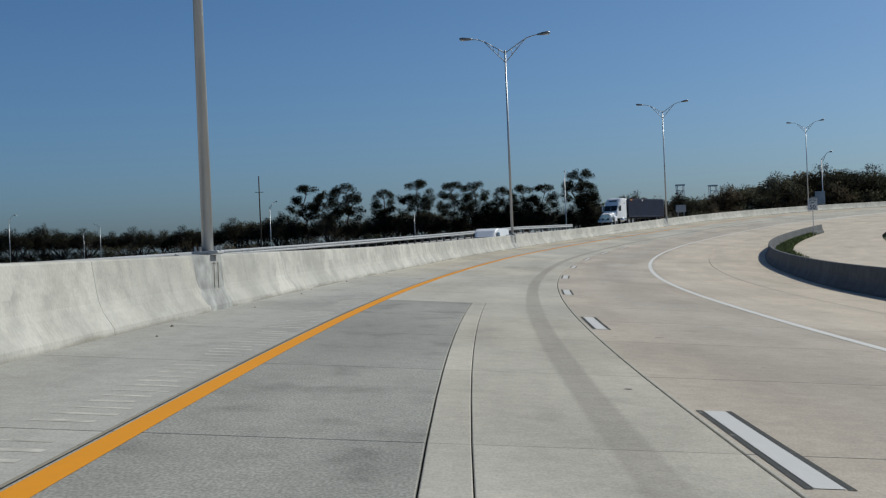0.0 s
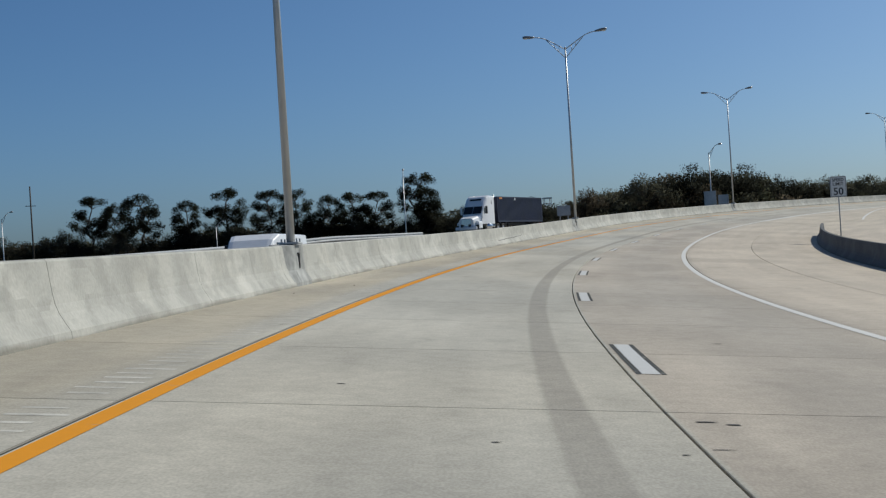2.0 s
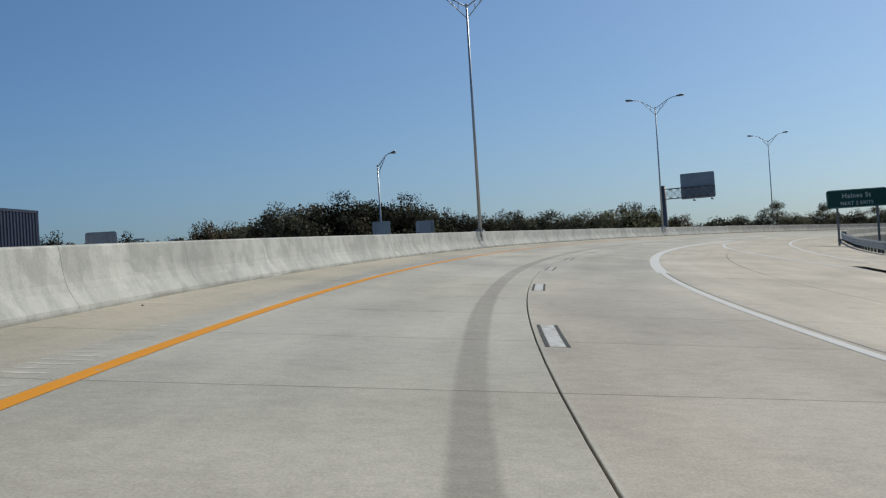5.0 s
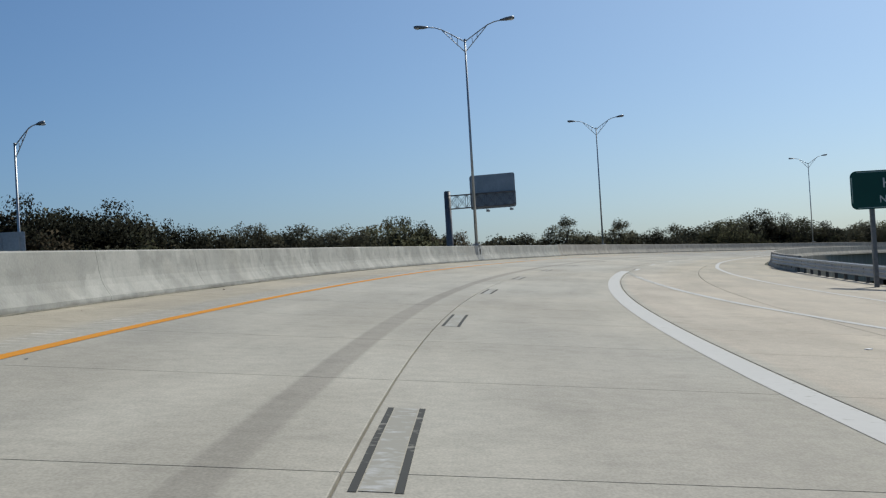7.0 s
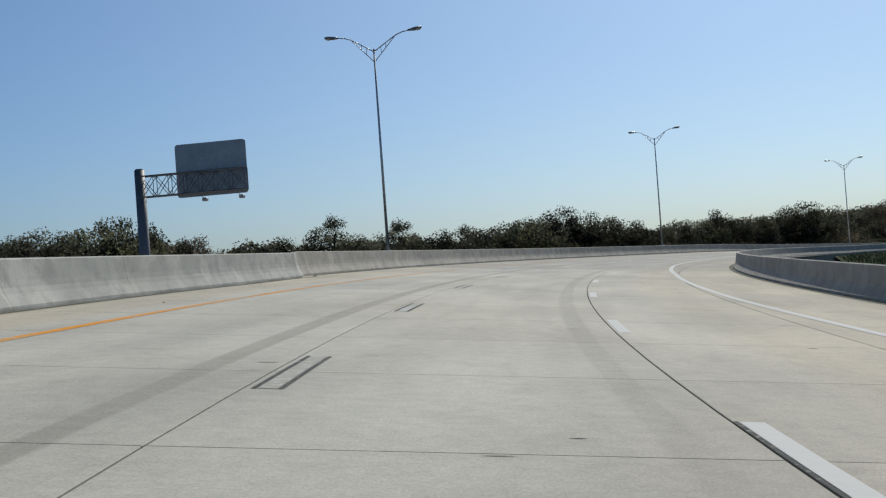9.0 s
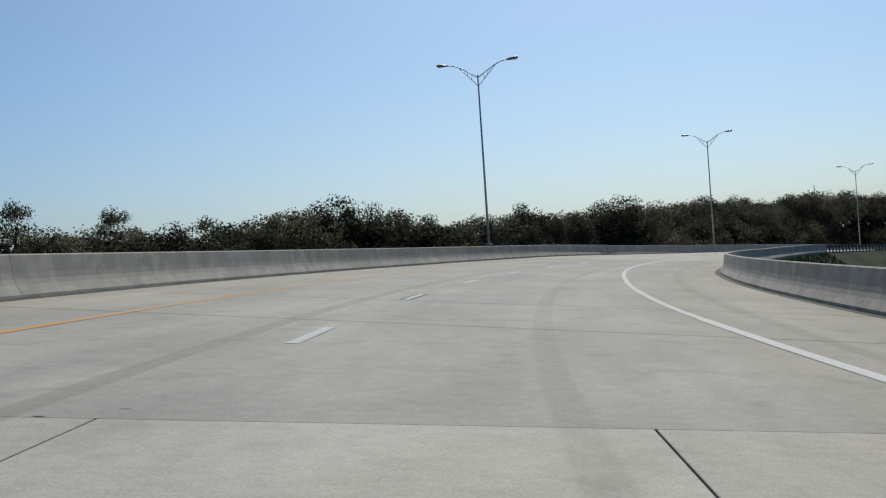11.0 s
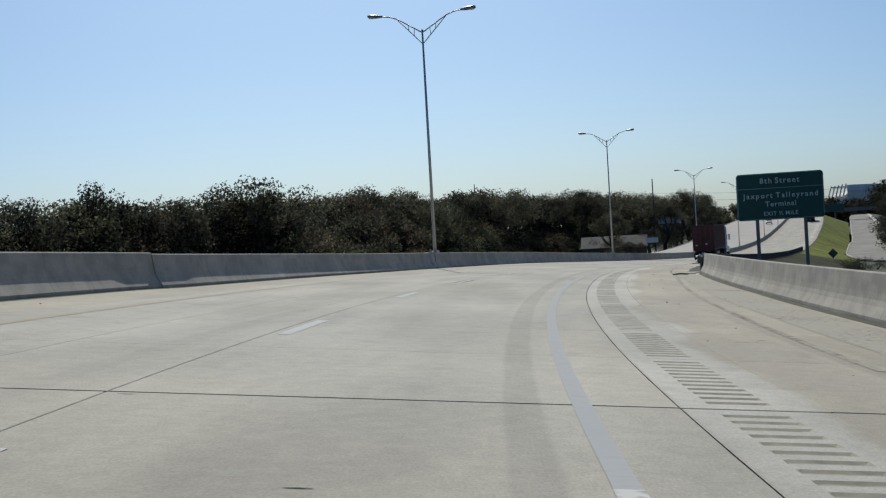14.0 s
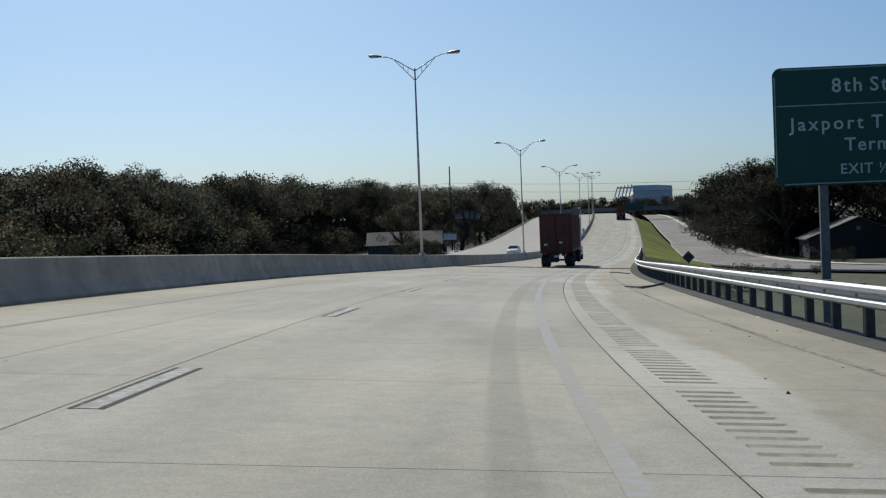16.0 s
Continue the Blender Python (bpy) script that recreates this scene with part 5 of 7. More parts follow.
OAKS = [oak(11, M_OAK, 14, 6.2), oak(12, M_OAK, 13.5, 7.0), oak(13, M_OAK, 15, 5.4), oak(14, M_OAK_BROWN, 13, 6.0, 0.9, "oak tree with russet thinning leaves"),
        oak(15, M_OAK, 14, 6.6, 1.15), oak(16, M_TWIG, 14, 5.2, 0.40, "half-bare pale tree with thin twigs", 0.13), oak(17, M_SHRUB, 12, 5.6, 1.0, "olive-green broadleaf tree at the wood's edge")]
BACK_OAKS = [oak(18, M_OAK, 14, 6.4, label="olive-grey oak deep in the wood", leaf=0.22, per=44), oak(19, M_OAK_BROWN, 13.5, 6.4, label="dark russet oak deep in the wood", leaf=0.22, per=44)]
DARK_OAKS = [oak(41, M_OAK_DIM, 14, 6.2, label="dense oak with leaf colour dimmed for weaker light"), oak(42, M_OAK_DIM, 13, 6.8, label="dense oak with leaf colour dimmed for weaker light", skirt=16)]
THICKETS = [oak(51, M_OAK, 10, 5.0, label="dense olive-grey thicket at the foot of the wood", leaf=0.15, per=85, skirt=26), oak(52, M_OAK_BROWN, 10, 5.0, label="dense brown thicket at the foot of the wood", leaf=0.15, per=85, skirt=26),
            oak(53, M_SHRUB, 9, 5.2, label="dense olive thicket at the foot of the wood", leaf=0.15, per=85, skirt=26)]
PINES = [pine(21), pine(22), pine(23), pine(24, 21, 4.2)]
SHRUBS = [shrub(31, M_SHRUB), shrub(32, M_OAK_DIM), shrub(33, M_OAK_BROWN)]
_used = set()


def plant(proto, x, y, top, wide=1.0):
    """Stands a copy of a tree on the ground so that its crown reaches the height top."""
    z = ground_height(x, y)
    k = (top - z) / proto["top"]
    m = pose(x, y, z, 0, 0, random.uniform(0, 360)) @ Matrix.Diagonal((k * wide, k * wide, k, 1))
    if proto.name in _used:
        copy_thing(proto, m @ Matrix.Diagonal((1 / proto.scale[0], 1 / proto.scale[1], 1 / proto.scale[2], 1)))
    else:
        _used.add(proto.name)
        proto.matrix_world = m


random.seed(5)
# the wood's front edge and the height of its skyline along it
EDGE = line([(-160, 432), (45, 374), (115, 392), (215, 424), (240, 403), (300, 402), (370, 397), (560, 425), (900, 432)])
SKYLINE = line([(-160, 11), (-121, 11.6), (-80, 8.9), (-62, 9.5), (-42, 11.5), (-30, 11.4), (45, 11.2), (60, 12.4), (68, 12.9), (88, 13.5), (96, 15.8), (105, 17), (118, 19.5), (127, 20), (137, 18.6), (150, 15.6),
                (165, 15.2), (193, 15.6), (203, 16.0), (206, 17.0), (210, 18), (214, 16.3), (218, 14.2), (226, 12.8), (230, 14.8), (238, 15.0), (241, 13.4), (248, 13.2), (257, 13.2), (263, 12.8), (268, 12.4), (273, 10.5), (276, 10.8), (281, 12.8), (286, 15), (293, 16),
                (302, 15.5), (306, 14.5), (308, 12), (316, 11.4), (328, 11.4), (332, 13), (341, 13), (355, 12.4), (362, 13.5), (370, 14.2), (381, 13.6), (395, 13.0), (409, 12.6), (427, 14.6), (443, 15.8),
                (457, 15.3), (474, 16.5), (490, 15.0), (511, 15.2), (545, 16.5), (568, 19), (582, 19.8), (597, 19.4), (620, 18.6), (638, 18), (672, 19.5), (720, 20), (772, 20), (900, 21)])
x, turn_no = -158.0, 0
while x < 880:
    tall = turn_no % 2 == 0
    kinds = [0, 1, 2, 4, 4, 1, 3, 6]
    if 60 < x < 112:
        kinds = [5, 5, 3, 0]
    top = SKYLINE(x) + (random.uniform(0.6, 2.0) if tall else random.uniform(-1.2, 0.6))
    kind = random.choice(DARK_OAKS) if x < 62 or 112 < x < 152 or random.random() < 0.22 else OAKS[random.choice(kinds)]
    plant(kind, x, EDGE(x) + random.uniform(-3, 4), top, random.uniform(0.75, 1.1) if tall else random.uniform(0.9, 1.3))
    plant(BACK_OAKS[random.choice([0, 0, 1])], x + random.uniform(-3, 3), EDGE(x) + random.uniform(6, 14), SKYLINE(x) + random.uniform(-1.8, 0.2), 1.35)
    if random.random() < 0.9:
        plant(SHRUBS[random.choice([0, 1, 1, 2])], x + random.uniform(-3, 3), EDGE(x) - random.uniform(6, 13), GROUND + random.uniform(4.5, 9.0), random.uniform(1.0, 1.6))
    x += random.uniform(6.0, 8.6) if x < 560 else 13.0
    turn_no += 1
for x, top, k in ((-33, 20.4, 0), (-26, 18.4, 1), (-18, 20.0, 1), (-9.5, 18.0, 3), (0.7, 20.2, 2), (12, 19.0, 0), (18, 18.6, 1), (24, 17.0, 3), (31, 17.2, 2), (36, 17.0, 0), (45, 20.6, 1), (49, 17, 3)):
    plant(PINES[k], x, EDGE(x) + 3, top, 1.0)
# dense undergrowth that closes the wood's foot
x = 64.0
while x < 560:
    plant(random.choice(THICKETS), x, EDGE(x) - random.uniform(2, 6), SKYLINE(x) - random.uniform(3.0, 6.5), random.uniform(0.9, 1.2))
    x += random.uniform(5.5, 8.0)
# trees round the houses beyond the frontage road
for x, y, top, k, w in ((505, 302, 13.0, 1, 1.3), (520, 305, 15.0, 4, 1.35), (537, 306.5, 16.0, 0, 1.35), (556, 307, 16.8, 4, 1.4), (577, 308, 16.8, 1, 1.4), (598, 308.5, 15.5, 0, 1.3), (622, 309, 13.0, 4, 1.2),
                        (650, 311, 11.0, 1, 1.1), (690, 313, 11.0, 0, 1.1), (740, 314, 12.0, 4, 1.1), (800, 316, 13.0, 1, 1.2), (870, 318, 14.0, 4, 1.2), (950, 322, 15.0, 0, 1.2),
                        (470, 279, 12.5, 0, 1.3), (455, 278, 12.0, 2, 1.3), (440, 275, 12.5, 4, 1.3), (400, 276, 11.0, 1, 1.3), (530, 285, 13.0, 2, 1.3),
                        (600, 380, 14.5, 2, 1.2), (612, 386, 15.5, 4, 1.2), (560, 387, 10.5, 0, 1.0), (640, 381, 17.0, 1, 1.0), (660, 381, 18.0, 0, 1.0), (685, 382, 16.5, 2, 1.1), (705, 381, 12, 2, 1.2)):
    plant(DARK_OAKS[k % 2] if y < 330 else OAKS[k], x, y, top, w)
for x, y, top in ((500, 308, 4.5), (505, 306, 5.0), (512, 309, 4.0), (520, 307, 5.5), (529, 310, 4.5), (540, 311, 5.0), (552, 312, 4.5), (566, 313, 4.5), (582, 314, 4.0), (600, 315, 4.0), (500, 303, 5.0),
                  (463, 304, -0.2), (470, 300, -0.4), (452, 302, -0.6), (640, 316, 4.0), (670, 318, 4.5), (700, 318, 6.0)):
    plant(SHRUBS[1], x, y, top, 1.5)
for x, y, top, k in ((497, 306, 13.5, 0), (508, 308, 15.0, 4), (512, 303, 15.5, 1), (500, 299, 14.5, 4), (497, 288, 14.0, 0), (494, 279, 13.5, 1), (486, 283, 12.0, 2)):
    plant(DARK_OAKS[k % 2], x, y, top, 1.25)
for x, y, top in ((574, 385, 2.2), (579, 390, 3.0), (583, 383.5, 1.5)):
    plant(THICKETS[0], x, y, top, 1.1)
# woods far beyond the crest
_rng = np.random.default_rng(77)
_clumps = []
for i in range(100):
    wx, wy, wtop = 1180 + _rng.uniform(0, 60), 235 + i * 2.75, _rng.uniform(17.5, 22.0)
    for k in range(8):
        _clumps.append(((wx + _rng.normal() * 3.5, wy + _rng.normal() * 4.0, GROUND + (wtop - GROUND) * (0.10 + 0.10 * k)), 4.8 - 0.2 * k))
tagged(part("far_wood", leaves_mesh("far_wood", _clumps, 19, 0.6, M_OAK, _rng)), "hazy dark wood beyond the crest of the road", "wood", kind="stuff")
# low shrubs added to fill the dark zone behind the guardrail
for x, y, top in ((418, 315.5, -0.6), (424, 312.5, -0.9), (411, 317.5, -0.3), (429, 308, -1.0), (404, 318.5, 0.0), (398, 318.5, 0.2)):
    plant(SHRUBS[1], x, y, top, 1.6)
for x, y, top in ((503, 272, 9.0), (511, 280, 10.0), (506, 290, 9.0), (500, 262, 9.0), (515, 268, 10.0)):
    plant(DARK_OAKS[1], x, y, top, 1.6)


# ---- grass that shows as blades: the wedge by the ramp barrier and the far verge ----
def grass_patch(name, s0, s1, ua, ub, n, place, label, height=0.25):
    rng = np.random.default_rng(7)
    V, F = [], []
    for i in range(n):
        s = s0 + (s1 - s0) * rng.random()
        a, b = ua(s), ub(s)
        p = np.array(place(s, a + (b - a) * rng.random(), -0.02))
        d = rng.normal(size=2)
        d = np.array([d[0], d[1], 0]) / np.linalg.norm(d)
        h = height * (0.5 + rng.random())
        lean = np.array([rng.normal() * 0.3, rng.normal() * 0.3, 1.0]) * h
        base = len(V)
        V += [tuple(p - d * 0.05), tuple(p + d * 0.05), tuple(p + lean)]
        F.append((base, base + 1, base + 2))
    tagged(part(name, mesh_from(name, V, F, M_GRASS)), label, "grass", kind="stuff")


# ---- the ramp's side: wedge of grass, frontage road ----
WEDGE = line([(-60, 9.3), (40, 9.3), (70, 9.95), (84, 10.3), (86, 11.9), (130, 11.4), (158, 11.0)])
RAMP_OUT = line([(-60, 36), (40, 25), (90, 21), (150, 17.4), (200, 15.6)])


def ramp_place(s, u, dz=0.0):
    """The ramp lies level with the road's edge and falls gently outwards."""
    e = RIGHT_EDGE(s) if s < 160 else 10.0
    p = at(s, e, dz)
    q = at(s, u)
    return Vector((q.x, q.y, p.z - 0.03 * (u - e)))


tagged(part("merging_ramp", strip_mesh("merging_ramp", M_SLAB, -60, 205, WEDGE, RAMP_OUT, 0.02, 4.0, 3, ramp_place)), "pale concrete on-ramp that merges from the right", "road", kind="structure")
tagged(part("wedge_soil", strip_mesh("wedge_soil", M_GRASS_GROUND, 84, 158, lambda s: RIGHT_EDGE(s) + 0.5, WEDGE, 0.03, 4.0, 2, ramp_place)), "grassy wedge between the road and the ramp", "ground", kind="structure")
grass_patch("wedge_grass", 85, 150, lambda s: RIGHT_EDGE(s) + 0.65, WEDGE, 9000, lambda s, u, dz: ramp_place(s, u, 0.03), "short green grass behind the ramp barrier", 0.28)


# the frontage road's middle line: it comes up from the south and climbs beside the highway
FRONTAGE = [(415, 262, -2.2), (419, 285, -2.2), (433, 303, -2.2), (457, 314, -2.2), (490, 317.8, -2.2), (530, 319, -2.2), (617, 322, -1.7), (700, 325.8, 0.0), (790, 329.5, 2.0),
            (900, 334.5, 4.0), (1000, 338, 4.8), (1200, 345, 5.4)]


def frontage_y(x):
    """The frontage road's edge towards the highway."""
    return float(np.interp(x, [p[0] for p in FRONTAGE[3:]], [p[1] + 5.6 for p in FRONTAGE[3:]]))


def frontage_z(x):
    return float(np.interp(x, [p[0] for p in FRONTAGE[3:]], [p[2] for p in FRONTAGE[3:]]))


def frontage():
    mid = []
    for p, q in zip(FRONTAGE[:-1], FRONTAGE[1:]):
        for k in range(4):
            mid.append(Vector(p).lerp(Vector(q), k / 4))
    mid.append(Vector(FRONTAGE[-1]))
    for r in range(3):
        mid = [mid[0]] + [(a + b * 2 + c) / 4 for a, b, c in zip(mid[:-2], mid[1:-1], mid[2:])] + [mid[-1]]
    side = []
    for i in range(len(mid)):
        d = mid[min(i + 1, len(mid) - 1)] - mid[max(i - 1, 0)]
        side.append(Vector((-d.y, d.x, 0)).normalized())
    half = [5.5 if p.x < 590 else 4.8 for p in mid]

    def ribbon(name, rows, mat, label, cat):
        v, f = [], []
        w = len(rows)
        for p, n, h in zip(mid, side, half):
            for k, o, z in rows:
                v.append(p + n * (k * h + o) + Vector((0, 0, z)))
        for i in range(len(mid) - 1):
            for k in range(w - 1):
                q = i * w + k
                f.append((q, q + w, q + w + 1, q + 1))
        tagged(part(name, mesh_from(name, v, f, mat)), label, cat, kind="structure")
    ribbon("frontage_road", ((1, 0, 0), (0, 0, 0.06), (-1, 0, 0)), M_ASPHALT, "pale worn asphalt frontage road below the highway", "road")
    ribbon("kerb_north", ((1, 0.24, -0.1), (1, 0.24, 0.13), (1, 0.0, 0.13), (1, 0, -0.1)), M_KERB, "concrete kerb along the frontage road", "kerb")
    ribbon("kerb_south", ((-1, 0, -0.1), (-1, 0, 0.13), (-1, -1.5, 0.15), (-1, -1.5, -0.1)), M_KERB, "concrete kerb and narrow walk along the frontage road", "kerb")
    ribbon("roadside_bank", ((-1, -1.5, 0.05), (-1, -3.4, -0.1), (-1, -14.0, -2.0), (-1, -30.0, -9.0)), M_GRASS_GROUND, "dark grassy bank below the frontage road", "embankment")


M_KERB = material("kerb_concrete", (0.50, 0.47, 0.42), 0.9, 0, 0.35, (2.0, 0.15))
frontage()


def verge(s, t):
    """A point of the grass verge between the shoulder and the frontage road."""
    a = at(s, RIGHT_EDGE(s) + 0.5, -0.1)
    b = Vector((a.x, min(frontage_y(a.x) + 0.2, a.y - 1.0), frontage_z(a.x) + 0.05))
    if a.x < 436:
        b = Vector((a.x, a.y - 9.0, GROUND - 0.1))
    return a.lerp(b, t)


# One verge in two tones: tree shade painted into the nearer grass.
M_VERGE_SHADE = material("tree_shade_verge_grass", (0.030, 0.036, 0.011), 0.95, 0, 0.4, (1.1, 0.10), 0.5, spec=0.1)
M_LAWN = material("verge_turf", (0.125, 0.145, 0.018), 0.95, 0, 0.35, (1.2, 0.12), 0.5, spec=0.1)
for name, s0, s1, mat, label in (("rough_verge", 412, 640, M_VERGE_SHADE, "rough green grass below the barrier and guardrail, tree shade in its colour"), ("grass_verge", 640, 1000, M_LAWN, "sunlit green grass verge sloping to the frontage road")):
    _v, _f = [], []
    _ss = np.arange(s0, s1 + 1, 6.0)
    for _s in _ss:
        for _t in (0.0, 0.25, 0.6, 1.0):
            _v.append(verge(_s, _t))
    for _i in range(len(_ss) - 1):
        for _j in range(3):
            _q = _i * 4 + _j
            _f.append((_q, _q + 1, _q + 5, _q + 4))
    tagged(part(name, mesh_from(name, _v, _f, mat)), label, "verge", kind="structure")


grass_patch("verge_grass", 414, 464, lambda s: 0.03, lambda s: 0.75, 6000, lambda s, t, dz: verge(s, t), "rough green grass behind the outer barrier", 0.32)

# ---- vehicles ----
M_TYRE = material("black_tyre_rubber", (0.018, 0.018, 0.018), 0.85)
M_RIM = material("dull_wheel_rim", (0.35, 0.35, 0.36), 0.45, 0.7)
M_CHASSIS = material("black_chassis_paint", (0.02, 0.02, 0.021), 0.6)
M_RED = material("faded_red_container_paint", (0.095, 0.021, 0.017), 0.55, 0, 0.22, (3.0, 0.6))
M_BLUE = material("dark_blue_container_paint", (0.008, 0.013, 0.038), 0.5, 0, 0.2, (3.0, 0.6))
M_WHITEPAINT = material("white_vehicle_paint", (0.75, 0.76, 0.77), 0.25, 0, 0.03)
M_GLASS = material("dark_vehicle_glass", (0.012, 0.014, 0.016), 0.06, 0, 0.02)
M_CHROME = material("chrome_trim", (0.65, 0.65, 0.66), 0.15, 1.0, 0.03)
M_REDLAMP = material("red_lamp_plastic", (0.35, 0.01, 0.01), 0.25)
M_AMBER = material("amber_reflector", (0.6, 0.2, 0.02), 0.3)
M_SILVER = material("silver_vehicle_paint", (0.33, 0.34, 0.36), 0.3, 0.4, 0.03)
M_DARKPAINT = material("dark_grey_vehicle_paint", (0.03, 0.032, 0.037), 0.25, 0.2, 0.03)


def wheel(x, y, r, w, parent):
    bm = bmesh.new()
    prof = [(r * 0.62, -w / 2), (r * 0.93, -w / 2), (r, -w * 0.36), (r, w * 0.36), (r * 0.93, w / 2), (r * 0.62, w / 2)]
    rings = []
    for i in range(20):
        a = math.tau * i / 20
        rings.append([(x + q[1], y + q[0] * math.cos(a), r + q[0] * math.sin(a)) for q in prof])
    vs = [[bm.verts.new(p) for p in ring] for ring in rings]
    for i in range(20):
        for j in range(6):
            bm.faces.new((vs[i][j], vs[(i + 1) % 20][j], vs[(i + 1) % 20][(j + 1) % 6], vs[i][(j + 1) % 6]))
    wh = part("wheel", shade(bm), M_TYRE, parent)
    bm = bmesh.new()
    tube(bm, (x - w * 0.38, y, r), (x + w * 0.38, y, r), r * 0.62, n=16)
    tube(bm, (x - w * 0.5, y, r), (x + w * 0.5, y, r), r * 0.24, n=10)
    part("rim", bm, M_RIM, wh)


def corrugated(bm, y0, y1, x, z0, z1, sign, pitch=0.28, depth=0.035):
    n = int((y1 - y0) / pitch)
    pts = []
    for i in range(n):
        a = y0 + (y1 - y0) * i / n
        p = (y1 - y0) / n
        pts += [(x, a), (x, a + p * 0.35), (x - sign * depth, a + p * 0.5), (x - sign * depth, a + p * 0.85)]
    pts.append((x, y1))
    lo = [bm.verts.new((px, py, z0)) for px, py in pts]
    hi = [bm.verts.new((px, py, z1)) for px, py in pts]
    for i in range(len(pts) - 1):
        f = (lo[i], lo[i + 1], hi[i + 1], hi[i])
        bm.faces.new(f if sign > 0 else f[::-1])


def container(parent, mat, length, y0, z0=1.12, h=2.6, w=2.44):
    """A corrugated shipping container with corner posts, rails and rear doors."""
    bm = bmesh.new()
    box(bm, w - 0.12, length - 0.1, h - 0.06, Matrix.Translation((0, y0 + length / 2, z0 + h / 2)))
    body = part("container_shell", bm, mat, parent)
    for sx in (-1, 1):
        bm = bmesh.new()
        corrugated(bm, y0 + 0.16, y0 + length - 0.16, sx * (w / 2 - 0.012), z0 + 0.16, z0 + h - 0.12, sx)
        part("side_panel", bm, mat, body)
        for z, t in ((z0 + 0.08, 0.16), (z0 + h - 0.06, 0.12)):
            bm = bmesh.new()
            box(bm, 0.06, length, t, Matrix.Translation((sx * (w / 2 - 0.03), y0 + length / 2, z)))
            part("side_rail", bm, mat, body)
        for y in (y0 + 0.08, y0 + length - 0.08):
            bm = bmesh.new()
            box(bm, 0.16, 0.16, h, Matrix.Translation((sx * (w / 2 - 0.08), y, z0 + h / 2)), 0.015)
            part("corner_post", bm, mat, body)
    for sx in (-1, 1):
        bm = bmesh.new()
        box(bm, w / 2 - 0.19, 0.05, h - 0.3, Matrix.Translation((sx * (w / 4 - 0.075), y0 - 0.02, z0 + h / 2)), 0.015)
        for k in range(4):
            box(bm, w / 2 - 0.30, 0.03, 0.34, Matrix.Translation((sx * (w / 4 - 0.075), y0 - 0.05, z0 + 0.42 + k * 0.62)), 0.01)
        door = part("door", bm, mat, body)
        for k in (0.30, 0.85):
            bm = bmesh.new()
            tube(bm, (sx * k, y0 - 0.10, z0 + 0.08), (sx * k, y0 - 0.10, z0 + h - 0.08), 0.022, n=6)
            box(bm, 0.20, 0.03, 0.04, Matrix.Translation((sx * (k - 0.08), y0 - 0.11, z0 + 1.05)))
            part("locking_rod", bm, M_RODS, door)
    for z, t in ((z0 + 0.06, 0.14), (z0 + h - 0.06, 0.12)):
        bm = bmesh.new()
        box(bm, w - 0.1, 0.12, t, Matrix.Translation((0, y0 + 0.03, z)))
        part("end_rail", bm, mat, body)
    return body


M_RODS = material("grimy_door_rods", (0.16, 0.07, 0.06), 0.6, 0.2)


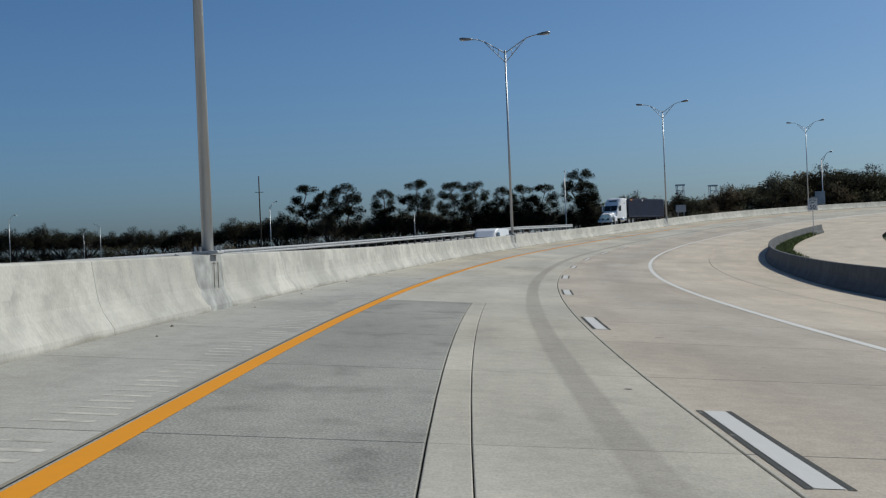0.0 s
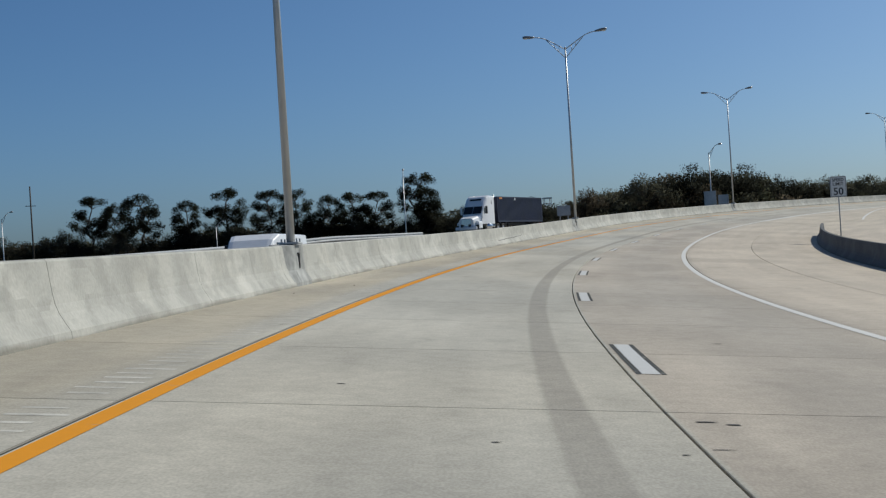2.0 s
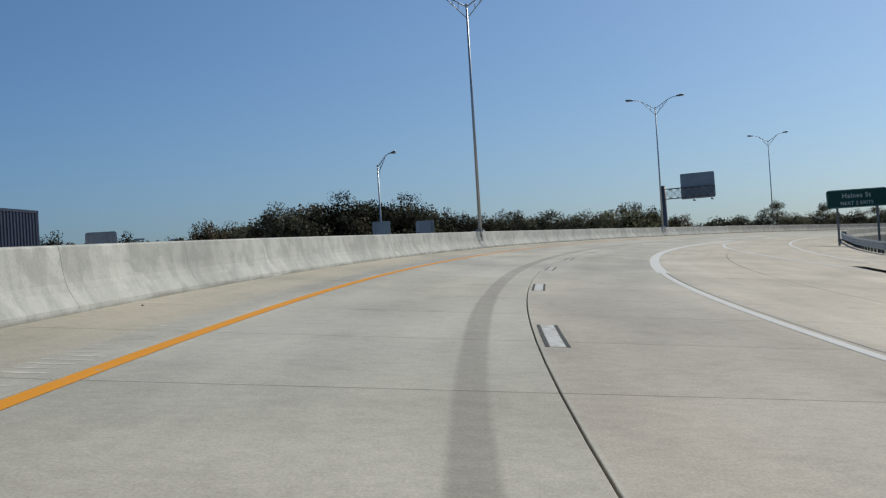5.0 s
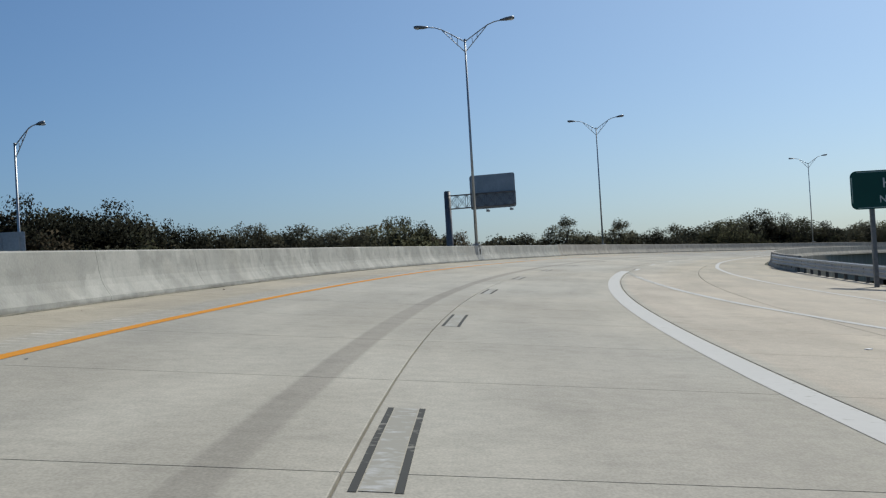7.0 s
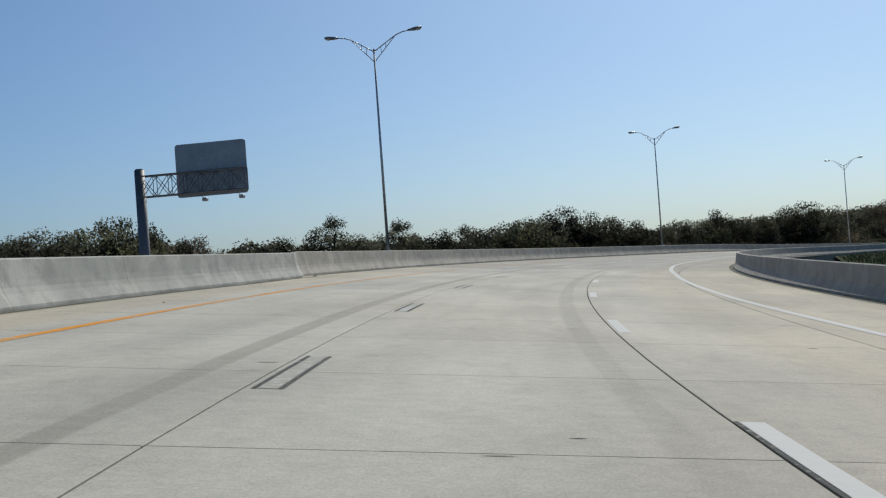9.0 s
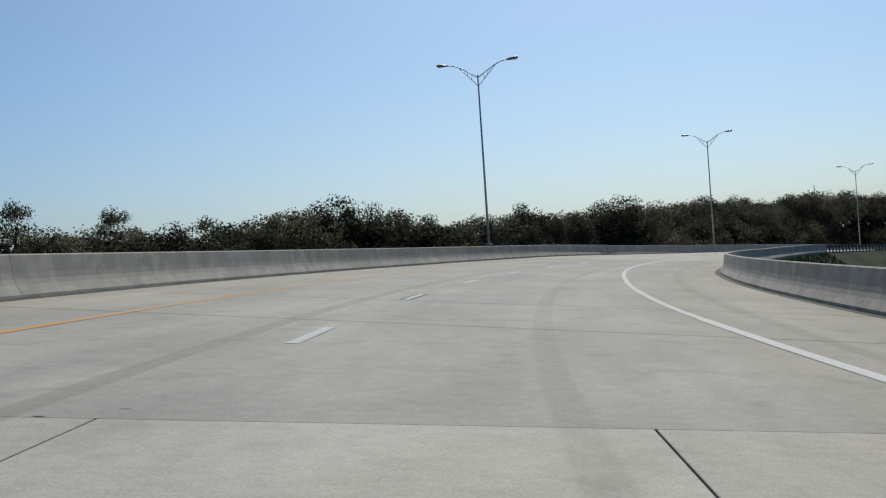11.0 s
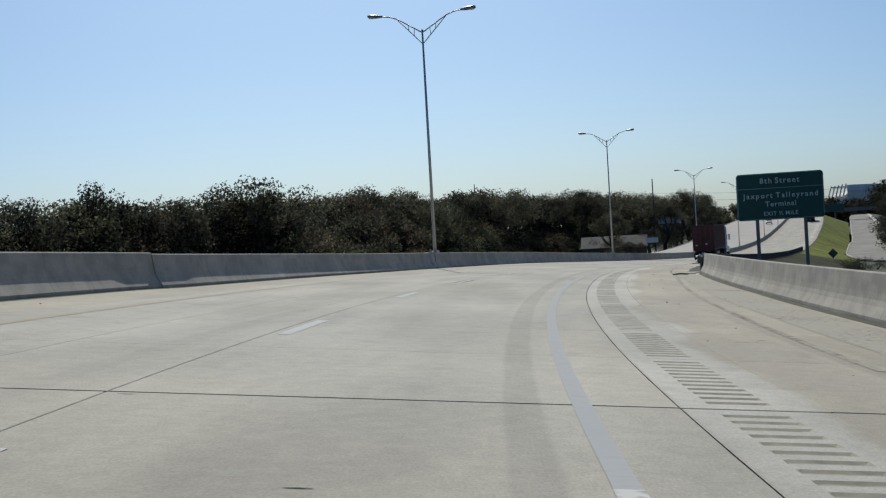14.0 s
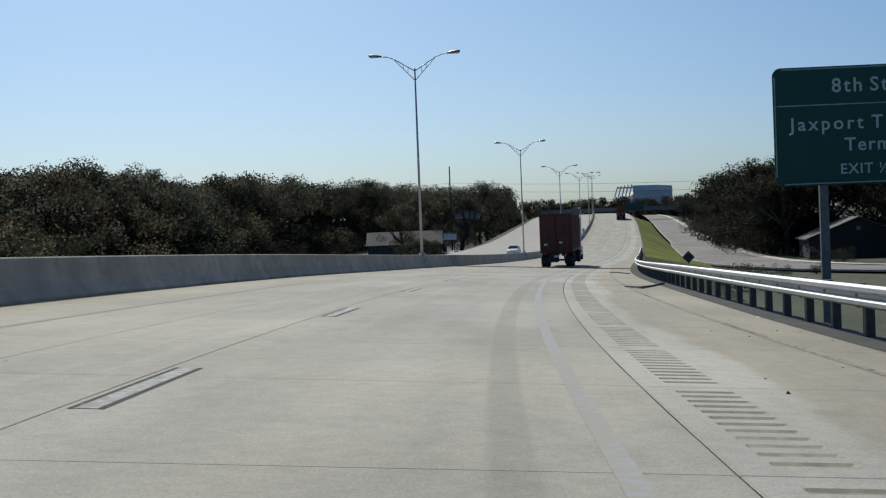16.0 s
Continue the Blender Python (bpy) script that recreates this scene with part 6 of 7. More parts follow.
def truck(m, mat, label, length=12.19, marks=False):
    """A tractor with a container on a skeletal trailer; +y is ahead, origin under the trailer's tail."""
    t = tagged(empty("container_truck", m), label, "truck", "container trucks")
    body = container(t, mat, length, 0.0, h=2.6 if marks else 2.9)
    bm = bmesh.new()
    for sx in (-0.45, 0.45):
        box(bm, 0.12, length - 0.3, 0.30, Matrix.Translation((sx, length / 2, 0.98)))
    for y in np.arange(0.3, length, 1.6):
        box(bm, 2.2, 0.12, 0.12, Matrix.Translation((0, float(y), 1.10)))
    part("trailer_frame", bm, M_CHASSIS, t)
    bm = bmesh.new()
    box(bm, 2.3, 0.10, 0.14, Matrix.Translation((0, -0.05, 0.55)), 0.02)
    for sx in (-0.6, 0.6):
        box(bm, 0.10, 0.10, 0.5, Matrix.Translation((sx, -0.03, 0.8)))
    bumper = part("rear_bumper", bm, M_CHASSIS, t)
    for sx in (-1, 1):
        bm = bmesh.new()
        box(bm, 0.24, 0.05, 0.12, Matrix.Translation((sx * 0.82, -0.12, 1.02)), 0.02)
        part("tail_light", bm, M_REDLAMP, bumper)
        bm = bmesh.new()
        box(bm, 0.62, 0.02, 0.55, Matrix.Translation((sx * 0.88, 0.35, 0.52)))
        part("mud_flap", bm, M_CHASSIS, t)
        for y in (1.25, 2.5):
            wheel(sx * 1.08, y, 0.50, 0.26, t)
            wheel(sx * 0.76, y, 0.50, 0.26, t)
    bm = bmesh.new()
    box(bm, 0.34, 0.02, 0.17, Matrix.Translation((0, -0.115, 0.82)))
    part("number_plate", bm, M_SIGNWHITE, bumper, "plain pale number plate")
    for sx in (-0.9, 0.9):
        bm = bmesh.new()
        box(bm, 0.14, 0.14, 0.75, Matrix.Translation((sx, length - 3.2, 0.62)))
        part("landing_leg", bm, M_CHASSIS, t)
    # the tractor
    y0 = length - 1.6
    bm = bmesh.new()
    for sx in (-0.42, 0.42):
        box(bm, 0.10, 7.4, 0.26, Matrix.Translation((sx, y0 + 3.3, 0.85)))
    part("tractor_frame", bm, M_CHASSIS, t)
    for sx in (-1, 1):
        for y in (y0 + 0.3, y0 + 1.6):
            wheel(sx * 1.08, y, 0.50, 0.26, t)
            wheel(sx * 0.76, y, 0.50, 0.26, t)
        wheel(sx * 1.05, y0 + 6.0, 0.50, 0.28, t)
        bm = bmesh.new()
        tube(bm, (sx * 1.0, y0 + 2.6, 0.75), (sx * 1.0, y0 + 4.1, 0.75), 0.31, n=16)
        part("fuel_tank", shade(bm), M_CHROME, t)
    c0 = length + 0.75
    def ring(y, w, zl, zh, r=0.22):
        pts = []
        for cx, cz, a0 in ((w / 2 - r, zh - r, 0), (-w / 2 + r, zh - r, 90), (-w / 2 + 0.05, zl + 0.05, 180), (w / 2 - 0.05, zl + 0.05, 270)):
            rr = r if a0 < 180 else 0.05
            for i in range(4):
                a = radians(a0 + 30 * i)
                pts.append((cx + rr * math.cos(a), y, cz + rr * math.sin(a)))
        return pts
    bm = bmesh.new()
    loft(bm, [ring(c0, 2.35, 0.95, 3.78), ring(c0 + 1.1, 2.38, 0.95, 3.82), ring(c0 + 1.55, 2.34, 0.95, 3.66, 0.38), ring(c0 + 2.0, 2.28, 0.95, 3.22, 0.42), ring(c0 + 2.32, 2.2, 0.95, 2.78, 0.3), ring(c0 + 2.85, 2.12, 0.95, 1.95, 0.2)])
    cab = part("cab", shade(bm, False), M_WHITEPAINT, t, "glossy white sleeper cab")
    bm = bmesh.new()
    loft(bm, [ring(c0 + 2.8, 2.0, 0.8, 1.88, 0.25), ring(c0 + 3.7, 1.85, 0.75, 1.70, 0.3), ring(c0 + 4.35, 1.6, 0.72, 1.55, 0.35)])
    part("hood", shade(bm, False), M_WHITEPAINT, t)
    bm = bmesh.new()
    for x0, x1 in ((-0.95, -0.03), (0.03, 0.95)):
        vs = [bm.verts.new(p) for p in ((x0, c0 + 2.81, 2.0), (x1, c0 + 2.83, 2.0), (x1, c0 + 2.38, 2.71), (x0, c0 + 2.36, 2.70))]
        bm.faces.new(vs)
    bmesh.ops.translate(bm, vec=(0, 0.03, 0.03), verts=bm.verts[:])
    ext = bmesh.ops.extrude_face_region(bm, geom=bm.faces[:])
    bmesh.ops.translate(bm, vec=(0, -0.05, -0.03), verts=[g for g in ext["geom"] if isinstance(g, bmesh.types.BMVert)])
    bmesh.ops.recalc_face_normals(bm, faces=bm.faces[:])
    part("windscreen", bm, M_GLASS, cab)
    bm = bmesh.new()
    box(bm, 1.25, 0.06, 0.24, Matrix.Translation((0, c0 + 1.83, 3.42)) @ Matrix.Rotation(radians(44), 4, "X"), 0.03)
    part("roof_vent", bm, M_GLASS, cab)
    for sx in (-1, 1):
        bm = bmesh.new()
        box(bm, 0.04, 0.72, 0.58, Matrix.Translation((sx * 1.13, c0 + 1.95, 2.30)), 0.015)
        part("side_window", bm, M_GLASS, cab)
        bm = bmesh.new()
        box(bm, 0.04, 0.34, 0.40, Matrix.Translation((sx * 1.165, c0 + 0.75, 3.10)), 0.015)
        part("sleeper_window", bm, M_GLASS, cab)
        bm = bmesh.new()
        box(bm, 0.20, 0.12, 0.75, Matrix.Translation((sx * 1.38, c0 + 2.35, 2.35)), 0.03)
        tube(bm, (sx * 1.1, c0 + 2.3, 2.65), (sx * 1.38, c0 + 2.35, 2.65), 0.02, n=6)
        part("mirror", bm, M_WHITEPAINT if sx > 0 else M_CHASSIS, cab)
        bm = bmesh.new()
        box(bm, 0.5, 0.12, 0.26, Matrix.Translation((sx * 0.72, c0 + 4.12, 1.0)), 0.04)
        part("headlight", bm, M_CHROME, t)
        bm = bmesh.new()
        loft(bm, [ring(c0 + 3.1, 0.5, 0.55, 1.25, 0.15), ring(c0 + 3.9, 0.5, 0.55, 1.25, 0.2)])
        bmesh.ops.translate(bm, vec=(sx * 0.95, 0, 0), verts=bm.verts[:])
        part("fender", bm, M_WHITEPAINT, t)
        bm = bmesh.new()
        tube(bm, (sx * 1.05, c0 - 0.15, 1.0), (sx * 1.05, c0 - 0.15, 3.9), 0.07, n=8)
        part("exhaust_stack", shade(bm), M_CHROME, t)
    bm = bmesh.new()
    box(bm, 1.1, 0.08, 0.75, Matrix.Translation((0, c0 + 4.34, 1.15)), 0.04)
    part("grille", bm, M_CHROME, t)
    bm = bmesh.new()
    box(bm, 2.3, 0.25, 0.32, Matrix.Translation((0, c0 + 4.38, 0.58)), 0.06)
    part("front_bumper", bm, M_WHITEPAINT, t)
    if marks:
        for y, z, w, h, mm in ((length - 0.9, 3.55, 0.7, 0.16, M_AMBER), (length - 4.6, 3.5, 0.22, 0.24, M_SIGNWHITE)):
            bm = bmesh.new()
            box(bm, 0.02, w, h, Matrix.Translation((-1.235, y, z)))
            part("marking", bm, mm, body, "plain bar of faded marking")
    else:
        for x, z in ((-0.78, 1.72), (0.35, 1.85)):
            bm = bmesh.new()
            box(bm, 0.24, 0.02, 0.14, Matrix.Translation((x, -0.14, z)))
            part("marking", bm, M_SIGNWHITE, body, "plain pale placard")
    return t


def car_body(profile, w):
    """Sections of a car from tail to nose: rows of (y, half width low, half width high, sill, belt, roof)."""
    secs = []
    for y, a, b, sill, belt, roof in profile:
        secs.append([(-a, y, sill), (-a * 1.02, y, (sill + belt) / 2), (-a * 0.97, y, belt), (-b, y, roof - 0.04), (-b * 0.8, y, roof), (b * 0.8, y, roof), (b, y, roof - 0.04),
                     (a * 0.97, y, belt), (a * 1.02, y, (sill + belt) / 2), (a, y, sill)])
    return secs


def car(m, mat, label, kind="car", group="cars"):
    c = tagged(empty(kind, m), label, kind, group)
    if kind == "van":
        L = [(0, 0.88, 0.80, 0.45, 1.15, 1.95), (0.15, 0.98, 0.88, 0.35, 1.2, 2.15), (3.6, 0.98, 0.88, 0.35, 1.2, 2.18), (4.1, 0.97, 0.80, 0.35, 1.2, 1.95), (4.7, 0.95, 0.72, 0.35, 1.15, 1.32), (5.5, 0.86, 0.7, 0.40, 0.95, 1.08)]
        gl, r, wy = [(3.75, 4.65, 1.30, 1.85)], 0.36, (1.0, 4.55)
    else:
        L = [(0, 0.72, 0.62, 0.45, 0.85, 0.98), (0.12, 0.84, 0.66, 0.30, 0.9, 1.05), (0.75, 0.88, 0.66, 0.25, 0.92, 1.10), (1.35, 0.88, 0.62, 0.25, 0.92, 1.42), (2.6, 0.88, 0.62, 0.25, 0.92, 1.44), (3.4, 0.88, 0.68, 0.25, 0.9, 1.02), (4.4, 0.82, 0.66, 0.28, 0.78, 0.86), (4.6, 0.70, 0.55, 0.4, 0.7, 0.76)]
        gl, r, wy = [(2.65, 3.35, 0.98, 1.40)], 0.32, (0.85, 3.75)
    bm = bmesh.new()
    loft(bm, car_body(L, 1.8))
    bmesh.ops.bevel(bm, geom=[e for e in bm.edges if e.is_manifold and e.calc_face_angle(0) > 0.6], offset=0.03, segments=1, affect="EDGES")
    body = part("body", bm, mat, c)
    top = L[3][5] - 0.02
    bm = bmesh.new()
    y0, y1, z0, z1 = gl[0]
    vs = [bm.verts.new(p) for p in ((-0.70, y1, z0), (0.70, y1, z0), (0.60, y0, z1), (-0.60, y0, z1))]
    bm.faces.new(vs)
    ext = bmesh.ops.extrude_face_region(bm, geom=bm.faces[:])
    bmesh.ops.translate(bm, vec=(0, 0.05, 0.05), verts=[g for g in ext["geom"] if isinstance(g, bmesh.types.BMVert)])
    bmesh.ops.recalc_face_normals(bm, faces=bm.faces[:])
    part("windscreen", bm, M_GLASS, body)
    for sx in (-1, 1):
        bm = bmesh.new()
        if kind == "van":
            box(bm, 0.03, 0.8, 0.5, Matrix.Translation((sx * 0.955, 3.75, 1.55)) @ Matrix.Rotation(radians(-7 * sx), 4, "Y"), 0.01)
        else:
            box(bm, 0.03, 1.7, 0.36, Matrix.Translation((sx * 0.79, 2.0, 1.17)) @ Matrix.Rotation(radians(-27 * sx), 4, "Y"), 0.01)
        part("side_window", bm, M_GLASS, body)
        bm = bmesh.new()
        box(bm, 0.26, 0.06, 0.13, Matrix.Translation((sx * 0.6, L[-1][0] - 0.01, 0.62 if kind != "van" else 0.85)), 0.02)
        part("headlight", bm, M_CHROME, body)
        bm = bmesh.new()
        box(bm, 0.22, 0.06, 0.14, Matrix.Translation((sx * 0.58, 0.0, 0.82)), 0.02)
        part("tail_light", bm, M_REDLAMP, body)
        for y in wy:
            wheel(sx * 0.80, y, r, 0.2, c)
    return c


truck(along(560.0, 1.6), M_RED, "truck with a faded red shipping container on the highway")
truck(along(835.0, 2.2, 0.0, 0.0), M_RED, "distant truck with a red container on the rise")


def facing(s, u, place=opposite):
    """A pose on the opposing road, facing the oncoming way."""
    v = place(s, u)
    w = place(s + 1, u)
    return pose(v.x, v.y, v.z, 0, 0, -math.degrees(head(s)) + 180)


truck(facing(206.5, -21.0), M_BLUE, "white truck with a dark blue shipping container on the opposing road", marks=True)
car(facing(116.0, -11.3) @ Matrix.Diagonal((1, 1, 0.84, 1)), M_WHITEPAINT, "white panel van on the opposing road", "van", "vans")
car(facing(662.0, -12.5), M_WHITEPAINT, "white car coming down the opposing road")
car(facing(840.0, -10.5), M_WHITEPAINT, "white car far off on the opposing road")
for i, (x, y, mm, what) in enumerate(((548, 386, M_SILVER, "silver car parked by the house"), (551.5, 387.5, M_DARKPAINT, "dark car parked by the house"), (555, 389, M_WHITEPAINT, "white car parked by the house"),
                                    (558.5, 390, M_SILVER, "silver car parked by the house"), (562, 391, M_DARKPAINT, "dark car parked by the house"))):
    car(pose(x, y - 14, GROUND + 0.1, 0, 0, 190 + i * 4), mm, what, "car", "parked cars")


# ---- litter on the shoulder ----
def tyre_shred(knots, label="black curled strip of tyre tread on the shoulder"):
    bm = bmesh.new()
    pts = [at(s, u, 0.02 + 0.025 * (i % 2)) for i, (s, u) in enumerate(knots)]
    for a, b in zip(pts[:-1], pts[1:]):
        n = (b - a).cross(Vector((0, 0, 1))).normalized()
        loft(bm, [[p + n * x + Vector((0, 0, z)) for x, z in ((-0.06, -0.02), (-0.04, 0.025), (0.04, 0.03), (0.06, -0.02))] for p in (a, b)])
    tagged(part("tyre_shred", bm, M_TYRE), label, "debris", "tyre shreds")


tyre_shred([(537.4, 6.0), (536.0, 6.5), (534.2, 7.04)])
tyre_shred([(503.2, 6.2), (501.4, 6.55), (504.5, 7.1), (508.4, 7.71)])
tyre_shred([(458.2, 6.95), (458.5, 7.2), (458.9, 7.5)])
for s, u, r in ((484.2, 7.45, 0.09), (224.3, 5.48, 0.10), (414.9, -2.1, 0.08), (414.6, -1.7, 0.06), (406.0, -0.6, 0.05), (480.4, 7.06, 0.06), (459.4, 7.9, 0.16), (470.0, -5.3, 0.07), (471.2, -5.25, 0.06)):
    bm = bmesh.new()
    bmesh.ops.create_icosphere(bm, subdivisions=1, radius=r * 0.62)
    rng = np.random.default_rng(int(s * 10))
    for q in bm.verts:
        q.co = Vector((q.co.x * (1 + 0.5 * rng.random()), q.co.y * (0.6 + 0.5 * rng.random()), max(0, q.co.z) * (0.2 + 0.35 * rng.random())))
    p = at(s, u, 0.004)
    tagged(part("litter_scrap", bm, M_SIGNWHITE, None, "", Matrix.Translation(p)), "crumpled white scrap of litter on the shoulder", "litter", "litter scraps")


def drain_inlet(s, u):
    """A slotted iron grate in a concrete apron at the shoulder's edge."""
    g = tagged(empty("drain_inlet", along(s, u)), "dark iron storm drain grate beside the barrier", "drain")
    bm = bmesh.new()
    for y in (-0.2, 0.2):
        box(bm, 1.1, 0.04, 0.02, Matrix.Translation((0, y, 0.0)))
    for x in (-0.53, 0.53):
        box(bm, 0.04, 0.40, 0.02, Matrix.Translation((x, 0, 0.0)))
    part("frame", bm, M_DARKSTEEL, g)
    for i in range(9):
        bm = bmesh.new()
        box(bm, 0.05, 0.38, 0.02, Matrix.Translation((-0.44 + 0.11 * i, 0, -0.002)))
        part("grate_bar", bm, M_DARKSTEEL, g)
    # flat black plate stands in for the unlit hollow under the bars
    bm = bmesh.new()
    box(bm, 1.02, 0.38, 0.008, Matrix.Translation((0, 0, -0.001)))
    part("dark_pit_plate", bm, M_BED, g)


drain_inlet(460.3, 7.3)


# ---- houses, poles and distance ----
M_SIDING = material("dull_siding", (0.13, 0.115, 0.10), 0.8, 0, 0.08)
# brown siding darkened further to carry the trees' shade
M_DARKSIDING = material("shaded_brown_siding", (0.03, 0.026, 0.024), 0.8, 0, 0.12)
M_ROOF = material("weathered_roof_shingle", (0.14, 0.13, 0.118), 0.9, 0, 0.15, (6.0, 0.5), 0.3)
M_WINDOW = material("window_glass", (0.03, 0.035, 0.04), 0.08)
M_TRIM = material("weathered_trim_paint", (0.25, 0.24, 0.225), 0.6)


def house(m, w, d, wall_h, roof_h, wall_mat, label):
    """A one-storey house with a gable roof; its ridge runs along x."""
    h = tagged(empty("house", m), label, "house")
    bm = bmesh.new()
    loft(bm, [[(x, -d / 2, 0), (x, -d / 2, wall_h), (x, 0, wall_h + roof_h - 0.15), (x, d / 2, wall_h), (x, d / 2, 0)] for x in (-w / 2, w / 2)])
    wall = part("wall", bm, wall_mat, h)
    for sy in (-1, 1):
        bm = bmesh.new()
        o = 0.5
        k = roof_h / (d / 2)
        a, b = (sy * (d / 2 + o), wall_h - o * k), (0, wall_h + roof_h)
        secs = [[(x, a[0], a[1]), (x, b[0], b[1]), (x, b[0], b[1] + 0.14), (x, a[0], a[1] + 0.14)] for x in (-w / 2 - 0.45, w / 2 + 0.45)]
        loft(bm, secs)
        roof = part("roof", bm, M_ROOF, h)
        bm = bmesh.new()
        box(bm, w + 0.9, 0.04, 0.2, Matrix.Translation((0, a[0] + sy * 0.02, a[1] + 0.07)))
        part("fascia", bm, M_TRIM, roof)
    n = int(w / 3.2)
    for i in range(n):
        x = -w / 2 + w * (i + 0.5) / n
        for sy in (-1, 1):
            if i == n // 2:
                bm = bmesh.new()
                box(bm, 0.95, 0.08, 2.05, Matrix.Translation((x, sy * (d / 2 + 0.02), 1.03)), 0.01)
                part("door", bm, M_TRIM, wall)
                continue
            bm = bmesh.new()
            box(bm, 1.3, 0.08, 1.2, Matrix.Translation((x, sy * (d / 2 + 0.01), 1.5)), 0.01)
            win = part("window", bm, M_TRIM, wall)
            for k in (-0.31, 0.31):
                bm = bmesh.new()
                box(bm, 0.54, 0.10, 1.04, Matrix.Translation((x + k, sy * (d / 2 + 0.012), 1.5)))
                part("pane", bm, M_WINDOW, win)
    for sx in (-1, 1):
        bm = bmesh.new()
        box(bm, 0.1, 0.6, 0.6, Matrix.Translation((sx * (w / 2 + 0.02), 0, wall_h + roof_h * 0.45)), 0.01)
        part("gable_vent", bm, M_TRIM, wall)
    return h


house(pose(484.0, 297.0, GROUND, 0, 0, 3), 11, 15, 3.2, 3.0, M_DARKSIDING, "dark one-storey house with a pale gable roof")
house(pose(528.0, 290.0, GROUND, 0, 0, 95), 12, 9, 2.9, 2.4, M_DARKSIDING, "dark house half hidden under trees")
house(pose(594.0, 393.0, GROUND, 0, 0, -80), 18.5, 11, 2.9, 3.0, M_SIDING, "low pale house below the highway")
house(pose(392.0, 296.0, GROUND, 0, 0, 5), 14, 9, 2.9, 2.5, M_SIDING, "low house behind the guardrail")


def utility_pole(x, y, top, arms=2):
    u = tagged(empty("utility_pole", pose(x, y, GROUND, 0, 0, 20)), "dark wooden utility pole with crossarms", "utility pole", "utility poles")
    hgt = top - GROUND
    bm = bmesh.new()
    tube(bm, (0, 0, 0), (0, 0, hgt), 0.22, 0.15, 10)
    part("pole", shade(bm), M_BARK, u)
    for k in range(arms):
        bm = bmesh.new()
        box(bm, 2.4, 0.12, 0.14, Matrix.Translation((0, 0.15, hgt - 4.5 - 1.6 * k)))
        arm = part("crossarm", bm, M_BARK, u)
        for sx in (-1.0, 0.0, 1.0):
            bm = bmesh.new()
            tube(bm, (sx, 0.15, hgt - 4.43 - 1.6 * k), (sx, 0.15, hgt - 4.2 - 1.6 * k), 0.05, 0.03, 6)
            part("insulator", bm, M_LENS, arm)
    return u


utility_pole(592.3, 380.6, 19.5)
utility_pole(689.0, 466.5, 25.5)
utility_pole(560.0, 268.0, 17.0)
utility_pole(-43.0, 380.0, 22.5, 1)


def wires(a, b, sag, n=3):
    w = tagged(empty("overhead_wire"), "thin dark overhead power lines crossing the highway", "power line")
    for k in range(n):
        cu = bpy.data.curves.new("wire", "CURVE")
        cu.dimensions, cu.bevel_depth, cu.bevel_resolution = "3D", 0.03, 1
        sp = cu.splines.new("POLY")
        sp.points.add(24)
        for i in range(25):
            t = i / 24
            p = Vector(a).lerp(Vector(b), t) + Vector((0, 0.8 * k, -1.9 * k - sag * 4 * t * (1 - t)))
            sp.points[i].co = (p.x, p.y, p.z, 1)
        cu.materials.append(M_SIGNBLACK)
        ob = new("wire", cu)
        ob.parent = w


wires((592.3, 380.6, 15.3), (560.0, 268.0, 13.5), 1.6)
wires((592.3, 380.6, 15.3), (689.0, 466.5, 20.0), 1.5, 2)


def board(x, y, z, w, h, turn, mat, label):
    g = tagged(empty("billboard", pose(x, y, GROUND, 0, 0, turn)), label, "billboard")
    bm = bmesh.new()
    box(bm, w, 0.15, h, Matrix.Translation((0, 0, z - GROUND)), 0.02)
    pan = part("panel", bm, mat, g)
    bm = bmesh.new()
    for zz in (-h / 2, h / 2):
        box(bm, w + 0.1, 0.2, 0.12, Matrix.Translation((0, 0, z - GROUND + zz)))
    part("frame", bm, M_DARKSTEEL, pan)
    for sx in (-w * 0.3, w * 0.3):
        bm = bmesh.new()
        box(bm, 0.2, 0.2, z - GROUND - h / 2, Matrix.Translation((sx, 0.15, (z - GROUND - h / 2) / 2)))
        part("post", bm, M_DARKSTEEL, g)


board(601.8, 378.0, 7.9, 6.4, 3.4, -80, M_ALU, "grey billboard among the trees")
board(561.6, 375.7, 2.1, 3.0, 1.5, -80, M_SIGNWHITE, "white roadside board near parked cars")


def lattice_tower(x, y, top, w):
    t = tagged(empty("lift_tower", pose(x, y, GROUND)), "far grey lattice tower above the trees", "tower", "far towers")
    h = top - GROUND
    for sx in (-w / 2, w / 2):
        for sy in (-w / 2, w / 2):
            bm = bmesh.new()
            tube(bm, (sx, sy, 0), (sx, sy, h), w * 0.06, n=6)
            part("leg", bm, M_HAZE, t)
    n = 6
    for i in range(n + 1):
        z = h * (0.4 + 0.6 * i / n)
        bm = bmesh.new()
        for sy in (-w / 2, w / 2):
            tube(bm, (-w / 2, sy, z), (w / 2, sy, z), w * 0.045, n=5)
            tube(bm, (sy, -w / 2, z), (sy, w / 2, z), w * 0.045, n=5)
            if i < n and i % 2 == 0:
                tube(bm, (-w / 2, sy, z), (w / 2, sy, z + h * 0.6 / n), w * 0.035, n=5)
        part("bracing", bm, M_HAZE, t)
    bm = bmesh.new()
    box(bm, w * 1.25, w * 1.25, w * 0.22, Matrix.Translation((0, 0, h)))
    part("head", bm, M_HAZE, t)


# distance haze put into the colour: far structures painted paler
M_HAZE = material("haze_pale_steel", (0.70, 0.67, 0.66), 0.8)
M_HAZE_PALE = material("distant_pale_concrete", (0.80, 0.78, 0.76), 0.8)
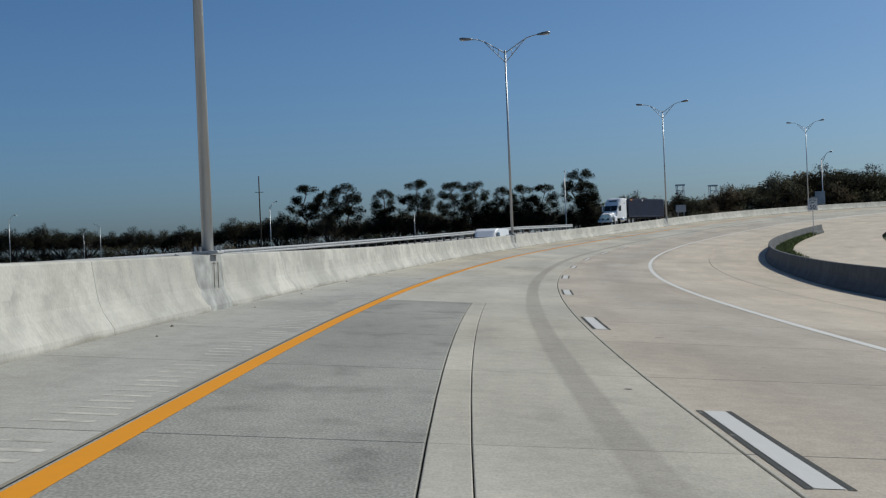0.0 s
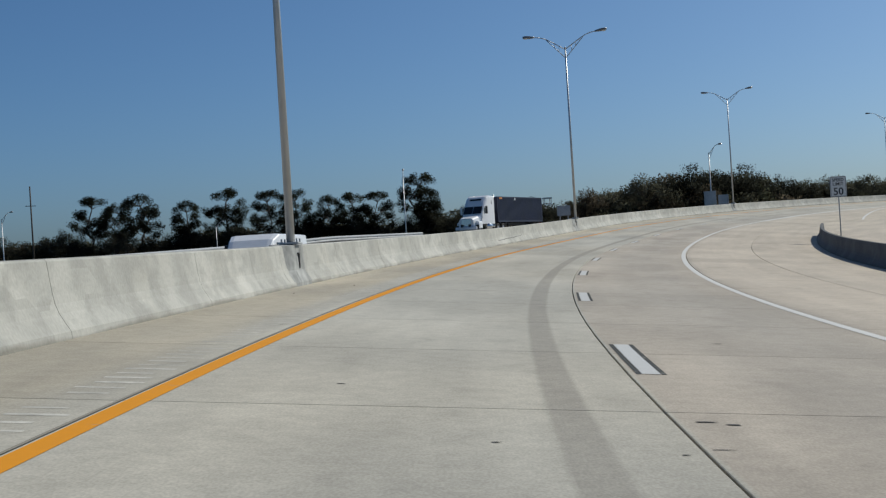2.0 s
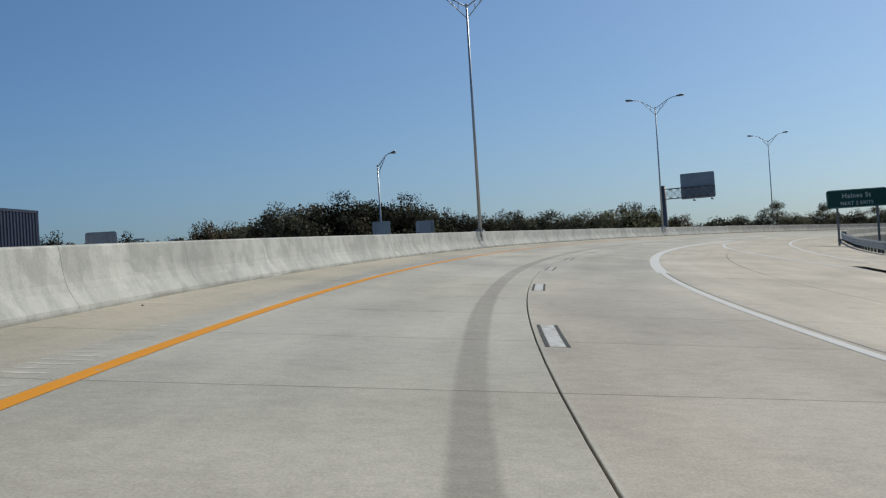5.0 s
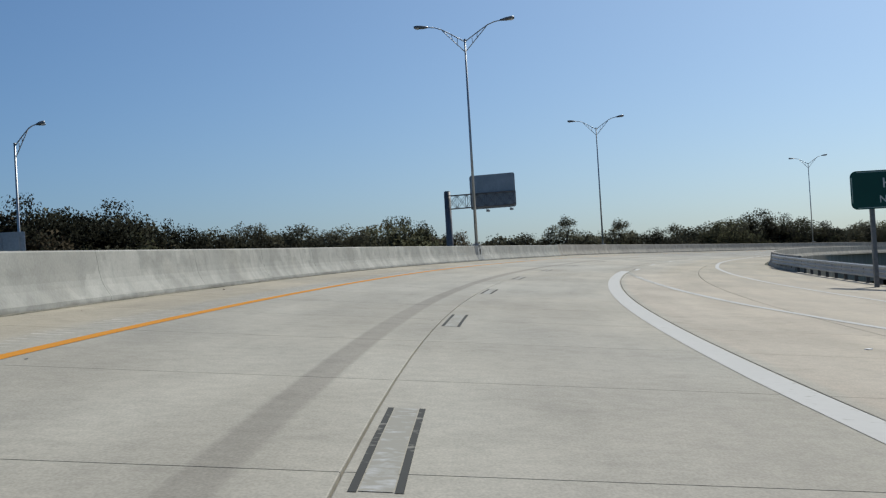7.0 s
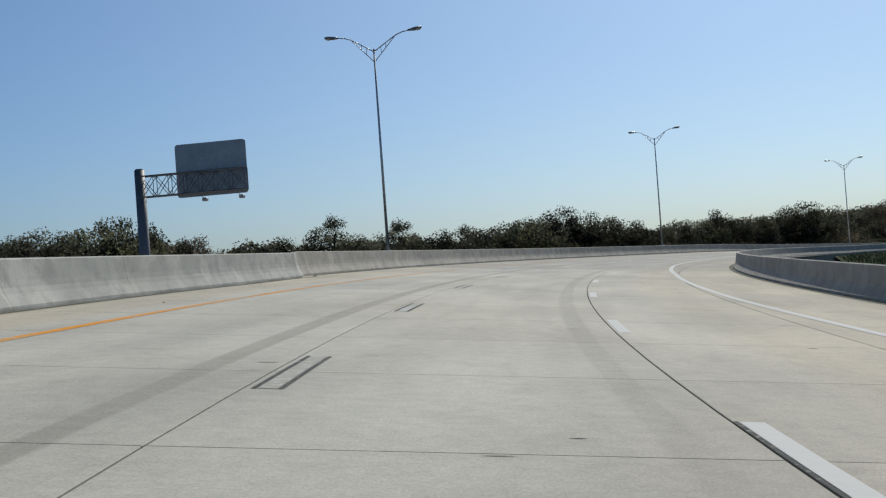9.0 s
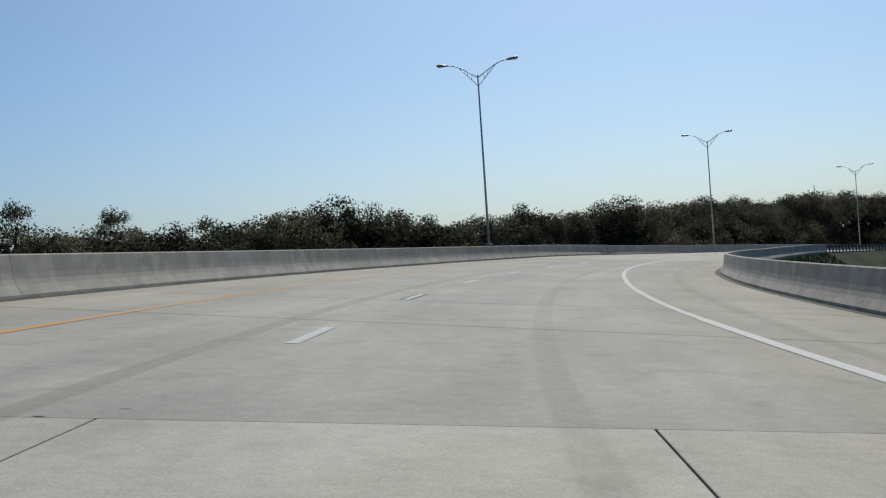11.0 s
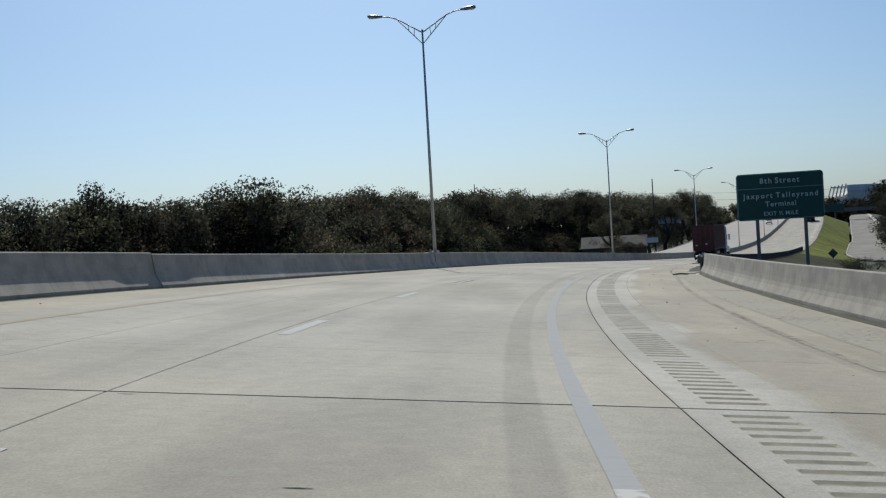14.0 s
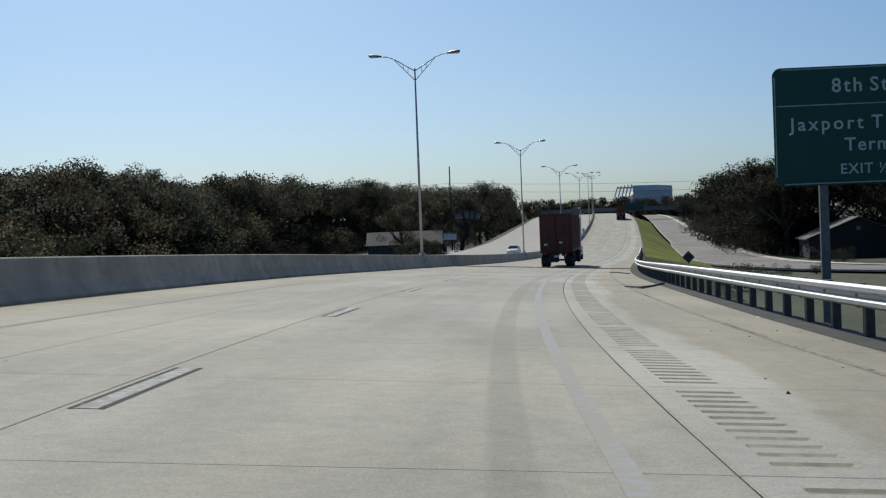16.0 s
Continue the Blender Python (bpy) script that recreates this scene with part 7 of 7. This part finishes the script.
lattice_tower(350.3, 1705.7, 66.0, 8.5)
lattice_tower(395.0, 1715.0, 64.0, 8.5)


def stadium():
    """A long stand seen end on, with an open steel end stand whose roof trusses rake upwards."""
    g = tagged(empty("stadium", pose(1640.0, 351.0, GROUND)), "hazy blue-grey stadium stand with white roof trusses", "stadium")
    bm = bmesh.new()
    loft(bm, [[(-30, y, 0), (-30, y, 33 + dz), (-26, y, 38.5 + dz), (34, y, 39.5 + dz), (38, y, 34 + dz), (38, y, 0)] for y, dz in ((-20.0, -1.6), (-6.0, -0.4), (19.0, 0.0))])
    part("grandstand", bm, M_HAZE, g)
    for z in (27.5, 33.0):
        bm = bmesh.new()
        box(bm, 0.8, 34.0, 1.3, Matrix.Translation((-30.5, -0.5, z)))
        part("concourse_band", bm, M_HAZE_PALE, g)
    bm = bmesh.new()
    loft(bm, [[(-34, y, 0), (-34, y, 24), (-8, y, 30 if y > 22 else 33), (-8, y, 0)] for y in (19.2, 28.0, 36.0)])
    part("end_stand", bm, M_HAZE, g)
    for k in range(5):
        y = 20.5 + k * 3.6
        bm = bmesh.new()
        tube(bm, (-34, y + 2.4, 27.0), (-30, y - 0.6, 39.6 - k * 0.5), 0.75, 0.6, 6)
        tube(bm, (-30, y - 0.6, 39.4 - k * 0.5), (-10, y - 0.6, 36.0), 0.6, 0.5, 6)
        part("roof_truss", bm, M_HAZE_PALE, g)
    bm = bmesh.new()
    loft(bm, [[(-31, y, 36.2), (-31, y, 37.0), (-12, y, 36.4), (-12, y, 35.6)] for y in (19.5, 34.5)])
    part("canopy", bm, M_HAZE_PALE, g)


stadium()


def overpass(s):
    """A low bridge that crosses beyond the crest, with a green sign on its side."""
    g = tagged(empty("overpass", along(s, 0.0)), "dark concrete overpass across the far road with a green sign", "bridge")
    z = 8.7 - at(s, 0.0).z
    bm = bmesh.new()
    box(bm, 78, 9.0, 0.9, Matrix.Translation((9, 4.5, z - 0.75)), 0.03)
    deck = part("deck", bm, M_GANTRY, g)
    for y in (0.1, 8.9):
        bm = bmesh.new()
        box(bm, 78, 0.25, 0.8, Matrix.Translation((9, y, z + 0.1)), 0.03)
        part("parapet", bm, M_GANTRY, deck)
    for x in (-24.0, -7.4, 11.5, 40.0):
        bm = bmesh.new()
        box(bm, 0.9, 6.0, z + 1.2, Matrix.Translation((x, 4.5, (z - 1.2) / 2 - 1.2)), 0.05)
        part("pier", bm, M_GANTRY, g)
    bm = bmesh.new()
    box(bm, 8.2, 0.12, 3.3, Matrix.Translation((11.6, -0.25, z + 0.7)), 0.02)
    part("sign_panel", bm, M_GREEN, g)


overpass(1052.0)


# ---- pieces of the road surface and its paint ----
build_markings()
build_slabs()
